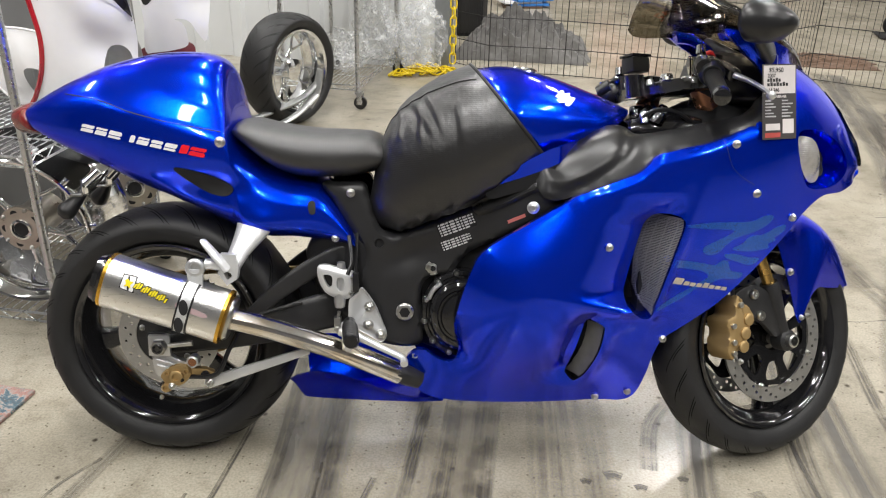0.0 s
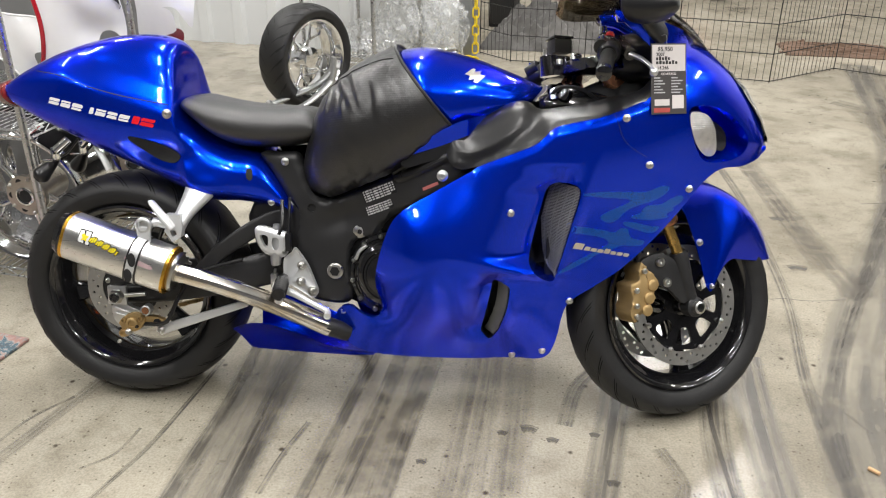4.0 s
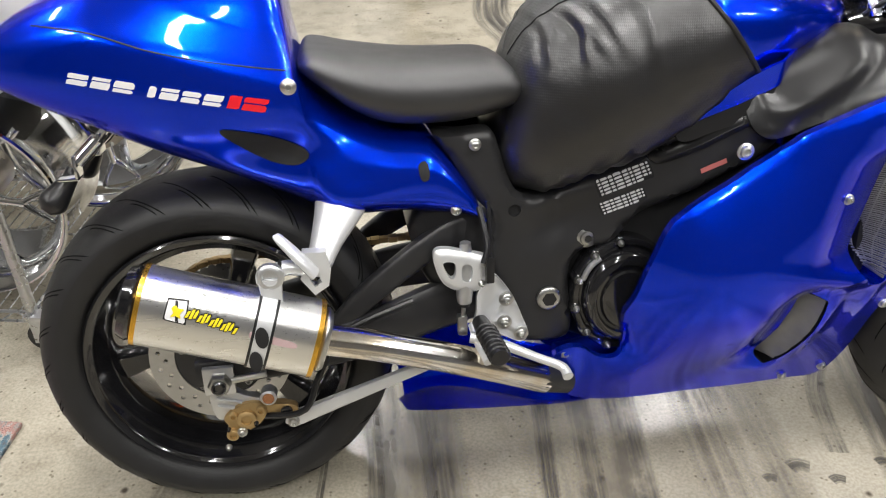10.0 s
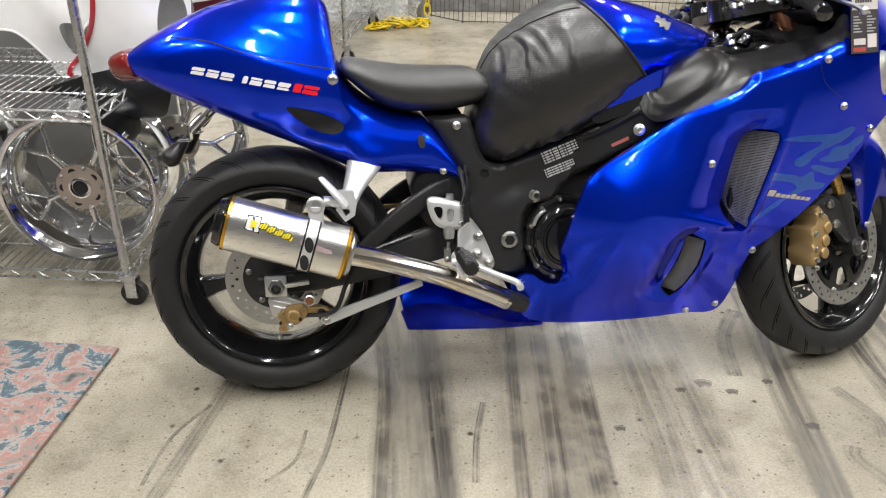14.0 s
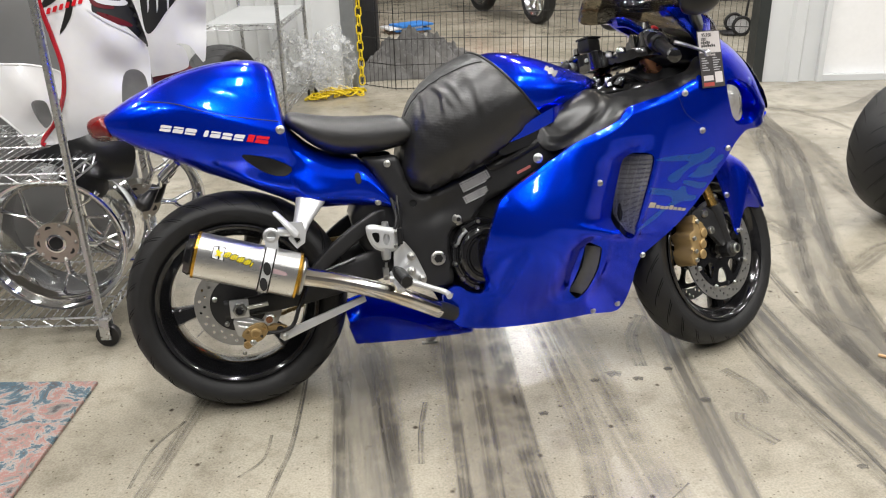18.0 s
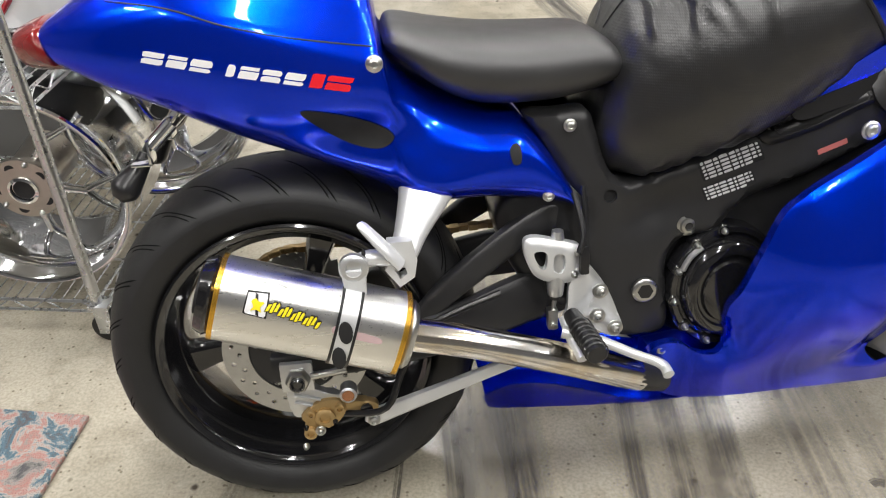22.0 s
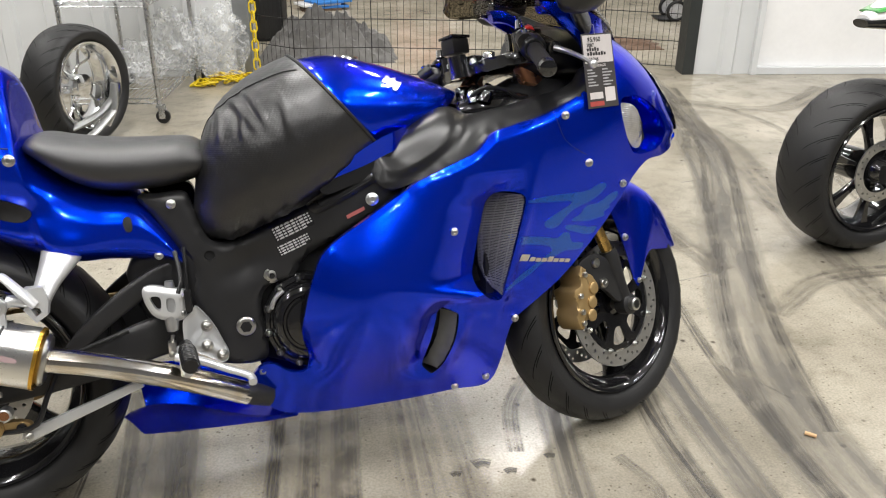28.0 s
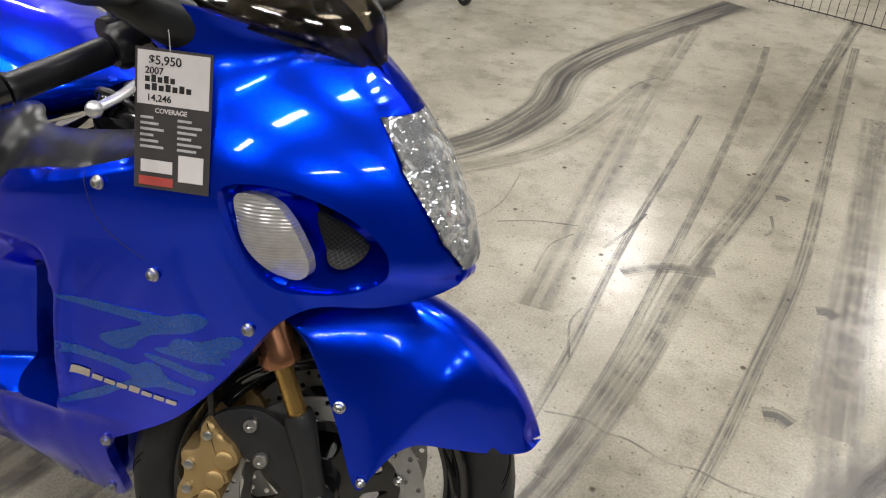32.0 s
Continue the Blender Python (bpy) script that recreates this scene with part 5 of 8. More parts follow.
def can(t0, t1, ru, rw, seg=40, ends=0.0):
    bm = bmesh.new()
    rings = []
    prof = [(t0, 0.9 if ends else 1.0), (t0 + ends, 1.0), (t1 - ends, 1.0), (t1, 0.9 if ends else 1.0)] if ends else [(t0, 1), (t1, 1)]
    for t, s in prof:
        c = MC + DIRM * t
        ring = []
        for a in np.linspace(0, 2 * math.pi, seg, endpoint=False):
            ca, sa = math.cos(a), math.sin(a)
            ring.append(bm.verts.new(c + UPM * (ru * s * math.copysign(abs(ca) ** 0.8, ca)) + Vector((0, rw * s * math.copysign(abs(sa) ** 0.8, sa), 0))))
        rings.append(ring)
    for a, b in zip(rings, rings[1:]):
        for i in range(seg):
            bm.faces.new((a[i], a[(i + 1) % seg], b[(i + 1) % seg], b[i]))
    bm.faces.new(rings[0][::-1]), bm.faces.new(rings[-1])
    return bm


def brushed():
    m, nt, b = nodes_of("brushed_aluminium")
    n, l = nt.nodes, nt.links
    co = n.new("ShaderNodeTexCoord")
    mp = n.new("ShaderNodeMapping"); mp.inputs["Rotation"].default_value = (0, radians(-18), 0); mp.inputs["Scale"].default_value = (6, 700, 700)
    t = n.new("ShaderNodeTexNoise"); t.inputs["Scale"].default_value, t.inputs["Detail"].default_value = 1.0, 4
    l.new(co.outputs["Object"], mp.inputs[0]), l.new(mp.outputs[0], t.inputs["Vector"])
    r = n.new("ShaderNodeMapRange"); r.inputs[3].default_value, r.inputs[4].default_value = 0.2, 0.42
    l.new(t.outputs["Fac"], r.inputs[0]), l.new(r.outputs[0], b.inputs["Roughness"])
    b.inputs["Base Color"].default_value, b.inputs["Metallic"].default_value = (0.86, 0.86, 0.85, 1), 1.0
    b.inputs["Anisotropic"].default_value = 0.5
    bp = n.new("ShaderNodeBump"); bp.inputs["Strength"].default_value, bp.inputs["Distance"].default_value = 0.15, 0.0006
    l.new(t.outputs["Fac"], bp.inputs["Height"]), l.new(bp.outputs[0], b.inputs["Normal"])
    return m


BRUSHED = brushed()
bm = can(0.0, 0.267, 0.0595, 0.052)
can_tree = tree_of(bm)
muffler = part("muffler", bm, BRUSHED, bike, "brushed aluminium oval muffler with gold end bands")
part("end_cap", can(-0.022, 0.004, 0.056, 0.049, ends=0.014), BLACK_GLOSS, muffler, "smoked black end cap")
part("outlet", disc([(0.03, 0), (0.03, -0.004), (0.026, -0.004), (0.024, 0.02)], 24, (0, 0, 0)), DARK, muffler).data.transform(Matrix.Translation(MC + DIRM * -0.023) @ DIRM.to_track_quat("Y", "Z").to_matrix().to_4x4())
part("gold_band", can(-0.001, 0.006, 0.0608, 0.0533), GOLD_TRIM, muffler)
part("gold_band", can(0.262, 0.269, 0.0608, 0.0533), GOLD_TRIM, muffler)
part("front_cap", can(0.269, 0.284, 0.05, 0.044, ends=0.006), STEEL, muffler)
strap = part("strap", can(0.170, 0.197, 0.0618, 0.0543), SILVER, muffler, "alloy strap with rubber pads")
for t in (-0.03, 0.012):
    c = MC + DIRM * 0.1835 + UPM * t
    bm = disc([(0.011, 0), (0.011, -0.001), (0.009, -0.0015)], 16, (0, 0, 0))
    bm.transform(Matrix.Translation((c.x, -0.2278 + abs(t) * 0.06, c.z)) @ Matrix.Diagonal((0.9, 1, 1.6, 1)))
    part("pad", bm, DARK, strap)
for t in (0.170, 0.197):
    part("strap_edge", can(t - 0.002, t + 0.002, 0.0623, 0.0548), BLACK_PLASTIC, strap)
U2 = lambda t, u: ((MC + DIRM * (t + 0.008) + UPM * (u + 0.015)).x, (MC + DIRM * (t + 0.008) + UPM * (u + 0.015)).z)
def print_on_can(pts, off, material, label="", smooth=False):
    lp = smooth_loop(pts, 0.004) if smooth else resample(pts, 0.005)
    return part("sticker", sheet(lp, [], draped(can_tree, off), 0.008, -1, 0.0003, 0), material, muffler, label)


print_on_can([U2(0.034, 0.026), U2(0.064, 0.028), U2(0.066, -0.008), U2(0.033, -0.006)], 0.0006, INK)
print_on_can([U2(0.036, 0.024), U2(0.062, 0.026), U2(0.064, -0.006), U2(0.035, -0.004)], 0.0012, WHITE_STICKER)
print_on_can([U2(0.045, 0.025), U2(0.049, 0.025), U2(0.055, -0.005), U2(0.051, -0.005)], 0.0018, INK)
print_on_can([U2(0.042, 0.014), U2(0.047, 0.019), U2(0.052, 0.015), U2(0.06, 0.016), U2(0.055, 0.008), U2(0.058, 0.001), U2(0.05, 0.004), U2(0.042, 0.001), U2(0.046, 0.008)], 0.0024, YELLOW_STICKER, "", True)
# unreadable racing script: slanted yellow bars on black ones
for k in range(13):
    t = 0.062 + 0.0058 * k
    u = 0.012 - 0.0009 * k + 0.002 * ((k * 7) % 3 - 1)
    h = 0.011 + 0.004 * ((k * 5) % 3) / 2
    for grow, off, mm in ((0.0012, 0.0024, INK), (0.0, 0.003, YELLOW_STICKER)):
        print_on_can([U2(t - grow, u - h / 2 - grow), U2(t + 0.004 + grow, u - h / 2 - grow), U2(t + 0.0078 + grow, u + h / 2 + grow), U2(t + 0.0038 - grow, u + h / 2 + grow)], off, mm)
print_on_can([U2(0.160, 0.002), U2(0.195, 0.0), U2(0.225, -0.004), U2(0.225, -0.012), U2(0.19, -0.012), U2(0.160, -0.010)], 0.0004, mat("faded_pink_print", (0.75, 0.55, 0.58), 0.35, 0.6), "", True)


def pipe_material():
    """Polished steel with straw and brown heat tint and smears."""
    m, nt, b = nodes_of("heat_tinted_steel")
    n, l = nt.nodes, nt.links
    co = n.new("ShaderNodeTexCoord")
    t = n.new("ShaderNodeTexNoise"); t.inputs["Scale"].default_value, t.inputs["Detail"].default_value = 14, 4
    l.new(co.outputs["Object"], t.inputs["Vector"])
    r = n.new("ShaderNodeValToRGB")
    for e, (p, c) in zip([r.color_ramp.elements[0], r.color_ramp.elements[1], r.color_ramp.elements.new(0.5)], ((0.42, (0.78, 0.77, 0.75)), (0.82, (0.36, 0.22, 0.12)), (0.62, (0.68, 0.6, 0.48)))):
        e.position, e.color = p, (*c, 1)
    l.new(t.outputs["Fac"], r.inputs[0]), l.new(r.outputs[0], b.inputs["Base Color"])
    b.inputs["Metallic"].default_value, b.inputs["Roughness"].default_value = 1.0, 0.16
    return m


PIPE = pipe_material()
part("exhaust_pipe", bar([tuple(MC + DIRM * 0.278), (0.30, -0.168, 0.378), (0.41, -0.158, 0.340), (0.50, -0.137, 0.298), (0.585, -0.105, 0.250)], [0.026, 0.025, 0.025, 0.025, 0.025], 20, 30), PIPE, bike, "polished exhaust pipe with brown heat tint")
part("exhaust_joint", bar([(0.575, -0.110, 0.256), (0.60, -0.10, 0.245), (0.63, -0.085, 0.23)], [0.024, 0.024, 0.023], 20, 12), BLACK_FRAME, bike)
def belly_pan():
    """The pan's open rear: side walls that rake in to a narrow keel, rising to a crest under the exhaust."""
    bm = bmesh.new()
    rows = []
    for xt, zt, wt, xb, zb, wb in catmull([(0.326, 0.230, 0.138, 0.347, 0.150, 0.05), (0.345, 0.241, 0.138, 0.36, 0.1495, 0.055), (0.39, 0.250, 0.137, 0.40, 0.149, 0.06), (0.45, 0.240, 0.134, 0.455, 0.149, 0.065), (0.51, 0.219, 0.128, 0.51, 0.149, 0.07),
                                           (0.57, 0.192, 0.118, 0.57, 0.150, 0.075), (0.63, 0.176, 0.11, 0.63, 0.151, 0.08), (0.69, 0.172, 0.10, 0.69, 0.154, 0.08)], 26):
        half = [(xt + (xb - xt) * t, wt + (wb - wt) * t - 0.012 * math.sin(math.pi * t) * (1 - t), zt + (zb - zt) * t) for t in np.linspace(0, 1, 9)]
        loop = [(x, -w, z) for x, w, z in half] + [(x, w, z) for x, w, z in half[::-1]]
        rows.append([bm.verts.new(p) for p in loop])
    for a, b in zip(rows, rows[1:]):
        for i in range(len(a) - 1):
            bm.faces.new((a[i], a[i + 1], b[i + 1], b[i]))
    bmesh.ops.solidify(bm, geom=bm.faces[:], thickness=0.004)
    return bm


part("belly_pan", belly_pan(), BLUE, bike, "candy blue belly pan with an open rear")
# underside of the fairing, in a darker blue than its sides
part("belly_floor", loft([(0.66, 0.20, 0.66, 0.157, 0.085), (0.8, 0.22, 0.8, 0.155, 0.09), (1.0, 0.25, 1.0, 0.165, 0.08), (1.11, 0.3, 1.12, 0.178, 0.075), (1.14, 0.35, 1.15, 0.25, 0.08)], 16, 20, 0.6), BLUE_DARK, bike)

# frame plate, spars and the clutch cover
FRAME = [(0.405, 0.69), (0.45, 0.692), (0.497, 0.692), (0.512, 0.66), (0.53, 0.605), (0.548, 0.583), (0.585, 0.578), (0.66, 0.608), (0.763, 0.657), (0.875, 0.715), (0.915, 0.70), (0.945, 0.665), (0.86, 0.61),
         (0.80, 0.575), (0.74, 0.54), (0.70, 0.49), (0.655, 0.478), (0.632, 0.436), (0.64, 0.335), (0.62, 0.305), (0.555, 0.308), (0.525, 0.33), (0.49, 0.45), (0.498, 0.535), (0.47, 0.585), (0.435, 0.645)]
frame_loop = smooth_loop(FRAME, 0.008)
fhole = [(0.536 + 0.011 * math.cos(a), 0.556 + 0.011 * math.sin(a)) for a in np.linspace(0, 2 * math.pi, 14, endpoint=False)]


def frame_w(q):
    e = np.clip(near(frame_loop, q) / 0.016, 0, 1)
    return WIDE + 0.062 + 0.04 * np.clip((q[:, 0] - 0.62) / 0.2, 0, 1) + 0.03 * np.clip((q[:, 0] - 0.75) / 0.15, 0, 1) + 0.012 * np.sqrt(1 - (1 - e) ** 2) - 0.012 * bump_at(q, 0.61, 0.53, 0.06, 0.03, 25)


for side in (-1, 1):
    bm = sheet(frame_loop, [np.array(fhole)], frame_w, 0.011, side, 0.02, 0.01)
    if side == -1:
        frame_tree = tree_of(bm)
    fr = part("frame_spar", bm, BLACK_FRAME, bike, "satin black frame side plate")
    part("frame_socket", disc([(0.014, 0.0), (0.014, 0.004), (0.002, 0.004)], 16, (0.536, side * 0.108, 0.556)), DARK, fr)
part("pivot_nut", disc([(0.021, 0), (0.021, -0.006), (0.017, -0.009), (0.014, -0.009)], 20, (0.596, -0.117, 0.394)), STEEL, bike)
part("pivot_bore", disc([(0.013, 0), (0.013, -0.0006), (0.004, -0.0006)], 6, (0.596, -0.1262, 0.394)), BLACK_PLASTIC, bike)
bolt(0.660, 0.116, 0.5, 0.014)
bolt(0.471, 0.116, 0.672, 0.008)
bolt(0.622, 0.14, 0.296, 0.0085)
bolt(0.875, 0.168 + WIDE, 0.662, 0.011, None, None, ALLOY)
# long cover plate on the spar with pressed grooves
cv = smooth_loop([(0.745, 0.652), (0.76, 0.672), (0.86, 0.722), (0.885, 0.722), (0.892, 0.70), (0.87, 0.685), (0.78, 0.638), (0.755, 0.635)], 0.003)
cvp = part("spar_cover", sheet(cv, [], lambda q: frame_w(q) + 0.004 + 0.004 * np.clip(near(cv, q) / 0.008, 0, 1), 0.004, -1, 0.003, 0.006), BLACK_PLASTIC, bike, "black plastic frame cover with pressed grooves")
inner = smooth_loop([(0.768, 0.652), (0.775, 0.664), (0.855, 0.706), (0.876, 0.711), (0.878, 0.70), (0.86, 0.69), (0.785, 0.65)], 0.006)
part("groove", tube(bmesh.new(), [(x, -w - 0.0075, z) for (x, z), w in zip(np.vstack([inner, inner[:1]]), frame_w(np.vstack([inner, inner[:1]])))], 0.0016, 6), DARK, cvp)
part("heat_shield", sheet(smooth_loop([(0.785, 0.707), (0.82, 0.719), (0.862, 0.737), (0.90, 0.754), (0.925, 0.762), (0.92, 0.74), (0.89, 0.712), (0.87, 0.70), (0.83, 0.688), (0.79, 0.676), (0.772, 0.684)], 0.007), [], lambda q: WIDE + 0.144 + 0 * q[:, 0], 0.01, -1, 0.004, 0.01), BLACK_PLASTIC, bike)
# printed warning labels: grey panels with darker bars
for x0, z0, dx, hh in ((0.676, 0.573, 0.084, 0.028), (0.682, 0.541, 0.07, 0.021)):
    P = lambda t, h: (x0 + dx * t - h * hh * 0.42, z0 + dx * t * 0.43 + h * hh)
    lab = part("warning_label", sheet(resample([P(0, 0), P(1, 0), P(1, 1), P(0, 1)], 0.008), [], draped(frame_tree, 0.001), 0.01, -1, 0.0004, 0), DARK, bike, "black warning label with pale print")
    rows = 5 if hh > 0.025 else 4
    for k in range(rows):
        t0, h0 = 0.04, (k + 0.22) / rows
        for j in range(12):
            t1 = min(t0 + 0.05 + 0.022 * ((k * 5 + j * 3) % 5), 0.97)
            if t1 - t0 < 0.03 or (k == 0 and j > 6):
                break
            part("print_bar", sheet(resample([P(t0, h0), P(t1, h0), P(t1, h0 + 0.62 / rows), P(t0, h0 + 0.62 / rows)], 0.003), [], draped(frame_tree, 0.0018), 0.02, -1, 0.0003, 0), PALE_PRINT, lab)
            t0 = t1 + 0.022
part("red_label", sheet(resample([(0.826, 0.618), (0.864, 0.636), (0.861, 0.643), (0.823, 0.625)], 0.008), [], draped(frame_tree, 0.001), 0.01, -1, 0.0004, 0), mat("faded_red_label", (0.4, 0.12, 0.11), 0.4), bike)
CL = Matrix.Translation((0.727, 0, 0.393)) @ Matrix.Diagonal((0.92, 1, 1.06, 1)) @ Matrix.Translation((-0.727, 0, -0.393))
clutch = part("clutch_cover", moved(disc([(0.1, 0.03), (0.1, -0.002), (0.097, -0.006), (0.089, -0.007), (0.086, -0.003), (0.082, -0.004), (0.078, -0.018), (0.07, -0.025), (0.06, -0.026), (0.057, -0.022), (0.052, -0.022), (0.048, -0.028), (0.02, -0.030), (0.006, -0.029)], 56, (0.727, -0.122, 0.393)), CL), BLACK_GLOSS, bike, "gloss black clutch cover")
for a in range(98, 290, 31):
    x, z = 0.727 + 0.086 * math.cos(radians(a)), 0.393 + 0.099 * math.sin(radians(a))
    lug = part("lug", disc([(0.010, 0.02), (0.010, -0.006), (0.008, -0.008)], 14, (x, -0.122, z)), BLACK_GLOSS, clutch)
    bolt(x, 0.130, z, 0.0046, clutch)
part("cast_web", bar([(0.652, -0.132, 0.43), (0.662, -0.134, 0.452), (0.680, -0.134, 0.468)], 0.005, 8, 8), ALLOY, clutch)
# rider's foot bracket, brake pedal and passenger hanger
hg_loop = smooth_loop([(0.469, 0.427), (0.488, 0.444), (0.497, 0.456), (0.516, 0.434), (0.532, 0.407), (0.546, 0.372), (0.555, 0.347), (0.551, 0.331), (0.538, 0.328), (0.515, 0.341), (0.496, 0.352), (0.483, 0.358), (0.464, 0.347), (0.458, 0.358), (0.466, 0.385)], 0.005)
hg_w = lambda q: 0.139 + 0.006 * (1 - np.clip(np.minimum(near(np.array([(0.516, 0.413), (0.477, 0.36)]), q, False), near(np.array([(0.49, 0.37), (0.513, 0.37), (0.542, 0.346)]), q, False)) / 0.011, 0, 1)) + 0.004 * (1 - np.clip(near(hg_loop, q) / 0.007, 0, 1))
hg = part("peg_bracket", sheet(hg_loop, [], hg_w, 0.006, -1, 0.008, 0.004), SILVER, bike, "silver alloy footpeg bracket")
for x, z in ((0.516, 0.413), (0.513, 0.37), (0.542, 0.346)):
    part("washer", disc([(0.0125, 0), (0.0125, -0.0035), (0.0105, -0.0045)], 20, (x, -0.146, z)), STEEL, hg)
    bolt(x, 0.149, z, 0.0078, hg)
heel = smooth_loop([(0.396, 0.497), (0.40, 0.508), (0.417, 0.510), (0.445, 0.503), (0.478, 0.494), (0.485, 0.484), (0.484, 0.462), (0.478, 0.442), (0.466, 0.431), (0.436, 0.434), (0.413, 0.447), (0.40, 0.473)], 0.005)
hole = smooth_loop([(0.411, 0.487), (0.43, 0.486), (0.430, 0.462), (0.421, 0.461)], 0.004)
hole2 = smooth_loop([(0.443, 0.481), (0.458, 0.479), (0.457, 0.453), (0.442, 0.455)], 0.004)
guard_w = lambda q: 0.146 + 0.007 * np.sqrt(np.clip(near(heel, q) / 0.012, 0, 1))
guard = part("heel_guard", sheet(heel, [hole, hole2], guard_w, 0.006, -1, 0.008, 0.006), SILVER, bike, "silver heel guard with two slots")
for x, z in ((0.478, 0.484), (0.474, 0.447)):
    bolt(x, 0.152, z, 0.0048, guard)
mc = part("master_cylinder", bar([(0.45, -0.136, 0.515), (0.45, -0.136, 0.47), (0.447, -0.14, 0.428), (0.447, -0.14, 0.41)], [0.009, 0.014, 0.014, 0.012], 16, 14), ALLOY, bike, "alloy brake master cylinder")
part("boot", bar([(0.447, -0.14, 0.411), (0.446, -0.14, 0.402)], [0.011, 0.008], 14), BLACK_PLASTIC, mc)
part("pushrod", bar([(0.446, -0.14, 0.404), (0.443, -0.142, 0.385)], 0.004, 10), STEEL, mc)
part("clevis", block(0.434, 0.450, -0.150, -0.132, 0.352, 0.386, 0.002), STEEL, mc)
part("clevis_pin", disc([(0.0065, 0), (0.0065, -0.004), (0.005, -0.005)], 12, (0.442, -0.150, 0.36)), STEEL, mc)
plug = part("plug_lead", bar([(0.487, -0.14, 0.585), (0.487, -0.155, 0.53), (0.486, -0.16, 0.495)], 0.004, 8, 12), BLACK_PLASTIC, bike, "black lead with a plug")
part("plug", block(0.479, 0.493, -0.168, -0.153, 0.452, 0.498, 0.003), BLACK_PLASTIC, plug)
part("brake_lever", bar([(0.45, -0.135, 0.362), (0.50, -0.15, 0.352), (0.555, -0.17, 0.333), (0.594, -0.18, 0.318), (0.600, -0.2, 0.31)], [0.010, 0.009, 0.0075, 0.008, 0.009], 10, 20), SILVER, bike, "silver brake pedal")
peg = part("footpeg", bar([(0.470, -0.115, 0.378), (0.477, -0.17, 0.374), (0.484, -0.218, 0.366)], [0.014, 0.016, 0.015], 14, 10), BLACK_PLASTIC, bike, "ribbed rubber footpeg")
for k in range(7):
    t = k / 6
    part("rib", lathe([(0.0165, -0.0018), (0.0185, 0), (0.0165, 0.0018)], 14, (0.475 + 0.009 * t, -0.15 - 0.062 * t, 0.376 - 0.009 * t)), BLACK_PLASTIC, peg)
part("peg_mount", bar([(0.462, -0.11, 0.372), (0.466, -0.14, 0.352), (0.474, -0.175, 0.335)], [0.012, 0.011, 0.009], 10, 8), SILVER, bike)
part("brake_cable", bar([(0.47, -0.15, 0.50), (0.478, -0.14, 0.53), (0.47, -0.11, 0.58)], 0.0045, 8, 12), BLACK_PLASTIC, bike)
cone = loft([(0.214, 0.614, 0.294, 0.586, 0.034), (0.214, 0.592, 0.278, 0.568, 0.03), (0.205, 0.552, 0.249, 0.536, 0.024), (0.196, 0.522, 0.233, 0.510, 0.02), (0.194, 0.508, 0.226, 0.498, 0.017)], 18, 26, 0.85)
for v in cone.verts:
    v.co.y += 0.75 * max(v.co.z - 0.52, 0)
cone.transform(Matrix.Translation((0, -0.142, 0)))
han = part("passenger_hanger", cone, SILVER, bike, "silver passenger footpeg hanger")
clip = part("clip", plate([(0.186, 0.503), (0.206, 0.475), (0.228, 0.489), (0.233, 0.516), (0.227, 0.545), (0.191, 0.545), (0.198, 0.522)], -0.166, -0.144, 0.003, [[(0.199, 0.503), (0.207, 0.488), (0.218, 0.495), (0.214, 0.509)]]), SILVER, han, "cast alloy clevis of the folded peg")
bolt(0.218, 0.167, 0.516, 0.007, clip)
part("folded_peg", bar([(0.156, -0.166, 0.578), (0.162, -0.169, 0.571), (0.19, -0.173, 0.538), (0.209, -0.17, 0.512)], [0.006, 0.0095, 0.012, 0.012], 14, 14, 0.55), SILVER, han, "folded alloy passenger peg")
part("rubber_ring", moved(lathe([(0.013, -0.003), (0.0165, 0), (0.013, 0.003)], 18, (0, 0, 0)), Matrix.Translation((0.158, -0.167, 0.522)) @ Matrix.Rotation(radians(90), 4, "Z")), DARK, han)
part("link", bar([(0.143, -0.17, 0.518), (0.165, -0.165, 0.524), (0.185, -0.16, 0.52), (0.205, -0.155, 0.518)], [0.013, 0.012, 0.012, 0.012], 12, 12), SILVER, han)
part("rose_joint", disc([(0.021, 0), (0.021, -0.01), (0.017, -0.013), (0.012, -0.013), (0.01, -0.006)], 22, (0.143, -0.178, 0.519)), ALLOY, han)
part("strap_ear", plate([(0.124, 0.516), (0.160, 0.516), (0.158, 0.46), (0.13, 0.468)], -0.19, -0.178, 0.003), SILVER, muffler)

# all that hangs on the right-hand side stands out by the extra breadth
RIGHT = {"axle_block", "nut", "axle_end", "adjuster", "rear_caliper", "bracket", "bracket_rib", "boss", "ear", "ear_bush", "port_bore", "piston_port", "torque_arm", "brake_hose", "muffler", "end_cap", "outlet", "gold_band", "front_cap", "strap", "pad", "strap_edge",
         "sticker", "exhaust_pipe", "exhaust_joint", "brake_lever", "footpeg", "rib", "peg_mount", "brake_cable",
         "passenger_hanger", "clip", "folded_peg", "rubber_ring", "link", "rose_joint", "strap_ear"}
REAR_BRAKE = {"rear_caliper", "boss", "ear", "ear_bush", "port_bore", "piston_port"}
for ob in bike.children_recursive:
    base = ob.name.split(".")[0]
    if base in REAR_BRAKE:
        ob.data.transform(Matrix.Translation((0.009, 0, 0.021)))
    if base in RIGHT:
        ob.data.transform(Matrix.Translation((0, -WIDE, 0)))

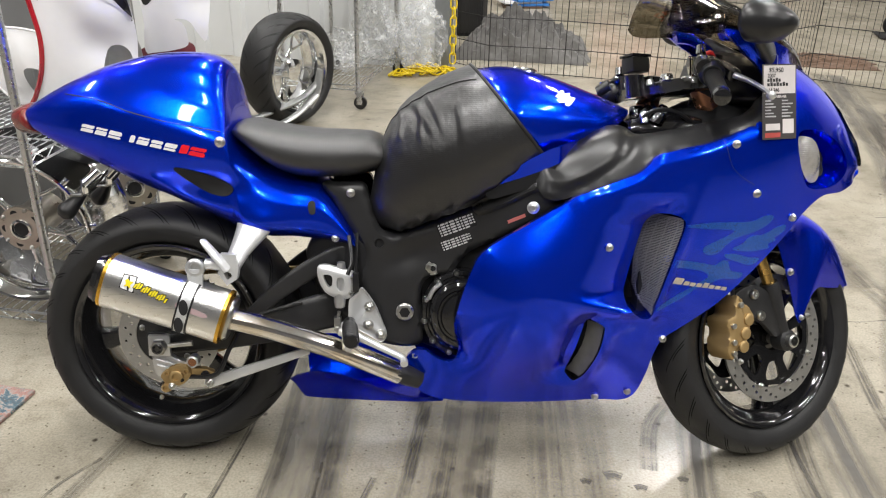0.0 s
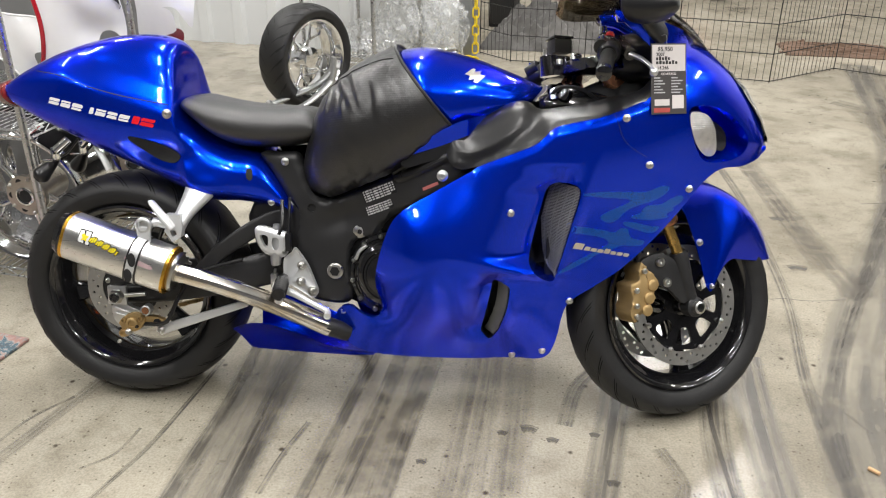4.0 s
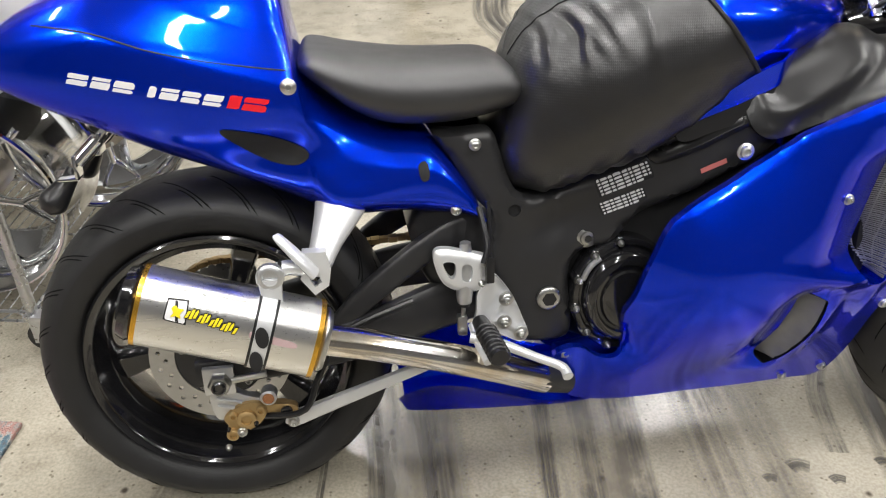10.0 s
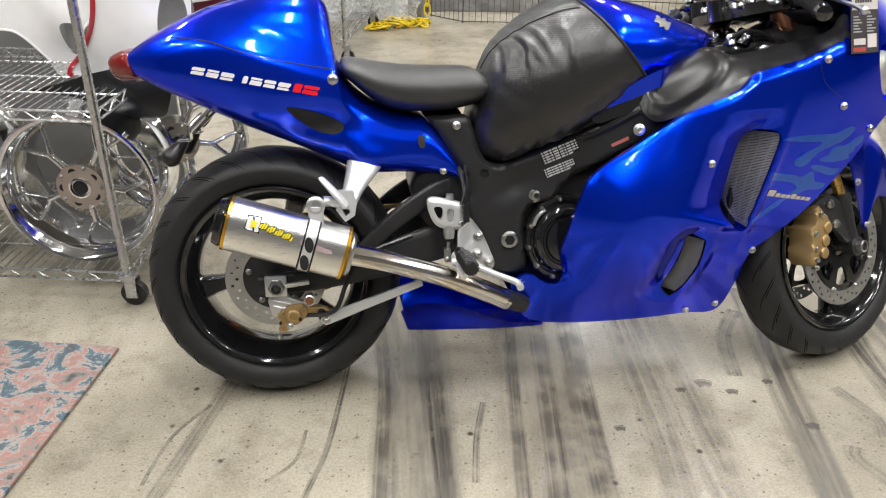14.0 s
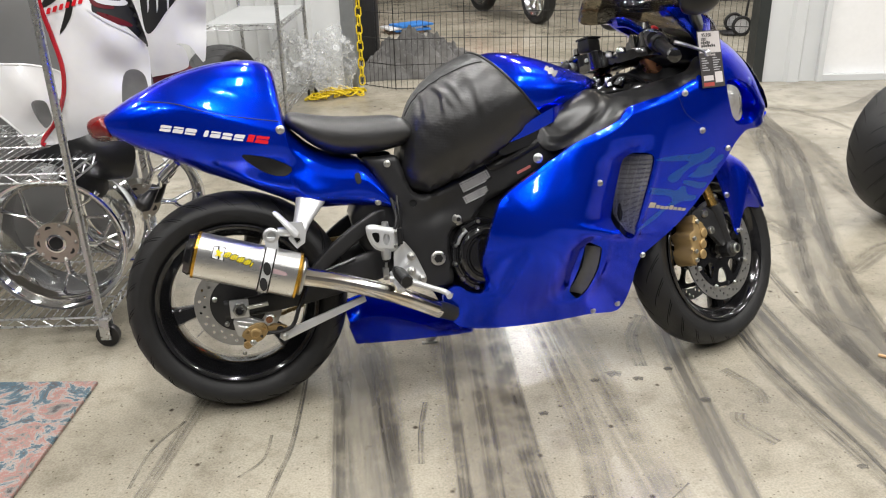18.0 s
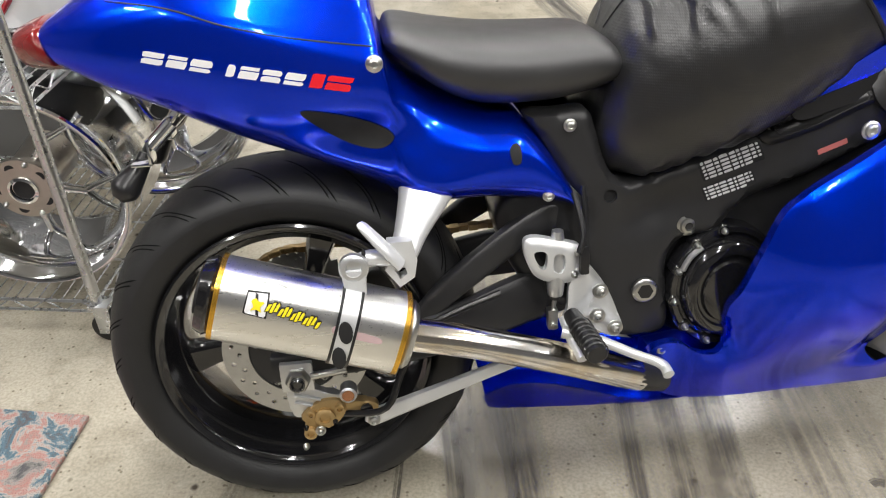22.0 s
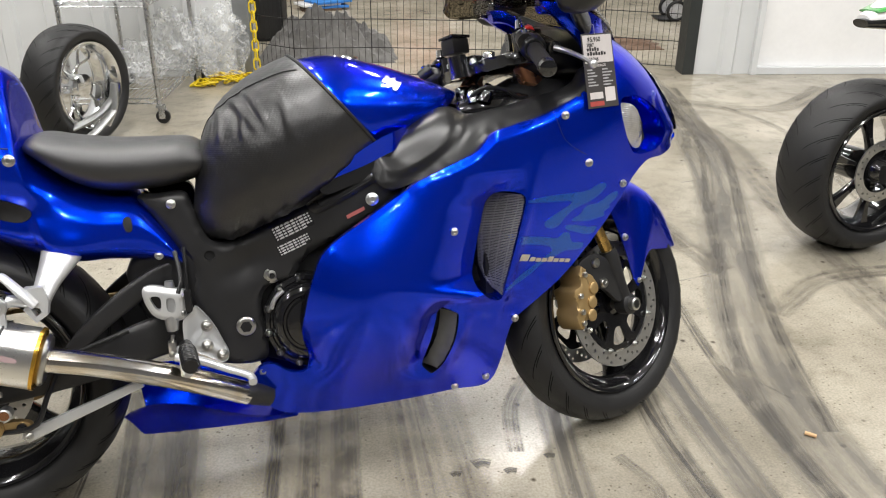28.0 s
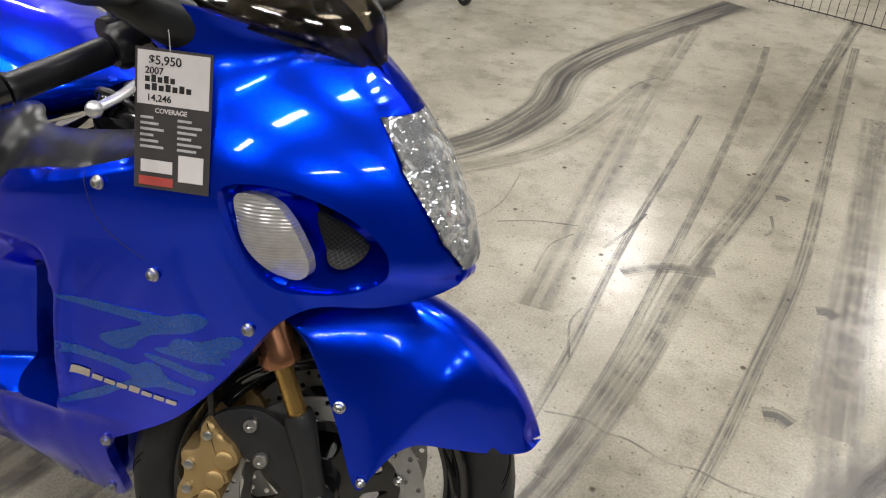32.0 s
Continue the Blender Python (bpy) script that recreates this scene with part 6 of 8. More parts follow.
# ---- front end, turned with the bars ----
cx, cz = AXLE_F
front_wheel = part("front_wheel", moved(rim(cx, cz, 0.218, 0.056), STEER), BLACK_GLOSS, bike, "gloss black front wheel with three spokes")
part("tyre", moved(tyre(cx, cz, 0.298, 0.062, 0.219, -1.0), STEER), RUBBER, front_wheel, "black front tyre with curved grooves")
part("tread", moved(tread(cx, cz, 0.298, 0.062, 0.219, -1.0), STEER), GROOVE_SHADE, front_wheel)
for sp in spokes(cx, cz, 0.035, 0.19, (40, 160, 280), 0.014, 0.022, 0.022):
    part("spoke", moved(sp, STEER), BLACK_GLOSS, front_wheel)
part("hub", moved(disc([(0.02, 0.06), (0.04, 0.055), (0.045, 0.0), (0.04, -0.055), (0.02, -0.06)], 28, (cx, 0, cz)), STEER), BLACK_GLOSS, front_wheel)
for side in (-1, 1):
    part("brake_disc", moved(ring_disc(cx, cz, 0.122, 0.158, side * 0.066, 0.005, 54, (0.25, 0.5, 0.75)), STEER), DISC, front_wheel, "drilled steel brake disc")
    ringc = [(cx + 0.125 * math.cos(a) * (1 if k % 2 else 0.93), cz + 0.125 * math.sin(a) * (1 if k % 2 else 0.93)) for k, a in enumerate(np.linspace(0, 2 * math.pi, 16, endpoint=False))]
    gaps = []
    for k in range(8):
        a = 2 * math.pi * k / 8
        gaps.append(smooth_loop([(cx + rr_ * math.cos(a + da), cz + rr_ * math.sin(a + da)) for rr_, da in ((0.062, -0.17), (0.062, 0.17), (0.085, 0.24), (0.104, 0.2), (0.104, -0.2), (0.085, -0.24))], 0.006))
    gaps.append(np.array([(cx + 0.03 * math.cos(a), cz + 0.03 * math.sin(a)) for a in np.linspace(0, 2 * math.pi, 24, endpoint=False)]))
    part("disc_carrier", moved(sheet(smooth_loop(ringc, 0.006), gaps, lambda q: np.full(len(q), -side * 0.064), 0.02, -1, 0.006, 0.0), STEER), BLACK_GLOSS, front_wheel)
    for k in range(8):
        a = 2 * math.pi * (k + 0.5) / 8
        bolt(cx + 0.122 * math.cos(a), -side * 0.0 + 0.070, cz + 0.122 * math.sin(a), 0.006, front_wheel, STEER) if side == -1 else None
RAKE = Vector((-math.sin(radians(24)), 0, math.cos(radians(24))))


def leg(d, w):
    p = Vector((cx + 0.016 * min(d / 0.13, 1), -w, cz)) + RAKE * d
    return tuple(p)


for w in (0.097, -0.097):
    fork = part("fork_leg", moved(bar([leg(0.13, w), leg(0.36, w)], 0.0145, 18), STEER), GOLD_ROD, bike, "gold and copper front fork leg")
    part("outer_tube", moved(bar([leg(0.232, w), leg(0.242, w), leg(0.256, w), leg(0.665, w)], [0.028, 0.031, 0.028, 0.027], 20), STEER), COPPER, fork)
    part("fork_bottom", moved(joined(bar([leg(0.155, w), leg(0.14, w), leg(0.06, w), leg(0.0, w)], [0.021, 0.024, 0.018, 0.019], 16), disc([(0.026, 0.016), (0.026, -0.016), (0.018, -0.02)], 18, (cx, -w, cz))), STEER), BLACK_FRAME, fork)
    part("fork_cap", moved(disc([(0.024, 0), (0.024, -0.01), (0.014, -0.014), (0.01, -0.022)], 6, (0, 0, 0)), STEER @ Matrix.Translation(leg(0.665, w)) @ Matrix.Rotation(radians(-90), 4, "X")), STEEL, fork)
    s = 1 if w > 0 else -1
    # radial caliper behind the leg
    cal_out = smooth_loop([(cx + a, cz + b) for a, b in ((-0.166, 0.12), (-0.147, 0.100), (-0.124, 0.080), (-0.116, 0.060), (-0.130, 0.044), (-0.125, 0.028), (-0.140, 0.018), (-0.134, 0.002), (-0.147, -0.012), (-0.168, -0.008), (-0.184, -0.031), (-0.200, -0.008), (-0.193, 0.03), (-0.200, 0.064), (-0.176, 0.076), (-0.176, 0.105))], 0.005)
    cal = part("front_caliper", moved(plate(cal_out, -s * 0.122, -s * 0.05, 0.008), STEER), GOLD, bike, "gold front brake caliper")
    for dx, dz in ((-0.137, 0.062), (-0.147, 0.03), (-0.153, 0.0)):
        part("piston", moved(disc([(0.0145, 0.0), (0.0145, -s * 0.003), (0.012, -s * 0.005), (0.006, -s * 0.005)], 20, (cx + dx, -s * 0.122, cz + dz)), STEER), GOLD, cal)
    for dx, dz in ((-0.185, 0.05), (-0.184, 0.012), (-0.163, 0.098), (-0.184, -0.014)):
        part("caliper_bolt", moved(disc([(0.007, 0.0), (0.007, -s * 0.006), (0.005, -s * 0.007)], 10, (cx + dx, -s * 0.122, cz + dz)), STEER), STEEL, cal)
    for dx, dz in ((-0.087, 0.066), (-0.108, 0.118)):
        part("mount_bolt", moved(disc([(0.012, 0.0), (0.012, -s * 0.006), (0.0095, -s * 0.009), (0.005, -s * 0.009), (0.0045, -s * 0.004)], 14, (cx + dx, -s * 0.109, cz + dz)), STEER), STEEL, cal)
    part("bracket", moved(plate(smooth_loop([(cx - 0.165, cz + 0.115), (cx - 0.11, cz + 0.14), (cx - 0.06, cz + 0.12), (cx - 0.01, cz + 0.06), (cx - 0.03, cz + 0.01), (cx - 0.075, cz + 0.045), (cx - 0.12, cz + 0.07)], 0.008), -s * 0.108, -s * 0.092, 0.003), STEER), BLACK_FRAME, cal)
    part("hose", moved(bar([(cx - 0.165, -s * 0.10, cz + 0.11), (cx - 0.17, -s * 0.11, cz + 0.19), (cx - 0.14, -s * 0.08, cz + 0.28), (cx - 0.18, -s * 0.06, cz + 0.42)], 0.005, 8, 16), STEER), BLACK_PLASTIC, cal)
part("front_axle", moved(disc([(0.016, 0.135), (0.016, -0.13), (0.011, -0.132), (0.01, -0.11)], 20, (cx, 0, cz)), STEER), STEEL, bike)


def fender():
    """A front mudguard: crown over the tyre, swept to a point ahead, with a side skirt down to the axle lug."""
    edge = catmull([(0.320, 0.124, 0.010), (0.295, 0.112, 0.042), (0.235, 0.110, 0.062), (0.175, 0.115, 0.078), (0.13, 0.118, 0.09), (0.098, 0.10, 0.097), (0.072, 0.06, 0.098), (0.058, 0.036, 0.097), (0.042, 0.055, 0.098),
                    (0.018, 0.12, 0.104), (-0.012, 0.19, 0.11), (-0.045, 0.25, 0.112), (-0.095, 0.29, 0.10), (-0.15, 0.28, 0.075)], 70)
    angle = np.interp(np.linspace(0, 1, 70), [0, 0.12, 0.3, 0.5, 0.62, 0.8, 1.0], [21.5, 33, 50, 66, 76, 98, 124])
    radius = np.interp(angle, [21, 30, 45, 70, 100, 125], [0.344, 0.343, 0.341, 0.338, 0.333, 0.328])
    bm = bmesh.new()
    rows = []
    for (ex, ez, ey), a, r in zip(edge, angle, radius):
        ca, sa = math.cos(radians(a)), math.sin(radians(a))
        half = max(ey, 0.0005)
        p0, p1, p2, p3 = np.array((r * ca, 0, r * sa)), np.array((r * ca, half * 0.62, r * sa)), np.array(((r - 0.03) * ca, half * 1.08, (r - 0.03) * sa)), np.array((ex, ey, ez))
        side = [(1 - t) ** 3 * p0 + 3 * t * (1 - t) ** 2 * p1 + 3 * t * t * (1 - t) * p2 + t ** 3 * p3 for t in np.linspace(0, 1, 17)]
        row = [(x, -y, z) for x, y, z in side[:0:-1]] + [tuple(q) for q in side]
        rows.append([bm.verts.new((cx + x, y, cz + z)) for x, y, z in row])
    for p, q in zip(rows, rows[1:]):
        for i in range(32):
            bm.faces.new((p[i], p[i + 1], q[i + 1], q[i]))
    bmesh.ops.remove_doubles(bm, verts=bm.verts[:], dist=0.0004)
    bmesh.ops.solidify(bm, geom=bm.faces[:], thickness=0.0015)
    return bm


fen = part("front_mudguard", moved(fender(), STEER), BLUE, bike, "candy blue front mudguard")
bolt(cx + 0.012, 0.108, cz + 0.165, 0.0075, fen, STEER)
bolt(cx + 0.058, 0.099, cz + 0.05, 0.006, fen, STEER)

# steering head: clamps, bars, controls
head_c = Vector((cx, 0, cz)) + RAKE * 0.66 + Vector((-0.035, 0, -0.014))
clamp = part("triple_clamp", moved(plate(smooth_loop([(1.13, -0.13), (1.17, -0.155), (1.23, -0.145), (1.24, -0.09), (1.215, 0.0), (1.24, 0.09), (1.23, 0.145), (1.17, 0.155), (1.13, 0.13), (1.10, 0.0)], 0.01), -0.015, 0.013, 0.004), STEER @ Matrix.Translation((0.03, 0, 0.905)) @ Matrix.Rotation(radians(-66 - 24), 4, "X")), DARK_CHROME, bike, "dark polished upper fork clamp")
part("stem_nut", moved(disc([(0.024, 0), (0.024, -0.012), (0.016, -0.016)], 6, (0, 0, 0)), STEER @ Matrix.Translation((1.165, 0, 0.925)) @ Matrix.Rotation(radians(-90), 4, "X")), CHROME, clamp)
part("ignition_switch", moved(bar([(1.12, 0, 0.89), (1.115, 0, 0.94)], [0.024, 0.022], 16), STEER), BLACK_GLOSS, clamp)
BACK = STEER.inverted()
root0, end0 = BACK @ Vector((1.262, -0.095, 0.972)), BACK @ Vector((1.2275, -0.303, 0.9135))
ball0, perch0 = BACK @ Vector((1.336, -0.282, 0.913)), BACK @ Vector((1.300, -0.165, 0.95))
for s in (1, -1):
    flip = Matrix.Diagonal((1, s, 1, 1))
    root, end, ball, perch = (flip @ p for p in (root0, end0, ball0, perch0))
    at = lambda t, dz=0.0, dx=0.0: tuple(root + (end - root) * t + Vector((dx, 0, dz)))
    hb = part("clip_on_bar", moved(bar([at(0), at(1)], 0.0115, 14), STEER), BLACK_GLOSS, bike, "black clip-on handlebar")
    part("grip", moved(bar([at(0.42), at(0.44), at(0.96), at(0.98), at(1.0)], [0.0165, 0.0175, 0.0168, 0.019, 0.018], 18), STEER), BLACK_PLASTIC, hb, "black rubber grip")
    part("bar_end", moved(bar([at(1.0), at(1.02), at(1.08), at(1.10)], [0.012, 0.0185, 0.0175, 0.010], 18), STEER), BLACK_GLOSS, hb)
    part("clamp_ring", moved(bar([at(0, -0.03), at(0, 0.015)], 0.034, 20), STEER), BLACK_GLOSS, hb)
    part("switch_box", moved(joined(bar([at(0.14), at(0.17), at(0.36), at(0.40)], [0.022, 0.027, 0.028, 0.021], 16), bar([at(0.18, 0.012, -0.02), at(0.34, 0.012, -0.02)], [0.018, 0.018], 10)), STEER), BLACK_PLASTIC, hb, "black switch housing")
    if s == 1:
        part("kill_switch", moved(bar([at(0.16, 0.03), at(0.24, 0.03)], [0.011, 0.011], 8), STEER), RED_SWITCH, hb, "red engine stop switch")
    lv = part("lever", moved(bar([tuple(perch), tuple(perch * 0.72 + ball * 0.28 + Vector((0.014, 0, 0.0))), tuple(perch * 0.3 + ball * 0.7 + Vector((0.012, 0, 0.0))), tuple(ball)], [0.009, 0.0072, 0.006, 0.006], 10, 18, 0.8), STEER), ALLOY, hb, "silver hand lever")
    tip = bmesh.new()
    bmesh.ops.create_uvsphere(tip, u_segments=16, v_segments=10, radius=0.0095, matrix=STEER @ Matrix.Translation(ball))
    part("ball_end", tip, ALLOY, lv)
    part("perch", moved(bar([at(0.06, 0.0), tuple((root + perch) / 2 + Vector((0.012, 0, 0))), tuple(perch)], [0.024, 0.018, 0.015], 12, 8), STEER), BLACK_GLOSS, hb)
    rx, ry, rz = root + Vector((-0.005, 0.03 * s, 0.028))
    if s == -1:
        res = part("reservoir", moved(block(rx - 0.03, rx + 0.022, ry - 0.024, ry + 0.024, rz - 0.01, rz + 0.028, 0.006), STEER), BLACK_PLASTIC, hb, "brake fluid reservoir")
        part("reservoir_lid", moved(block(rx - 0.033, rx + 0.025, ry - 0.027, ry + 0.027, rz + 0.027, rz + 0.035, 0.003), STEER), BLACK_GLOSS, res)
    cyl = part("lever_cylinder", moved(bar([at(0.02, 0.012, -0.02), at(0.10, 0.016, -0.012), at(0.22, 0.018, 0.0), at(0.36, 0.014, 0.012)], [0.013, 0.017, 0.016, 0.010], 14, 12), STEER), DARK_CHROME, hb, "dark polished lever cylinder")
    part("banjo_bolt", moved(bar([at(0.06, 0.026, -0.02), at(0.06, 0.044, -0.02)], [0.011, 0.009], 10), STEER), CHROME, cyl)
    part("clamp_screw", moved(bar([at(0.30, 0.02, -0.015), at(0.30, 0.036, -0.02)], 0.007, 10), STEER), CHROME, cyl)
    part("fork_collar", moved(bar([tuple(root + Vector((0.0, 0.012 * s, -0.055))), tuple(root + Vector((0.0, 0.012 * s, -0.035)))], [0.036, 0.036], 24), STEER), DARK_CHROME, hb, "dark polished fork collar")
    part("throttle_cable", moved(bar([at(0.2, -0.02), (rx + 0.03, ry * 1.1, rz - 0.06), (rx + 0.02, ry * 0.6, rz - 0.10), (rx + 0.06, ry * 0.2, rz - 0.16)], 0.005, 8, 18), STEER), BLACK_PLASTIC, hb)
for k, (x, y, z, r) in enumerate(((1.16, -0.06, 0.925, 0.012), (1.185, -0.02, 0.922, 0.009), (1.14, -0.085, 0.918, 0.008), (1.205, -0.075, 0.92, 0.01), (1.15, 0.06, 0.925, 0.012), (1.12, -0.05, 0.912, 0.007))):
    part("clamp_bolt", moved(disc([(r * 1.2, 0), (r * 1.2, -0.008), (r, -0.012), (r * 0.5, -0.012)], 14, (0, 0, 0)), STEER @ Matrix.Translation((x, y, z)) @ Matrix.Rotation(radians(-90), 4, "X")), CHROME if k % 2 == 0 else STEEL, clamp)
hd = part("steering_head", loft([(1.10, 0.838, 1.10, 0.79, 0.08), (1.14, 0.856, 1.14, 0.78, 0.10), (1.20, 0.862, 1.20, 0.77, 0.11), (1.26, 0.86, 1.26, 0.76, 0.11)], 12, 20, 0.5), BLACK_GLOSS, bike, "black steering head under cables")
for k, (x, y, z, r, mm) in enumerate(((1.135, -0.085, 0.852, 0.013, CHROME), (1.16, -0.10, 0.856, 0.017, DARK_CHROME), (1.18, -0.07, 0.862, 0.012, CHROME), (1.15, -0.04, 0.862, 0.015, DARK_CHROME), (1.14, 0.02, 0.86, 0.018, DARK_CHROME), (1.19, -0.02, 0.865, 0.012, CHROME))):
    b_ = disc([(r, 0.016), (r, -0.006), (r * 0.8, -0.011), (r * 0.45, -0.012), (r * 0.4, -0.004)], 16, (0, 0, 0))
    part("fitting", moved(b_, Matrix.Translation((x, y, z)) @ Matrix.Rotation(radians(-90 + 23 * (k % 3 - 1)), 4, "X") @ Matrix.Rotation(radians(20 * (k % 4)), 4, "Z")), mm, hd)
part("lead", bar([(1.12, -0.08, 0.84), (1.15, -0.11, 0.87), (1.20, -0.11, 0.865), (1.24, -0.10, 0.84)], 0.005, 8, 16), BLACK_PLASTIC, hd)
part("lower_clamp", block(1.20, 1.28, -0.15, 0.15, 0.78, 0.815, 0.008), BLACK_FRAME, bike)
part("dash", loft([(1.27, 0.98, 1.25, 0.90, 0.10), (1.32, 1.0, 1.30, 0.88, 0.12), (1.38, 0.985, 1.38, 0.88, 0.12), (1.44, 0.94, 1.44, 0.88, 0.08)], 10, 20, 0.6), BLACK_PLASTIC, bike, "black instrument panel")
for k in range(2):
    part("gauge", disc([(0.045, 0), (0.045, -0.012), (0.04, -0.014), (0.038, -0.008)], 28, (0, 0, 0)), BLACK_GLOSS, bike).data.transform(Matrix.Translation((1.262, -0.05 + 0.1 * k, 0.945)) @ Matrix.Rotation(radians(80), 4, "Z"))
part("nose_inner", loft([(1.20, 0.86, 1.18, 0.62, 0.08), (1.30, 0.90, 1.30, 0.60, 0.12), (1.40, 0.88, 1.40, 0.66, 0.10), (1.50, 0.82, 1.50, 0.72, 0.07)], 10, 18, 0.6), DARK, bike, "black inner bracketry")
part("radiator", block(1.13, 1.17, -0.15, 0.15, 0.40, 0.68, 0.006), DARK, bike)
part("side_stand", bar([(0.66, 0.12, 0.20), (0.63, 0.17, 0.10), (0.60, 0.21, 0.052)], [0.014, 0.012, 0.012], 12, 10), STEEL, bike, "steel side stand on the far side")
part("stand_foot", block(0.575, 0.625, 0.185, 0.245, 0.045, 0.053, 0.002), STEEL, bike)

# price tag hanging on the brake lever
tl, tr, bl = Vector((1.332, 0.015, 0.998)), Vector((1.415, 0.044, 0.994)), Vector((1.345, -0.036, 0.845))
ex_, ez_ = (tr - tl).normalized(), (tl - bl).normalized()
ey_ = ez_.cross(ex_).normalized()
ez_ = ex_.cross(ey_)
TAGM = Matrix((ex_, ey_, ez_)).transposed().to_4x4()
TAGM.translation = bl
tag = thing("price_tag", TAGM, "black and white price tag card with handwriting, hung on a lever", "price tag")
TW, TH_ = 0.088, 0.156
TAG_BLACK = mat("black_card_print", (0.045, 0.04, 0.04), 0.45, var=0.1)
TAG_WHITE = mat("white_card", (0.62, 0.58, 0.57), 0.5, var=0.06, scale=60)
part("card", block(0, TW, -0.0006, 0.0006, 0, TH_, 0), TAG_BLACK, tag, smooth=False)
part("price_field", block(0.003, TW - 0.003, -0.0012, -0.0006, 0.095, TH_ - 0.003, 0), TAG_WHITE, tag, "white handwritten field", smooth=False)


def writing(body, x, z, size, material, parent, y=-0.0018):
    c = bpy.data.curves.new("writing", "FONT")
    c.body, c.size = body, size
    c.extrude, c.offset = 0.0002, 0.00015
    ob = new("writing", c)
    c.materials.append(material)
    ob.parent = parent
    ob.matrix_basis = Matrix.Translation((x, y, z)) @ Matrix.Rotation(radians(90), 4, "X")
    return ob


writing("$5,950", 0.016, 0.139, 0.0135, INK, tag)
writing("2007", 0.012, 0.1285, 0.0105, INK, tag)
for k, (wd, z) in enumerate(((0.036, 0.1195), (0.055, 0.1105))):
    for j in range(5 + 2 * k):
        n = 5 + 2 * k
        part("name_bar", block(0.012 + wd * j / n, 0.012 + wd * (j + 0.72) / n, -0.0016, -0.0012, z, z + 0.006 + 0.002 * (j % 2), 0), INK, tag, smooth=False)
writing("14,246", 0.014, 0.099, 0.0105, INK, tag)
writing("COVERAGE", 0.024, 0.0865, 0.0072, TAG_WHITE, tag)
for k in range(6):
    z = 0.079 - k * 0.0065
    part("text_bar", block(0.007, 0.022 + 0.012 * ((k * 7) % 3) / 2, -0.0012, -0.0006, z, z + 0.0028, 0), GREY_STICKER, tag, smooth=False)
    part("text_bar", block(0.05, 0.066 + 0.012 * ((k * 5) % 3) / 2, -0.0012, -0.0006, z, z + 0.0028, 0), GREY_STICKER, tag, smooth=False)
part("logo_block", block(0.008, 0.045, -0.0012, -0.0006, 0.019, 0.033, 0), TAG_WHITE, tag, smooth=False)
part("code_field", block(0.052, 0.081, -0.0012, -0.0006, 0.012, 0.042, 0), TAG_WHITE, tag, smooth=False)
part("red_strip", block(0.006, 0.046, -0.0012, -0.0006, 0.004, 0.014, 0), mat("red_card_print", (0.4, 0.06, 0.05), 0.5), tag, smooth=False)
part("tie", bar([(TW * 0.45, 0, TH_ - 0.004), (TW * 0.42, 0.0, TH_ + 0.02), (TW * 0.3, 0.02, TH_ + 0.012)], 0.0006, 6, 8), GREY_STICKER, tag)


# ---- the hall ----
# for walls out of view, kept dark so the bike's side reflects less
DIM_WALL = mat("unseen_dark_wall", (0.09, 0.09, 0.095), 0.7, var=0.15, scale=3, bump=0.1)


def slab(name, x0, x1, y0, y1, z0, z1, material, label, category, m=None, bevel=0.0):
    ob = part(name, block(x0, x1, y0, y1, z0, z1, bevel), material, None, "", False)
    if m is not None:
        ob.matrix_world = m
    return tagged(ob, label, category, "", "structure")


WALL = pose(0.75, 4.15, 0, 0, 0, -11.46)  # the partition's line on the floor, x along it
floor = slab("floor", -7, 12, -6, 18, -0.2, 0, CONCRETE, "polished beige concrete floor with dark tyre marks", "floor")
slab("ceiling", -7, 12, -6, 18, 4.5, 4.7, CEIL, "pale warehouse ceiling", "ceiling")
slab("wall_south", -7, 12, -6.2, -6, 0, 4.5, DIM_WALL, "unseen dark grey wall, added to deepen reflections in the paintwork", "wall")
slab("wall_north", -7, 12, 18, 18.2, 0, 4.5, DRYWALL, "plain off-white far wall", "wall")
slab("wall_west", -7.2, -7, -6, 18, 0, 4.5, DRYWALL, "plain off-white wall", "wall")
slab("wall_east", 12, 12.2, -6, 18, 0, 4.5, DIM_WALL, "unseen dark grey wall, added to deepen reflections in the paintwork", "wall")


def ribbed(x0, x1, z0, z1, pitch, depth, y=0.0):
    """Corrugated sheet: flat pans with narrow standing ribs, facing -y."""
    bm = bmesh.new()
    xs = [x0]
    x = x0
    while x < x1 - pitch:
        xs += [x + pitch * 0.55, x + pitch * 0.62, x + pitch * 0.88, x + pitch * 0.95]
        x += pitch
    xs.append(x1)
    prof = []
    for i, xx in enumerate(xs):
        k = (i - 1) % 4
        prof.append((xx, y - (depth if 0 < i < len(xs) - 1 and k in (1, 2) else 0)))
    a = [bm.verts.new((px, py, z0)) for px, py in prof]
    b = [bm.verts.new((px, py, z1)) for px, py in prof]
    for i in range(len(a) - 1):
        bm.faces.new((a[i], a[i + 1], b[i + 1], b[i]))
    return bm


def wall_sheet(name, x0, x1, label):
    ob = part(name, block(x0, x1, 0.012, 0.12, 0, 4.5, 0), GREY_WALL, None, "", False)
    ob.matrix_world = WALL
    tagged(ob, label, "wall", "", "structure")
    part("cladding", ribbed(x0, x1, 0.0, 4.5, 0.3, 0.03), GREY_WALL, ob, "", False)
    return ob


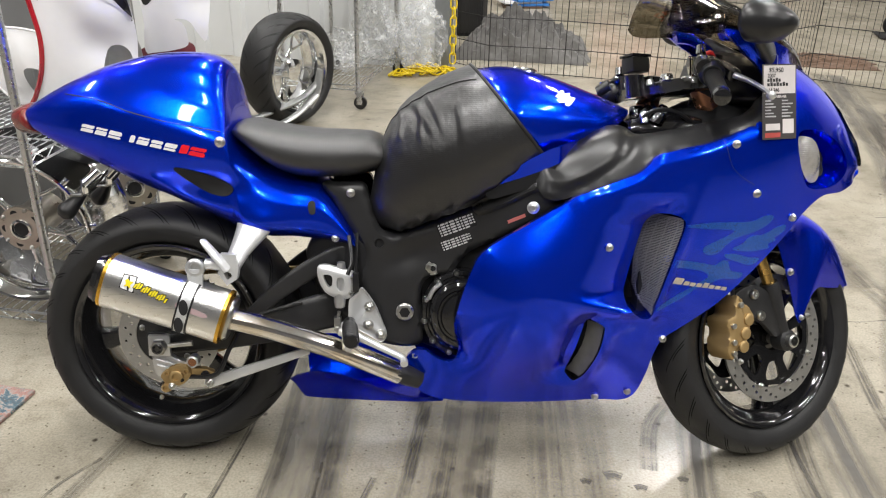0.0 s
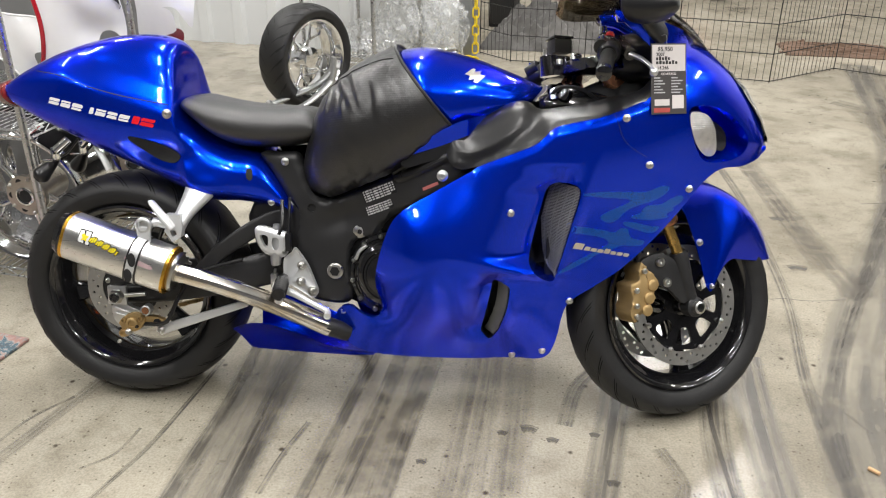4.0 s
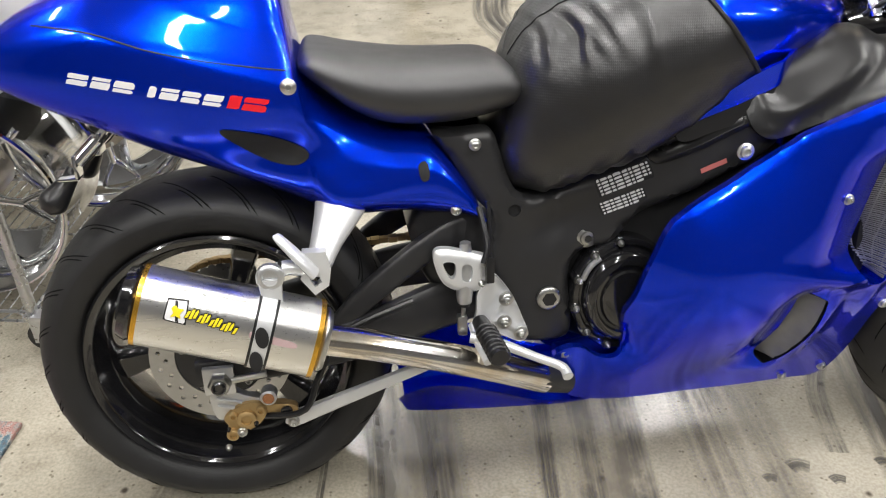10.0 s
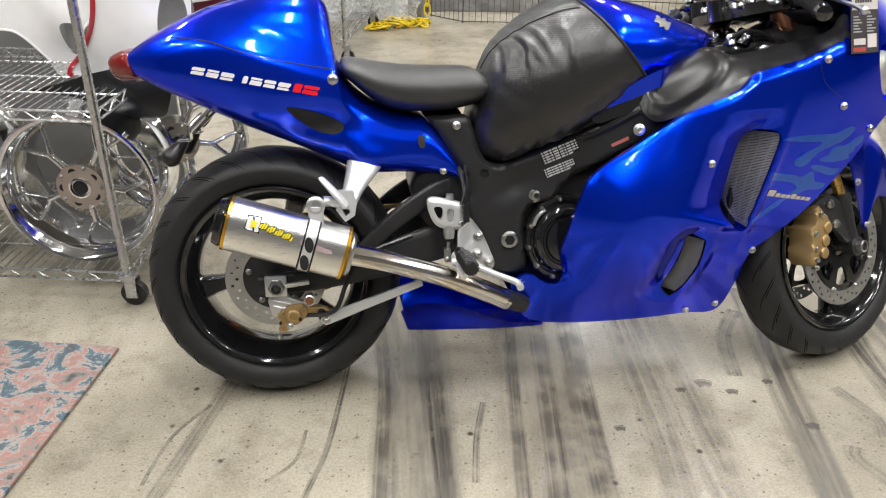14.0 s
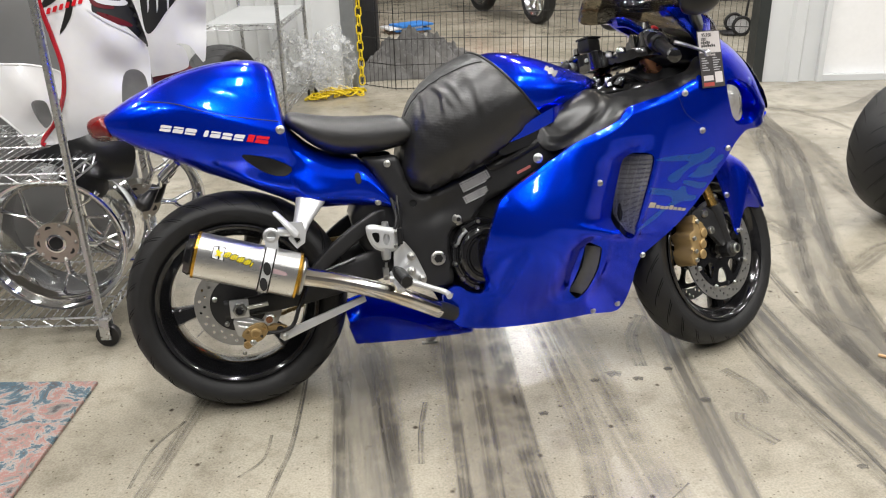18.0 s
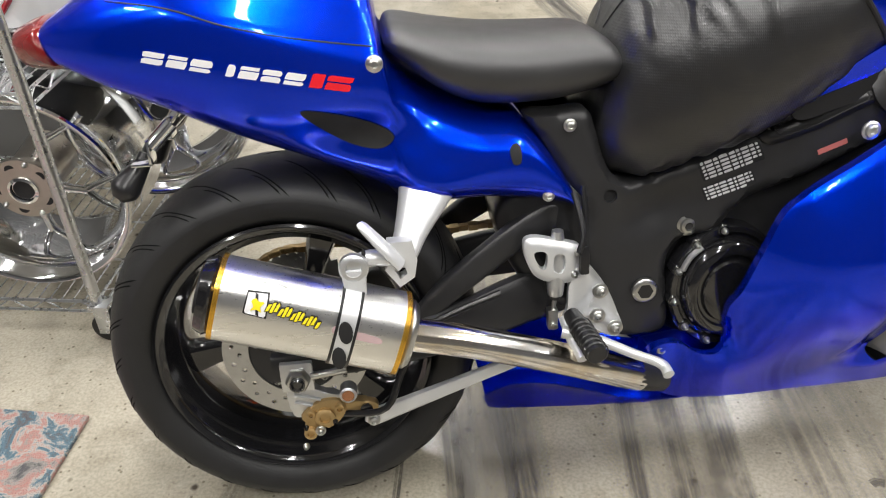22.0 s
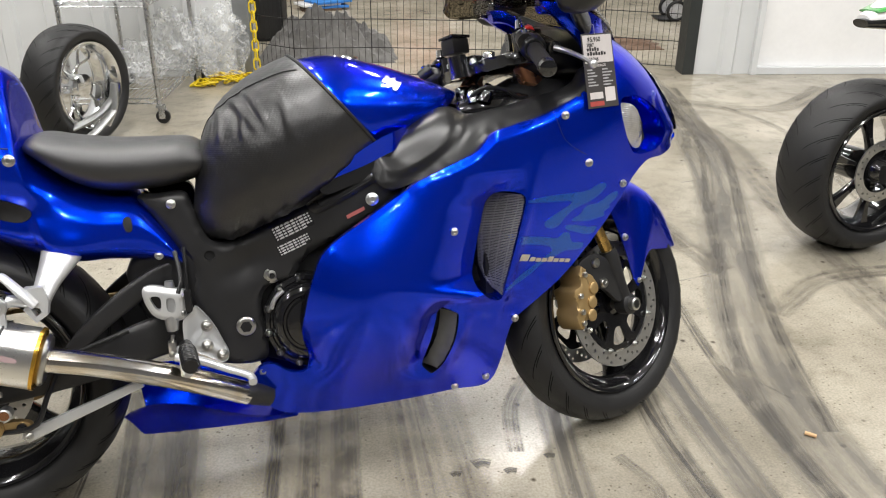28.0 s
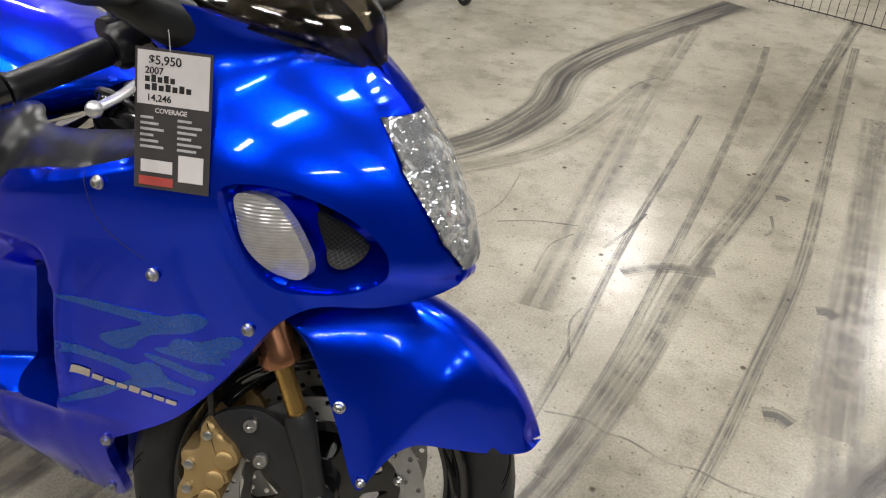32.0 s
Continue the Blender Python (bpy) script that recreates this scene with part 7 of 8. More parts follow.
wall_sheet("wall_left_part", -7.5, -0.10, "white ribbed sheet metal wall")
wall_sheet("wall_right_part", 3.06, 3.50, "white ribbed sheet metal wall")
slab("wall_beyond_door", 5.2, 10, 0, 0.12, 0, 4.5, GREY_WALL, "white sheet metal wall", "wall", WALL)
slab("wall_over_door", 3.50, 5.2, 0, 0.12, 2.3, 4.5, GREY_WALL, "white sheet metal wall over the door", "wall", WALL)
post = slab("post_left", -0.10, 0.0, -0.02, 0.14, 0, 4.5, GREY_POST, "grey steel edge post of the opening", "post", WALL)
post = slab("post_right", 2.98, 3.06, -0.02, 0.14, 0, 4.5, DARK_STEEL, "dark steel edge post of the opening", "post", WALL)
slab("trim_corner", 3.46, 3.50, -0.045, -0.002, 0, 2.3, GREY_WALL, "white corner flashing", "trim", WALL, 0.004)
door = slab("door_1", 3.51, 5.19, 0.03, 0.08, 0.015, 2.29, WHITE_PAINT, "plain white sliding door", "door", WALL)
slab("trim_door", 3.50, 5.2, -0.03, 0.028, 0, 0.05, GREY_WALL, "white metal door sill", "trim", WALL, 0.004)
for lx, ly in LAMP_SPOTS:
    fx = part("ceiling_light", block(lx - 0.2, lx + 0.2, ly - 0.65, ly + 0.65, 4.06, 4.13, 0.01), WHITE_PAINT, None, "", False)
    tagged(fx, "white rectangular ceiling light fixture", "light", "ceiling lights")
    part("hanger_rod", bar([(lx, ly, 4.12), (lx, ly, 4.5)], 0.01, 8), STEEL, fx)


def floor_strip(name, pts, width, material, label):
    """A mark that lies on the floor along a smooth path."""
    p = catmull(pts, max(24, len(pts) * 10))
    t = np.gradient(p, axis=0)
    nrm = np.stack([-t[:, 1], t[:, 0]], 1)
    nrm /= np.linalg.norm(nrm, axis=1)[:, None]
    length = np.r_[0, np.cumsum(np.linalg.norm(np.diff(p, axis=0), axis=1))]
    bm = bmesh.new()
    uv = bm.loops.layers.uv.new("UVMap")
    L = [bm.verts.new((*(a - b * width / 2), 0)) for a, b in zip(p, nrm)]
    R = [bm.verts.new((*(a + b * width / 2), 0)) for a, b in zip(p, nrm)]
    off = 3.7 * len(bpy.data.objects) % 11
    for i in range(len(L) - 1):
        f = bm.faces.new((L[i], R[i], R[i + 1], L[i + 1]))
        for lp, c in zip(f.loops, ((0, length[i]), (1, length[i]), (1, length[i + 1]), (0, length[i + 1]))):
            lp[uv].uv = (c[0], c[1] + off)
    ob = part(name, bm, material, None, "", False)
    floor_strip.level += 0.00012
    ob.location.z = floor_strip.level
    ob.visible_shadow = False
    return tagged(ob, label, "tyre mark", "tyre marks", "structure")


floor_strip.level = 0.001
LB = "worn dark rubber tyre mark on the concrete"
MARKS = [
    ([(1.99, 3.9), (1.96, 3.48), (1.88, 2.06), (1.80, 1.38), (1.78, 0.94), (1.72, 0.46), (1.61, 0.0), (1.58, -0.35), (1.59, -0.8), (1.56, -1.7)], 0.085, MARK),
    ([(1.66, 3.3), (1.69, 2.89), (1.72, 1.87), (1.725, 1.28), (1.725, 0.87), (1.70, 0.5)], 0.035, MARK),
    ([(2.02, 3.5), (2.04, 2.43), (2.06, 1.59), (2.03, 1.08), (1.99, 0.62), (1.9, 0.1), (1.86, -0.6), (1.9, -1.6)], 0.045, MARK),
    ([(1.57, 2.4), (1.58, 1.97), (1.59, 1.38), (1.62, 0.85), (1.62, 0.55)], 0.03, MARK),
    ([(0.5, 1.25), (0.91, 1.72), (1.03, 2.14), (0.99, 2.57), (1.12, 3.09), (1.42, 3.85)], 0.2, MARK_STRONG),
    ([(0.7, 1.3), (1.0, 1.6), (1.2, 1.95), (1.3, 2.6)], 0.1, MARK_SOFT),
    ([(3.5, 4.2), (3.36, 3.6), (3.2, 2.9), (2.96, 2.1), (2.72, 1.5), (2.43, 0.95), (2.18, 0.46), (2.02, 0.08), (1.94, -0.25), (1.91, -0.6), (1.88, -1.6)], 0.25, MARK_BELT),
    ([(3.3, 3.3), (3.08, 2.5), (2.85, 1.85), (2.5, 1.2), (2.22, 0.66), (2.02, 0.25), (1.9, -0.1), (1.86, -0.6)], 0.06, MARK),
    ([(3.42, 3.2), (3.18, 2.45), (3.0, 1.9), (2.64, 1.2), (2.36, 0.66), (2.16, 0.2), (2.02, -0.2)], 0.05, MARK),
    ([(2.25, 0.38), (2.38, 0.46), (2.52, 0.54), (2.72, 0.57), (3.1, 0.52)], 0.1, MARK_SOFT),
    ([(3.1, 3.0), (3.08, 2.05), (2.94, 1.53), (2.67, 0.5), (2.5, -0.5)], 0.2, MARK_SOFT),
    ([(3.45, 2.7), (3.53, 2.4), (3.50, 2.0), (3.3, 1.4), (3.0, 0.5)], 0.07, MARK_SOFT),
    ([(4.4, 3.0), (3.8, 2.6), (3.4, 2.75), (3.0, 3.2)], 0.16, MARK_SOFT),
    ([(0.37, 0.7), (0.36, 0.03), (0.34, -0.29), (0.32, -0.72), (0.28, -1.7)], 0.22, MARK_BELT),
    ([(0.42, 0.5), (0.41, 0.03), (0.40, -0.3), (0.39, -0.75), (0.37, -1.6)], 0.07, MARK),
    ([(0.28, 0.4), (0.285, 0.0), (0.26, -0.35), (0.23, -0.75)], 0.04, MARK),
    ([(0.76, 0.7), (0.71, 0.1), (0.65, -0.36), (0.6, -0.78), (0.5, -1.7)], 0.27, MARK_SOFT),
    ([(0.72, 0.7), (0.64, 0.12), (0.58, -0.34), (0.53, -0.76), (0.44, -1.7)], 0.04, MARK),
    ([(0.79, 0.7), (0.72, 0.11), (0.66, -0.36), (0.6, -0.78), (0.52, -1.7)], 0.055, MARK),
    ([(0.88, 0.6), (0.81, 0.09), (0.75, -0.43), (0.72, -0.8), (0.66, -1.7)], 0.08, MARK),
    ([(0.99, 0.5), (0.95, -0.09), (0.92, -0.41), (0.85, -0.83), (0.78, -1.6)], 0.1, MARK_SOFT),
    ([(0.2, 0.15), (0.18, -0.01), (0.14, -0.25), (0.1, -0.38), (0.05, -0.54), (0.0, -0.66)], 0.018, MARK),
    ([(-0.08, 0.1), (-0.12, -0.01), (-0.22, -0.34), (-0.31, -0.6)], 0.05, MARK_SOFT),
    ([(1.42, 0.35), (1.34, -0.02), (1.26, -0.42), (1.17, -0.89), (1.03, -1.7)], 0.1, MARK_BELT),
    ([(1.08, 0.4), (1.06, 0.0), (1.03, -0.6), (1.0, -1.6)], 0.14, MARK_SOFT),
    ([(1.62, 0.1), (1.6, 0.01), (1.59, -0.28), (1.6, -0.55), (1.58, -0.95), (1.57, -1.7)], 0.014, MARK_STRONG),
    ([(1.76, 0.3), (1.73, 0.06), (1.695, -0.38), (1.69, -0.8), (1.68, -1.6)], 0.12, MARK_BELT),
    ([(2.16, 2.7), (2.19, 1.87), (2.19, 1.33), (2.2, 0.9)], 0.1, MARK_SOFT),
    ([(2.25, 3.4), (2.2, 2.2), (2.22, 1.2), (2.25, 0.7)], 0.13, MARK_SOFT),
    ([(1.3, 3.4), (1.35, 2.4), (1.42, 1.6), (1.48, 1.0)], 0.12, MARK_SOFT),
    ([(1.64, 0.67), (1.73, 0.69), (1.78, 0.675), (1.83, 0.68), (1.92, 0.66), (1.98, 0.67), (2.07, 0.66), (2.2, 0.68)], 0.007, MARK),
    ([(0.55, -0.72), (0.75, -0.66), (0.95, -0.7), (1.1, -0.62)], 0.006, MARK),
]
for pts, wd, m in MARKS:
    floor_strip("tyre_mark", pts, wd, m, LB)
for x, y, r in ((0.84, -0.62, 0.012), (0.83, -0.65, 0.014), (0.79, -0.70, 0.017), (0.80, -0.76, 0.011), (1.17, -0.15, 0.014), (1.04, -0.13, 0.012), (0.84, -0.26, 0.012), (1.55, -0.66, 0.012), (1.11, -0.11, 0.02), (1.31, -0.3, 0.014), (1.28, -0.12, 0.012), (2.1, 0.9, 0.03), (2.15, 1.35, 0.025), (1.95, 1.9, 0.02)):
    floor_strip("oil_spot", [(x - r, y), (x, y + 0.3 * r), (x + r, y - 0.2 * r)], r * 1.7, MARK_STRONG, "small dark oily spot on the concrete")
# short scuffs and drag marks scattered between them
rs = random.Random(11)
for k in range(34):
    x, y = rs.uniform(-0.7, 3.0), rs.uniform(-1.3, 2.6)
    a, ln = rs.uniform(-0.5, 0.5) + (1.57 if rs.random() < 0.7 else 0.2), rs.uniform(0.06, 0.35)
    dx, dy, b_ = math.cos(a) * ln, math.sin(a) * ln, rs.uniform(-0.03, 0.03)
    floor_strip("scuff_mark", [(x, y), (x + dx * 0.5 + b_, y + dy * 0.5 - b_), (x + dx, y + dy)], rs.choice((0.008, 0.012, 0.02, 0.05)), MARK if rs.random() < 0.6 else MARK_SOFT, "short dark rubber scuff on the concrete")


scrap = part("paper_scrap", bar([(1.945, -0.19, 0.006), (1.965, -0.21, 0.006)], 0.005, 8), mat("tan_paper", (0.6, 0.38, 0.2), 0.8), None)
tagged(scrap, "small tan paper scrap on the concrete floor", "scrap")
# wire racks
def wire_rack(m, wd, dp, posts, shelves, label, height):
    rack = thing("wire_rack", m, label, "shelf")
    for px in (0, wd):
        for py in (0, dp):
            p = part("post", bar([(px, py, 0.10), (px, py, height)], 0.0125, 12), ZINC, rack)
            castor = part("castor", disc([(0.012, 0.013), (0.038, 0.012), (0.04, 0), (0.038, -0.012), (0.012, -0.013)], 22, (px + 0.015, py, 0.04)), BLACK_PLASTIC, rack, "black rubber castor")
            part("fork", joined(block(px - 0.004, px + 0.03, py - 0.021, py - 0.016, 0.03, 0.095, 0.001), block(px - 0.004, px + 0.03, py + 0.016, py + 0.021, 0.03, 0.095, 0.001), block(px - 0.015, px + 0.03, py - 0.021, py + 0.021, 0.092, 0.105, 0.002)), ZINC, castor)
    for z in shelves:
        sh = part("wire_shelf", bar([(0, 0, z), (wd, 0, z)], 0.004, 6), ZINC, rack, "chromed wire shelf")
        rails = bmesh.new()
        for y in (0, dp):
            for zz in (z, z - 0.028):
                tube(rails, [(0, y, zz), (wd, y, zz)], 0.0035, 6)
            n = int(wd / 0.04)
            zig = [(wd * k / n, y, z if k % 2 else z - 0.028) for k in range(n + 1)]
            tube(rails, zig, 0.0022, 5)
        for x in (0, wd):
            for zz in (z, z - 0.028):
                tube(rails, [(x, 0, zz), (x, dp, zz)], 0.0035, 6)
            n = int(dp / 0.04)
            zig = [(x, dp * k / n, z if k % 2 else z - 0.028) for k in range(n + 1)]
            tube(rails, zig, 0.0022, 5)
        part("rim_truss", rails, ZINC, sh)
        nw = int(wd / 0.026)
        first = part("wire", bar([(0, 0, 0), (0, dp, 0)], 0.0016, 5), ZINC, sh)
        first.location = (wd / nw, 0, z + 0.003)
        for k in range(2, nw):
            wire = new("wire", first.data)
            wire.parent, wire.location = sh, (wd * k / nw, 0, z + 0.003)
        for k in range(1, 4):
            part("cross_wire", bar([(0, dp * k / 4, z), (wd, dp * k / 4, z)], 0.003, 5), ZINC, sh)
    return rack


rack_far = wire_rack(pose(-0.25, 3.19, 0, 0, 0, -11.46), 0.46, 0.92, 4, (0.14, 0.66, 1.2, 1.7), "chromed wire rack on castors with plastic-wrapped parts", 1.9)
part("shelf_liner", block(0.004, 0.456, 0.004, 0.916, 0.666, 0.669, 0.001), mat("grey_shelf_liner", (0.42, 0.43, 0.43), 0.35, var=0.12, scale=12, bump=0.1), rack_far, "grey plastic shelf liner", False)
rack_near = wire_rack(pose(-1.40, 0.62, 0, 0, 0, -10), 0.96, 0.62, 4, (0.105, 0.60, 1.2), "chromed wire rack on castors holding wheels and fairings", 1.6)


# loose chrome wheels and tyres
def show_wheel(name, m, r, half, spoke_n, label, barrel=None, group=""):
    w = thing(name, m, label, "wheel", group)
    part("rim", rim(0, 0, r, half), CHROME, w)
    if barrel:
        part("barrel", lathe([(r - 0.012, half * 0.9), (r - 0.02, 0), (r - 0.012, -half * 0.9)], 60, (0, 0, 0), False), barrel, w)
    for k in range(spoke_n):
        ry = -half * 0.5
        sb = bmesh.new()
        tube(sb, [(0.05, ry, 0), (0.085, ry - 0.004, 0), (r * 0.55, ry - 0.002, 0)], [0.02, 0.012, 0.013], 12, 8, True, 0.8)
        for s_ in (-1, 1):
            tube(sb, [(r * 0.52, ry - 0.002, 0), (r * 0.66, ry, s_ * 0.022), (r * 0.80, ry + 0.004, s_ * 0.04), (r - 0.014, ry + 0.008, s_ * 0.052)], [0.011, 0.009, 0.008, 0.012], 10, 10, True, 0.8)
        part("spoke", moved(sb, Matrix.Rotation(radians(360 / spoke_n * k + 12), 4, "Y")), CHROME, w)
    hub = part("hub", disc([(0.03, half * 0.6), (0.058, half * 0.5), (0.055, -half * 0.4), (0.07, -half * 0.62), (0.07, -half * 0.75), (0.03, -half * 0.78), (0.025, -half * 0.4)], 30, (0, 0, 0)), HUB if half > 0.09 else CHROME, w)
    for k in range(5):
        a = radians(72 * k)
        bolt(0.062 * math.cos(a), half * 0.76, 0.062 * math.sin(a), 0.005, hub)
        a += radians(36)
        part("pocket", disc([(0.0115, 0), (0.0115, -0.0008), (0.004, -0.0008)], 14, (0.05 * math.cos(a), -half * 0.757, 0.05 * math.sin(a))), DARK, hub)
    part("bearing_ring", disc([(0.032, 0.004), (0.032, -0.006), (0.026, -0.008), (0.024, 0.0)], 26, (0, -half * 0.775, 0)), CHROME, hub)
    part("bore", disc([(0.022, 0), (0.022, -0.001), (0.005, -0.001)], 20, (0, -half * 0.783, 0)), DARK, hub)
    return w


# the wheel nearest on the low shelf, and two behind it
show_wheel("chrome_wheel", pose(-0.562, 0.655, 0.338, 0, 0, -4), 0.222, 0.125, 5, "polished chrome motorcycle wheel on the low rack shelf", None, "loose wheels")
show_wheel("chrome_wheel", pose(-0.37, 0.99, 0.335, 0, 0, 14), 0.222, 0.10, 5, "polished chrome wheel with a bronze barrel on the rack", COPPER_RIM, "loose wheels")
show_wheel("chrome_wheel", pose(-1.05, 0.86, 0.335, 0, 0, -10), 0.222, 0.09, 5, "polished chrome wheel at the back of the rack", None, "loose wheels")

board = part("grey_board", block(-1.75, -0.42, 1.30, 1.325, 0, 1.7, 0.003), mat("grey_board_paint", (0.2, 0.2, 0.2), 0.6, var=0.12, scale=6), None)
tagged(board, "plain grey board standing behind the wire rack", "board")

# standing wheel with tyre and a bare swingarm
sw = show_wheel("tyred_wheel", pose(-0.15, 2.82, 0.30, 0, 0, 238), 0.215, 0.085, 5, "chrome wheel with a black tyre standing on the floor", None, "loose wheels")
part("tyre", tyre(0, 0, 0.30, 0.10, 0.218, 1.0), RUBBER, sw, "black tyre with cut grooves")
part("tread", tread(0, 0, 0.30, 0.10, 0.218, 1.0), GROOVE_SHADE, sw)
bare = thing("loose_swingarm", pose(0, 0, 0), "bare polished swingarm leaning on a wheel", "swingarm")
LOOSE = mat("dull_cast_aluminium", (0.42, 0.43, 0.43), 0.38, 0.8, var=0.15, bump=0.3, bump_scale=300)
part("arm", bar([(-0.50, 2.52, 0.03), (-0.35, 2.58, 0.07), (-0.2, 2.62, 0.12), (-0.06, 2.66, 0.18), (0.02, 2.69, 0.25)], [0.022, 0.024, 0.026, 0.03, 0.034], 12, 16, 0.5), LOOSE, bare)
part("arm", bar([(-0.34, 2.42, 0.02), (-0.2, 2.5, 0.06), (-0.08, 2.58, 0.11), (0.02, 2.66, 0.2)], [0.02, 0.022, 0.026, 0.03], 12, 14, 0.5), LOOSE, bare)
part("cross_brace", bar([(-0.33, 2.6, 0.08), (-0.24, 2.46, 0.05)], 0.022, 12), LOOSE, bare)
part("axle_plate", bar([(-0.02, 2.66, 0.13), (0.02, 2.68, 0.22), (0.04, 2.69, 0.33)], [0.03, 0.042, 0.03], 14, 10, 0.45), LOOSE, bare)


# film-wrapped parts on the far rack
def bundle(x, y, z, sx, sy, sz, seed):
    b = bmesh.new()
    bmesh.ops.create_icosphere(b, subdivisions=5, radius=1)
    for v in b.verts:
        d = v.co.copy()
        f = 1 + 0.35 * noise.noise(d * 2.2 + Vector((seed, 0, 0))) + 0.22 * abs(noise.noise(d * 6 + Vector((seed, 3, 0)))) + 0.1 * abs(noise.noise(d * 15 + Vector((0, seed, 0))))
        v.co = Vector((x + d.x * sx * f, y + d.y * sy * f, max(z - sz * 0.9, z + d.z * sz * f)))
    ob = part("film_wrapped_part", b, FILM, None)
    return tagged(ob, "bundle wrapped in crumpled clear plastic film", "bundle", "wrapped bundles")


for k, (x, y, z, sx, sy, sz) in enumerate(((0.56, 3.98, 0.26, 0.15, 0.10, 0.22), (0.27, 3.72, 0.33, 0.13, 0.15, 0.17), (0.1, 3.42, 0.27, 0.13, 0.13, 0.12), (0.42, 4.08, 0.2, 0.12, 0.07, 0.19))):
    bundle(x, y, z, sx, sy, sz, 3.1 * k + 1)


# yellow plastic chain down the post and in a heap
def link(m, r=0.022, t=0.0055, long=0.017):
    pts = [(r * math.cos(a), 0, r * math.sin(a) + (long if math.sin(a) > 0 else -long)) for a in np.linspace(0, 2 * math.pi, 14)]
    b = tube(bmesh.new(), pts, t, 6, cap=False)
    b.transform(m)
    return b


chain_thing = thing("plastic_chain", pose(0, 0, 0), "yellow plastic barrier chain hanging down a post into a heap", "chain")
for k in range(26):
    part("link", link(pose(0.775, 4.06, 0.10 + k * 0.062, 0, 0, 90 * (k % 2) + 20)), YELLOW_PLASTIC, chain_thing)
rr = random.Random(5)
for k in range(46):
    t = k / 45
    part("link", link(pose(0.76 - 0.36 * t + rr.uniform(-0.05, 0.05), 4.05 - 0.14 * t + rr.uniform(-0.07, 0.07), 0.02 + rr.uniform(0, 0.05) * (1 - abs(2 * t - 1)), 90 + rr.uniform(-30, 30), rr.uniform(-30, 30), rr.uniform(0, 180))), YELLOW_PLASTIC, chain_thing)

# wire pen across the opening
PEN = [(0.80, 4.33), (1.03, 4.08), (1.55, 4.0), (2.14, 3.81), (2.73, 3.63), (3.28, 4.04), (3.74, 3.74)]
for k, ((x0, y0), (x1, y1)) in enumerate(zip(PEN, PEN[1:])):
    ln = math.hypot(x1 - x0, y1 - y0)
    pen = thing("wire_pen_panel", pose(x0, y0, 0, 0, 0, math.degrees(math.atan2(y1 - y0, x1 - x0))), "black wire exercise pen panel standing on the floor", "pen panel", "pen panels")
    for z in (0.012, 0.19, 0.38, 0.57, 0.9):
        part("rail", bar([(0, 0, z), (ln, 0, z)], 0.0032, 6), WIRE, pen)
    n = int(ln / 0.042)
    for j in range(n + 1):
        x = ln * j / n
        part("wire", bar([(x, 0, 0.0), (x, 0, 0.9)], 0.0036 if j in (0, n) else 0.0017, 5), WIRE, pen)


def cloth(name, x, y, sx, sy, h, material, label, cat, seed=0.0, turn=0.0):
    b = bmesh.new()
    n = 80
    g = [[None] * n for _ in range(n)]
    for i in range(n):
        for j in range(n):
            u, v = i / (n - 1) * 2 - 1, j / (n - 1) * 2 - 1
            e = max(0.0, 1 - max(abs(u), abs(v)) ** 3)
            f = 0.45 + 0.5 * noise.noise((u * 1.8 + seed, v * 2.6, seed)) + 0.45 * abs(noise.noise((u * 4 + seed, v * 8, 1.0))) + 0.3 * abs(noise.noise((u * 9, v * 20 + seed, 2.0)))
            wob = 1 + 0.14 * noise.noise((u * 3 + seed, v * 3, 4))
            g[i][j] = b.verts.new((u * sx * wob, v * sy * wob, 0.006 + h * e * max(f, 0.05)))
    for i in range(n - 1):
        for j in range(n - 1):
            b.faces.new((g[i][j], g[i + 1][j], g[i + 1][j + 1], g[i][j + 1]))
    ex = bmesh.ops.extrude_edge_only(b, edges=[e for e in b.edges if len(e.link_faces) == 1])["geom"]
    for v in ex:
        if isinstance(v, bmesh.types.BMVert):
            v.co.z = 0.0
    ob = part(name, b, material, None)
    ob.matrix_world = pose(x, y, 0, 0, 0, turn)
    return tagged(ob, label, cat)


cloth("blanket", 1.33, 4.72, 0.5, 0.3, 0.34, CLOTH_GREY, "crumpled grey blanket on the floor behind the pen", "blanket", 2.0, -8)
cloth("floor_mat", 3.55, 4.62, 0.45, 0.2, 0.07, BROWN, "rumpled brown mat on the floor behind the pen", "mat", 7.0, -8)

# loudspeaker, papers and far vehicles in the hall behind
spk = thing("speaker_cabinet", pose(0.965, 5.5, 0, 0, 0, -11), "black loudspeaker cabinet standing on the floor", "loudspeaker")
part("cabinet", block(-0.11, 0.11, -0.14, 0.14, 0, 0.68, 0.012), DARK, spk)
part("front_cloth", block(-0.095, 0.095, -0.146, -0.14, 0.03, 0.65, 0.004), BLACK_FRAME, spk)
for k, (mm, wd, turn) in enumerate(((WHITE_STICKER, 0.15, 6), (GREY_STICKER, 0.13, -14))):
    ob = part("paper_stack", block(-wd, wd, -0.11, 0.11, 0, 0.018, 0.002), mm, None)
    ob.matrix_world = pose(0.99, 5.47, 0.681 + 0.0185 * k, 0, 0, turn)
    tagged(ob, "loose pale papers stacked on the loudspeaker", "papers", "papers")
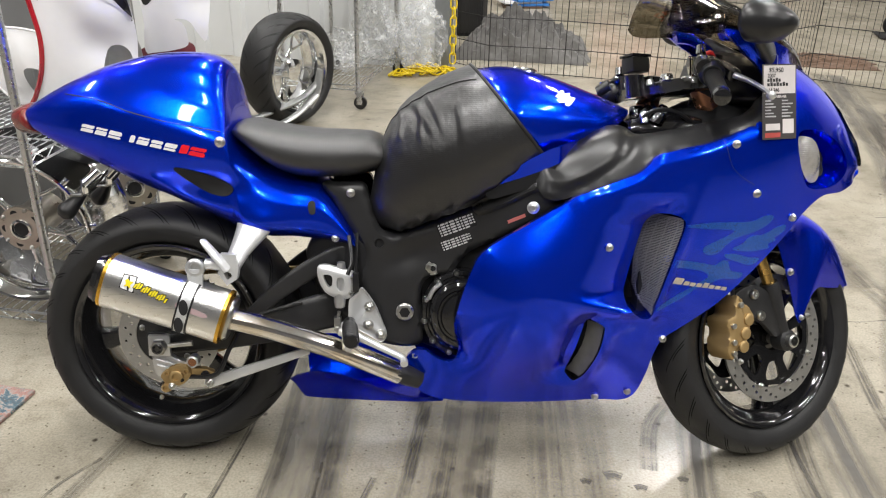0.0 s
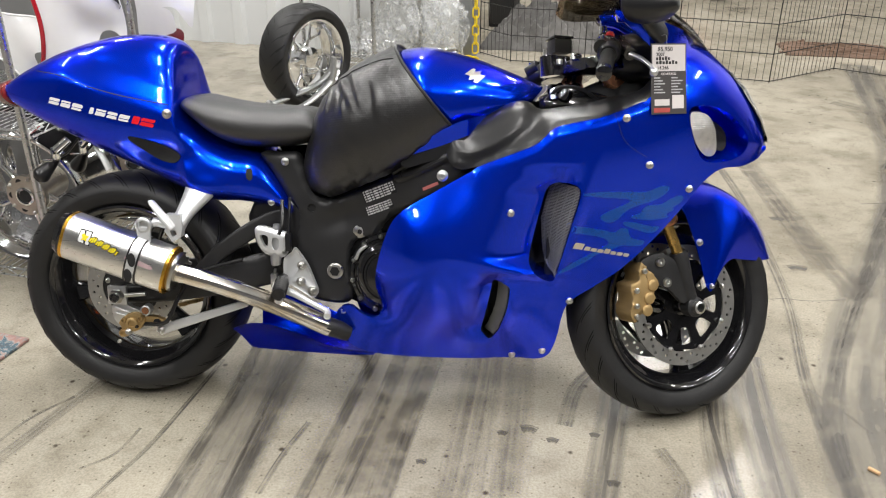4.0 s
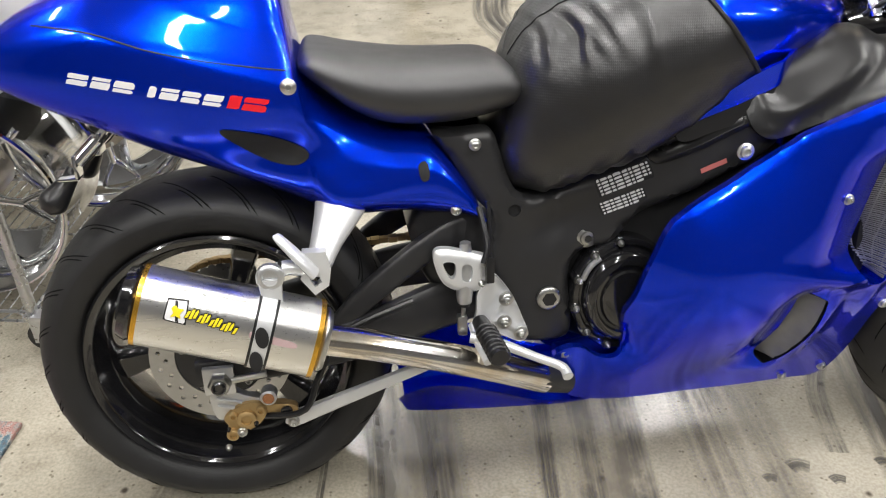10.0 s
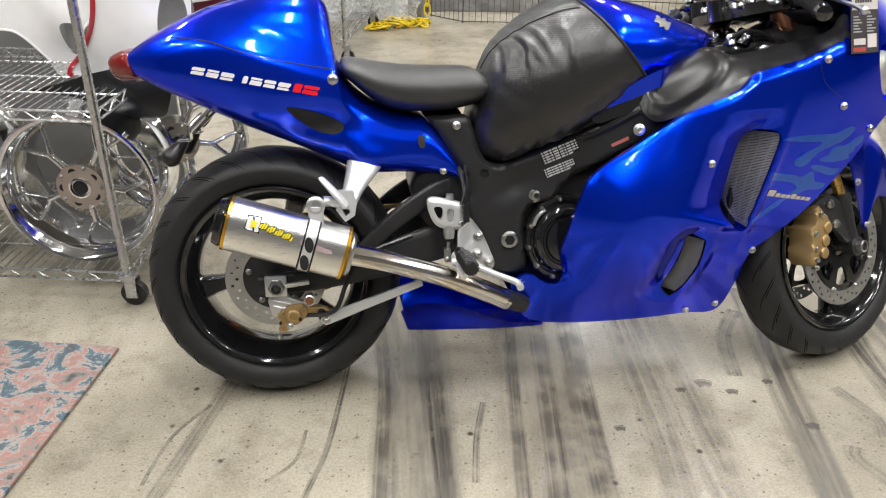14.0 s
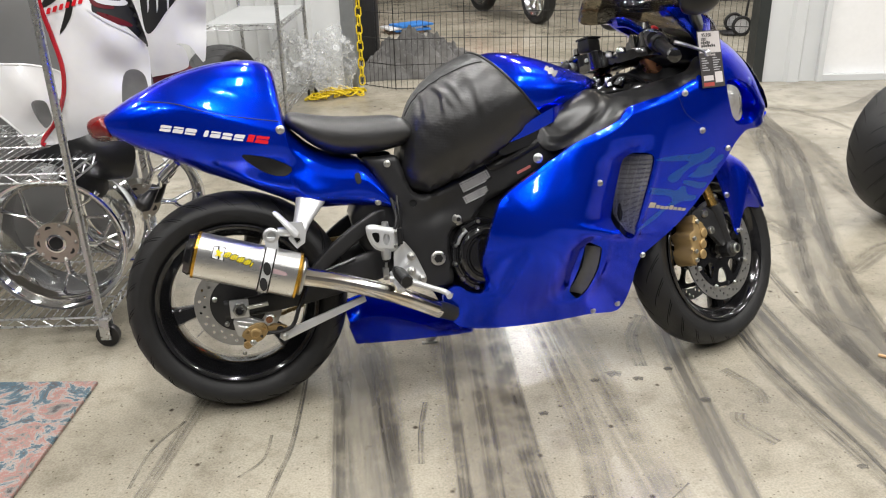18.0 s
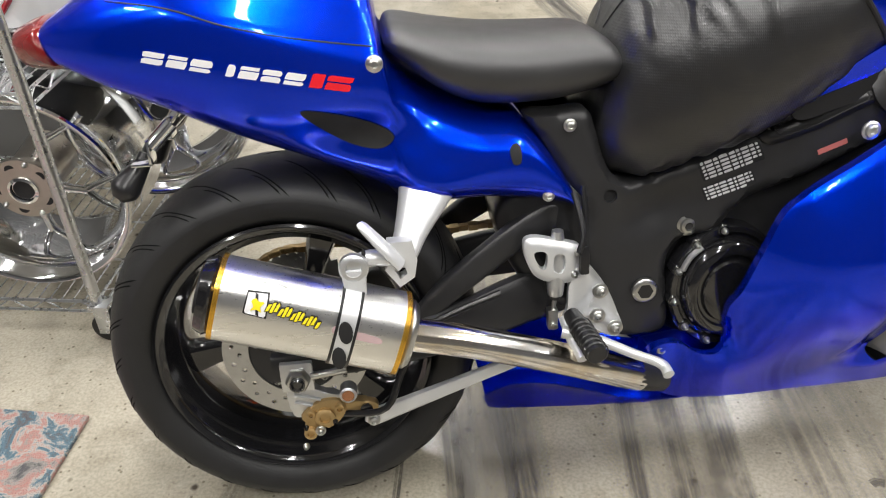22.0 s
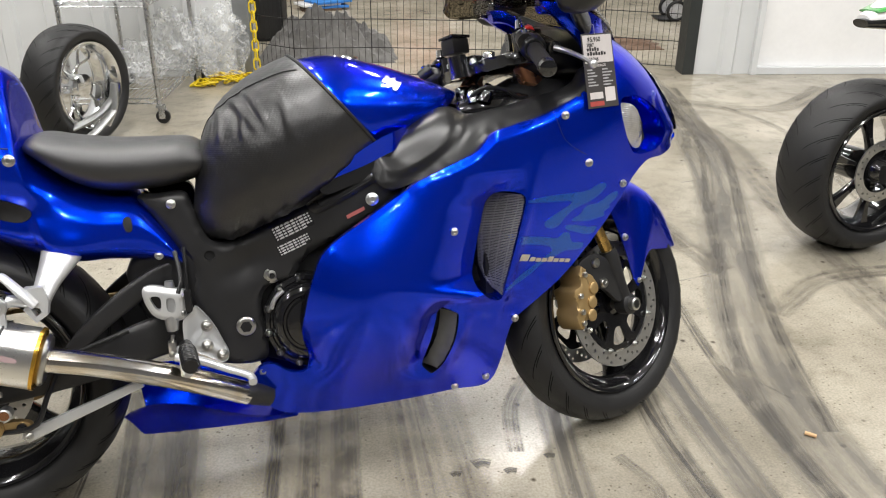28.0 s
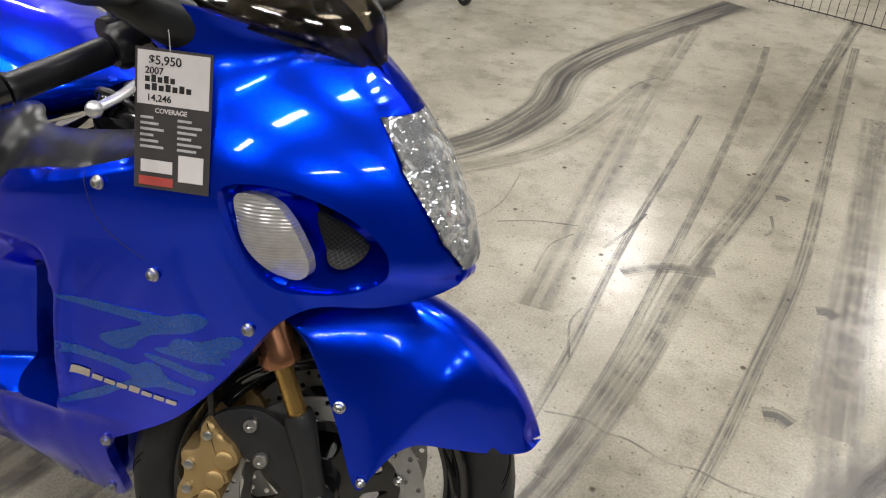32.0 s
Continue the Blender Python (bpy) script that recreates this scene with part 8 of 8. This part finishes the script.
for k, (mm, h, dx) in enumerate(((BROWN, 0.0, -0.02), (BLUE_BOX, 0.022, 0.04), (WHITE_STICKER, 0.044, -0.05), (BLUE_BOX, 0.066, 0.06))):
    ob = part("flat_box", block(-0.2, 0.2, -0.14, 0.14, 0, 0.021, 0.003), mm, None)
    ob.matrix_world = pose(1.55 + dx, 7.0, h + 0.0005 * k, 0, 0, 8 * k)
    tagged(ob, "flat printed box in a stack on the floor", "box", "stacked boxes")
# small two-wheeled cart beyond the pen
cart = thing("hand_cart", pose(4.74, 5.68, 0, 0, 0, -12), "small black two-wheeled hand cart on the floor", "cart")
for y_ in (-0.13, 0.13):
    wc = part("wheel", lathe([(0.07, -0.014), (0.082, -0.018), (0.095, -0.012), (0.098, 0), (0.095, 0.012), (0.082, 0.018), (0.07, 0.014)], 36, (0, y_, 0.098)), RUBBER, cart)
    part("hub", disc([(0.071, 0.008), (0.071, -0.008), (0.03, -0.012), (0.02, -0.012)], 24, (0, y_, 0.098)), GREY_STICKER, wc)
part("axle", bar([(0, -0.15, 0.098), (0, 0.15, 0.098)], 0.009, 10), STEEL, cart)
for y_ in (-0.1, 0.1):
    part("rail", bar([(0.02, y_, 0.03), (0.1, y_, 0.1), (0.16, y_, 0.9)], 0.011, 10, 14), BLACK_FRAME, cart)
part("cross_bar", bar([(0.12, -0.1, 0.45), (0.12, 0.1, 0.45)], 0.009, 10), BLACK_FRAME, cart)
part("toe_plate", block(-0.16, 0.05, -0.14, 0.14, 0.012, 0.02, 0.002), BLACK_FRAME, cart)


def far_bike(m, paint, label, r=0.3):
    v = thing("parked_trike", m, label, "motorcycle")
    for x in (0.0, -1.35):
        w = part("wheel", rim(x, r, r * 0.7, 0.06), CHROME, v)
        part("tyre", tyre(x, r, r, 0.07, r * 0.72, 1.0), RUBBER, w)
        for sp in spokes(x, r, 0.03, r * 0.62, [72 * k for k in range(5)], 0.02, 0.03, 0.02):
            part("spoke", sp, CHROME, w)
    part("front_fender", loft([(0.22, r + 0.15, 0.2, r + 0.05, 0.02), (0.12, r + 0.30, 0.1, r + 0.12, 0.075), (-0.08, r + 0.38, -0.05, r + 0.2, 0.085), (-0.28, r + 0.2, -0.2, r + 0.08, 0.07), (-0.34, r + 0.02, -0.3, r - 0.02, 0.03)], 16, 20), paint, v)
    part("body", loft([(-0.25, 1.1, -0.3, 0.75, 0.12), (-0.55, 1.05, -0.5, 0.35, 0.2), (-1.0, 0.95, -1.0, 0.3, 0.22), (-1.5, 0.9, -1.5, 0.5, 0.2), (-1.75, 0.8, -1.75, 0.6, 0.08)], 18, 20), paint, v)
    part("fork", bar([(0, -0.1, r), (-0.28, -0.09, 1.05)], 0.025, 10), CHROME, v)
    part("fork", bar([(0, 0.1, r), (-0.28, 0.09, 1.05)], 0.025, 10), CHROME, v)
    part("engine", block(-1.0, -0.45, -0.2, 0.2, 0.22, 0.6, 0.05), BLACK_FRAME, v)
    return v


far_bike(pose(3.08, 7.1, 0, 0, 0, -76), ORANGE, "orange motorcycle with chrome wheels parked in the hall")
far_bike(pose(5.2, 9.0, 0, 0, 0, -40), BLACK_GLOSS, "black motorcycle parked far back in the hall")
far_bike(pose(1.9, 10.4, 0, 0, 0, -80), MAROON, "maroon motorcycle parked far back in the hall")

# rug
rug_ob = part("rug", block(0, 1.0, -1.5, 0, 0, 0.012, 0.005), RUG, None)
rug_ob.matrix_world = pose(-0.435, 0.205, 0.0005, 0, 0, 180 - 12) @ Matrix.Diagonal((1, -1, 1, 1))
tagged(rug_ob, "multicoloured short-pile rug on the concrete, its corner showing", "rug")

# neighbouring motorcycle: its rear wheel and tail
nb = thing("motorcycle", pose(2.85, 0.80, 0, -4, 0, 5), "black and green motorcycle parked alongside, rear wheel showing", "motorcycle")
wv = part("rear_wheel", rim(0, 0.315, 0.222, 0.10), BLACK_GLOSS, nb)
part("tyre", tyre(0, 0.315, 0.315, 0.115, 0.223, 1.0), RUBBER, wv, "wide black tyre")
part("tread", tread(0, 0.315, 0.315, 0.115, 0.223, -1.0), GROOVE_SHADE, wv)
for sp in spokes(0, 0.315, 0.04, 0.20, [51.4 * k + 8 for k in range(7)], 0.010, 0.02, 0.02):
    sp.transform(Matrix.Translation((0, -0.06, 0)))
    part("spoke", sp, BLACK_GLOSS, wv)
part("hub", disc([(0.03, 0.09), (0.06, 0.08), (0.06, -0.08), (0.03, -0.12)], 28, (0, 0, 0.315)), BLACK_GLOSS, wv)
part("brake_disc", ring_disc(0, 0.315, 0.08, 0.115, -0.10, 0.005, 30), DISC, wv)
part("swingarm", loft([(-0.03, 0.35, -0.03, 0.28, 0.02), (0.2, 0.37, 0.2, 0.29, 0.02), (0.6, 0.45, 0.6, 0.34, 0.03)], 10, 14), BLACK_FRAME, nb).data.transform(Matrix.Translation((0, -0.14, 0)))
part("tail", loft([(-0.10, 0.86, -0.09, 0.82, 0.03), (0.05, 0.92, 0.08, 0.80, 0.09), (0.3, 0.93, 0.35, 0.74, 0.13), (0.6, 0.85, 0.6, 0.66, 0.14)], 14, 24), WHITE_PAINT, nb)
part("tail_stripe", loft([(-0.11, 0.845, -0.10, 0.815, 0.034), (0.05, 0.86, 0.09, 0.79, 0.095), (0.3, 0.84, 0.36, 0.725, 0.138), (0.6, 0.74, 0.6, 0.655, 0.143)], 14, 24), BLACK_GLOSS, nb)
part("tail_flash", loft([(-0.08, 0.875, -0.07, 0.862, 0.045), (0.1, 0.91, 0.12, 0.875, 0.10), (0.4, 0.89, 0.4, 0.84, 0.14)], 14, 24), GREEN_PAINT, nb)
part("body", loft([(0.55, 0.9, 0.55, 0.35, 0.15), (0.9, 1.0, 0.9, 0.2, 0.22), (1.4, 0.95, 1.4, 0.2, 0.24), (1.75, 0.85, 1.7, 0.6, 0.1)], 14, 24), BLACK_GLOSS, nb)
part("front_tyre", tyre(1.42, 0.3, 0.3, 0.06, 0.22, 1.0), RUBBER, nb)
part("exhaust", bar([(0.05, -0.2, 0.42), (0.4, -0.2, 0.36)], [0.055, 0.055], 18), BLACK_PLASTIC, nb)


# loose white sport fairings laid on the near rack
def loose_panel(out, holes, base, label, material, bulge=0.06, grp="loose white fairings", name="loose_fairing"):
    """A thin moulded panel, standing across the rack, bulging towards its middle."""
    lp = smooth_loop(out, 0.012)
    c = lp.mean(0)
    half = (lp.max(0) - lp.min(0)) / 2
    fw = lambda q: -base + bulge * (1 - np.clip((((q - c) / half) ** 2).sum(1), 0, 1.6)) + 0.02 * bump_at(q, c[0] + 0.05, c[1] + 0.03, 0.05, 0.16, 30) - 0.03 * bump_at(q, c[0] + 0.1, c[1] - 0.12, 0.07, 0.06)
    b = sheet(lp, [smooth_loop(h, 0.008) for h in holes], fw, 0.016, -1, 0.004, 0.014)
    t = tree_of(b)
    v = thing(name, pose(0, 0, 0), label, "fairing", grp)
    part("shell", b, material, v)
    return v, t, fw, lp


def low_drape(t, off):
    def lift(q):
        out = []
        for x, z in q:
            hit, *_ = t.ray_cast(Vector((x, -1.5, z)), Vector((0, 1, 0)))
            out.append(-hit.y + off if hit else np.nan)
        out = np.array(out, float)
        out[np.isnan(out)] = np.nanmean(out)
        return out
    return lift


WA = [(-0.51, 1.36), (-0.513, 1.18), (-0.506, 1.07), (-0.487, 0.972), (-0.476, 0.871), (-0.497, 0.777), (-0.546, 0.691), (-0.605, 0.61), (-0.439, 0.63), (-0.229, 0.678), (-0.222, 0.789), (-0.214, 0.927), (-0.25, 1.126), (-0.275, 1.36)]
va, ta, fwa, lpa = loose_panel(WA, [[(-0.30, 0.837), (-0.263, 0.852), (-0.236, 0.825), (-0.24, 0.763), (-0.299, 0.722), (-0.317, 0.749)]], 0.75, "white sport fairing, black flashes and red edge, on a rack", WHITE_PAINT)
edge = np.array([p for p in lpa if p[0] < -0.47 and p[1] < 1.34 and not (p[1] < 0.625 and p[0] > -0.595)])
edge = edge[np.argsort(edge[:, 1])]
part("red_edge", tube(bmesh.new(), [(x, -w - 0.002, z) for (x, z), w in zip(edge, fwa(edge))], 0.0075, 8), RED_PAINT, va, "red trim along the edge")
GRAPHICS = (
    (INK, 0, [(-0.43, 1.2), (-0.413, 1.14), (-0.352, 1.094), (-0.346, 1.038), (-0.279, 1.012), (-0.209, 0.925), (-0.217, 1.002), (-0.233, 1.075), (-0.26, 1.14), (-0.27, 1.2)]),
    (INK, 0, [(-0.505, 1.06), (-0.49, 1.085), (-0.44, 1.125), (-0.41, 1.18), (-0.39, 1.16), (-0.435, 1.10), (-0.47, 1.072)]),
    (INK, 0, [(-0.409, 1.104), (-0.404, 1.064), (-0.427, 1.017), (-0.462, 0.98), (-0.434, 1.042), (-0.42, 1.08)]),
    (MAROON, 1, [(-0.352, 1.094), (-0.302, 1.069), (-0.289, 1.049), (-0.342, 1.062)]),
    (MAROON, 1, [(-0.337, 1.046), (-0.263, 1.011), (-0.246, 0.99), (-0.311, 1.013)]),
    (MAROON, 1, [(-0.395, 1.15), (-0.35, 1.12), (-0.33, 1.135), (-0.37, 1.17)]),
    (WHITE_STICKER, 2, [(-0.375, 1.135), (-0.316, 1.082), (-0.25, 1.068), (-0.262, 1.056), (-0.328, 1.07), (-0.37, 1.115)]),
    (WHITE_STICKER, 2, [(-0.366, 1.058), (-0.318, 1.013), (-0.254, 0.968), (-0.214, 0.93), (-0.262, 0.985), (-0.322, 1.027)]),
    (WHITE_STICKER, 2, [(-0.29, 1.16), (-0.268, 1.075), (-0.252, 1.062), (-0.268, 1.16)]),
    (WHITE_STICKER, 2, [(-0.33, 1.18), (-0.305, 1.10), (-0.297, 1.10), (-0.312, 1.18)]),
)
for mt, level, lp in GRAPHICS:
    part("flash", sheet(smooth_loop(lp, 0.006), [], low_drape(ta, 0.0015 + 0.0012 * level), 0.012, -1, 0.0005, 0), mt, va)
for k in range(6):
    x = -0.492 + 0.021 * k
    z = 1.042 + 0.0058 * k
    part("script_bar", sheet(resample([(x, z), (x + 0.012, z + 0.001), (x + 0.02, z + 0.02), (x + 0.008, z + 0.018)], 0.006), [], low_drape(ta, 0.004), 0.012, -1, 0.0005, 0), RED_STICKER, va)
part("vent_liner", sheet(smooth_loop([(-0.31, 0.86), (-0.25, 0.87), (-0.225, 0.83), (-0.23, 0.75), (-0.30, 0.71), (-0.33, 0.75)], 0.01), [], lambda q: -0.80 + 0 * q[:, 0], 0.03, -1, 0.004, 0), GRILLE, va)
WB = [(-0.275, 1.36), (-0.262, 1.1), (-0.238, 0.922), (-0.254, 0.80), (-0.226, 0.794), (-0.12, 0.817), (-0.108, 0.85), (-0.115, 0.89), (-0.14, 0.905), (-0.10, 0.90), (-0.075, 0.86), (-0.055, 0.835), (-0.04, 0.90), (-0.032, 0.968), (-0.005, 1.158), (0.02, 1.36)]
vb, tb, fwb, lpb = loose_panel(WB, [], 0.90, "white sport fairing with black flashes on a rack", WHITE_PAINT, 0.04)
for k, lp in enumerate(([(-0.207, 1.2), (-0.232, 0.95), (-0.152, 1.016), (-0.09, 1.092), (-0.075, 1.2)], [(-0.05, 1.2), (-0.06, 1.1), (-0.03, 1.06), (-0.02, 1.2)])):
    part("flash", sheet(smooth_loop(lp, 0.007), [], low_drape(tb, 0.0015), 0.012, -1, 0.0005, 0), INK, vb)
for x0 in (-0.195, -0.165, -0.13):
    part("stripe", sheet(resample([(x0, 1.19), (x0 + 0.012, 1.19), (x0 - 0.012, 1.03), (x0 - 0.02, 1.01)], 0.01), [], low_drape(tb, 0.003), 0.02, -1, 0.0005, 0), WHITE_STICKER, vb)
loose_panel([(-0.27, 0.80), (-0.12, 0.825), (-0.11, 0.77), (-0.2, 0.72), (-0.29, 0.70)], [], 0.935, "maroon loose fairing piece on a rack", MAROON, 0.01, "loose fairing pieces", "loose_fairing_piece")
loose_panel([(-0.609, 0.613), (-0.48, 0.65), (-0.344, 0.672), (-0.30, 0.60), (-0.315, 0.53), (-0.35, 0.49), (-0.475, 0.50), (-0.56, 0.57), (-0.70, 0.585)], [], 0.70, "black loose undertray on a rack", BLACK_PLASTIC, 0.03, "loose fairing pieces", "loose_fairing_piece")
vc, tc, fwc, lpc = loose_panel([(-0.86, 0.85), (-0.70, 0.855), (-0.60, 0.835), (-0.545, 0.80), (-0.565, 0.736), (-0.60, 0.70), (-0.625, 0.60), (-0.70, 0.55), (-0.73, 0.62), (-0.80, 0.70), (-0.90, 0.72)], [[(-0.66, 0.72), (-0.615, 0.72), (-0.615, 0.65), (-0.65, 0.62)]], 0.98, "white sport fairing with a slot on a rack", WHITE_PAINT, 0.03)
part("slot_liner", sheet(smooth_loop([(-0.67, 0.73), (-0.605, 0.73), (-0.605, 0.64), (-0.655, 0.61)], 0.01), [], lambda q: -1.02 + 0 * q[:, 0], 0.03, -1, 0.004, 0), GRILLE, vc, "dark slot liner")
part("rim_bead", tube(bmesh.new(), [(x, -w, z) for (x, z), w in zip(np.vstack([lpc, lpc[:1]]), fwc(np.vstack([lpc, lpc[:1]])))], 0.004, 6), WHITE_PAINT, vc)
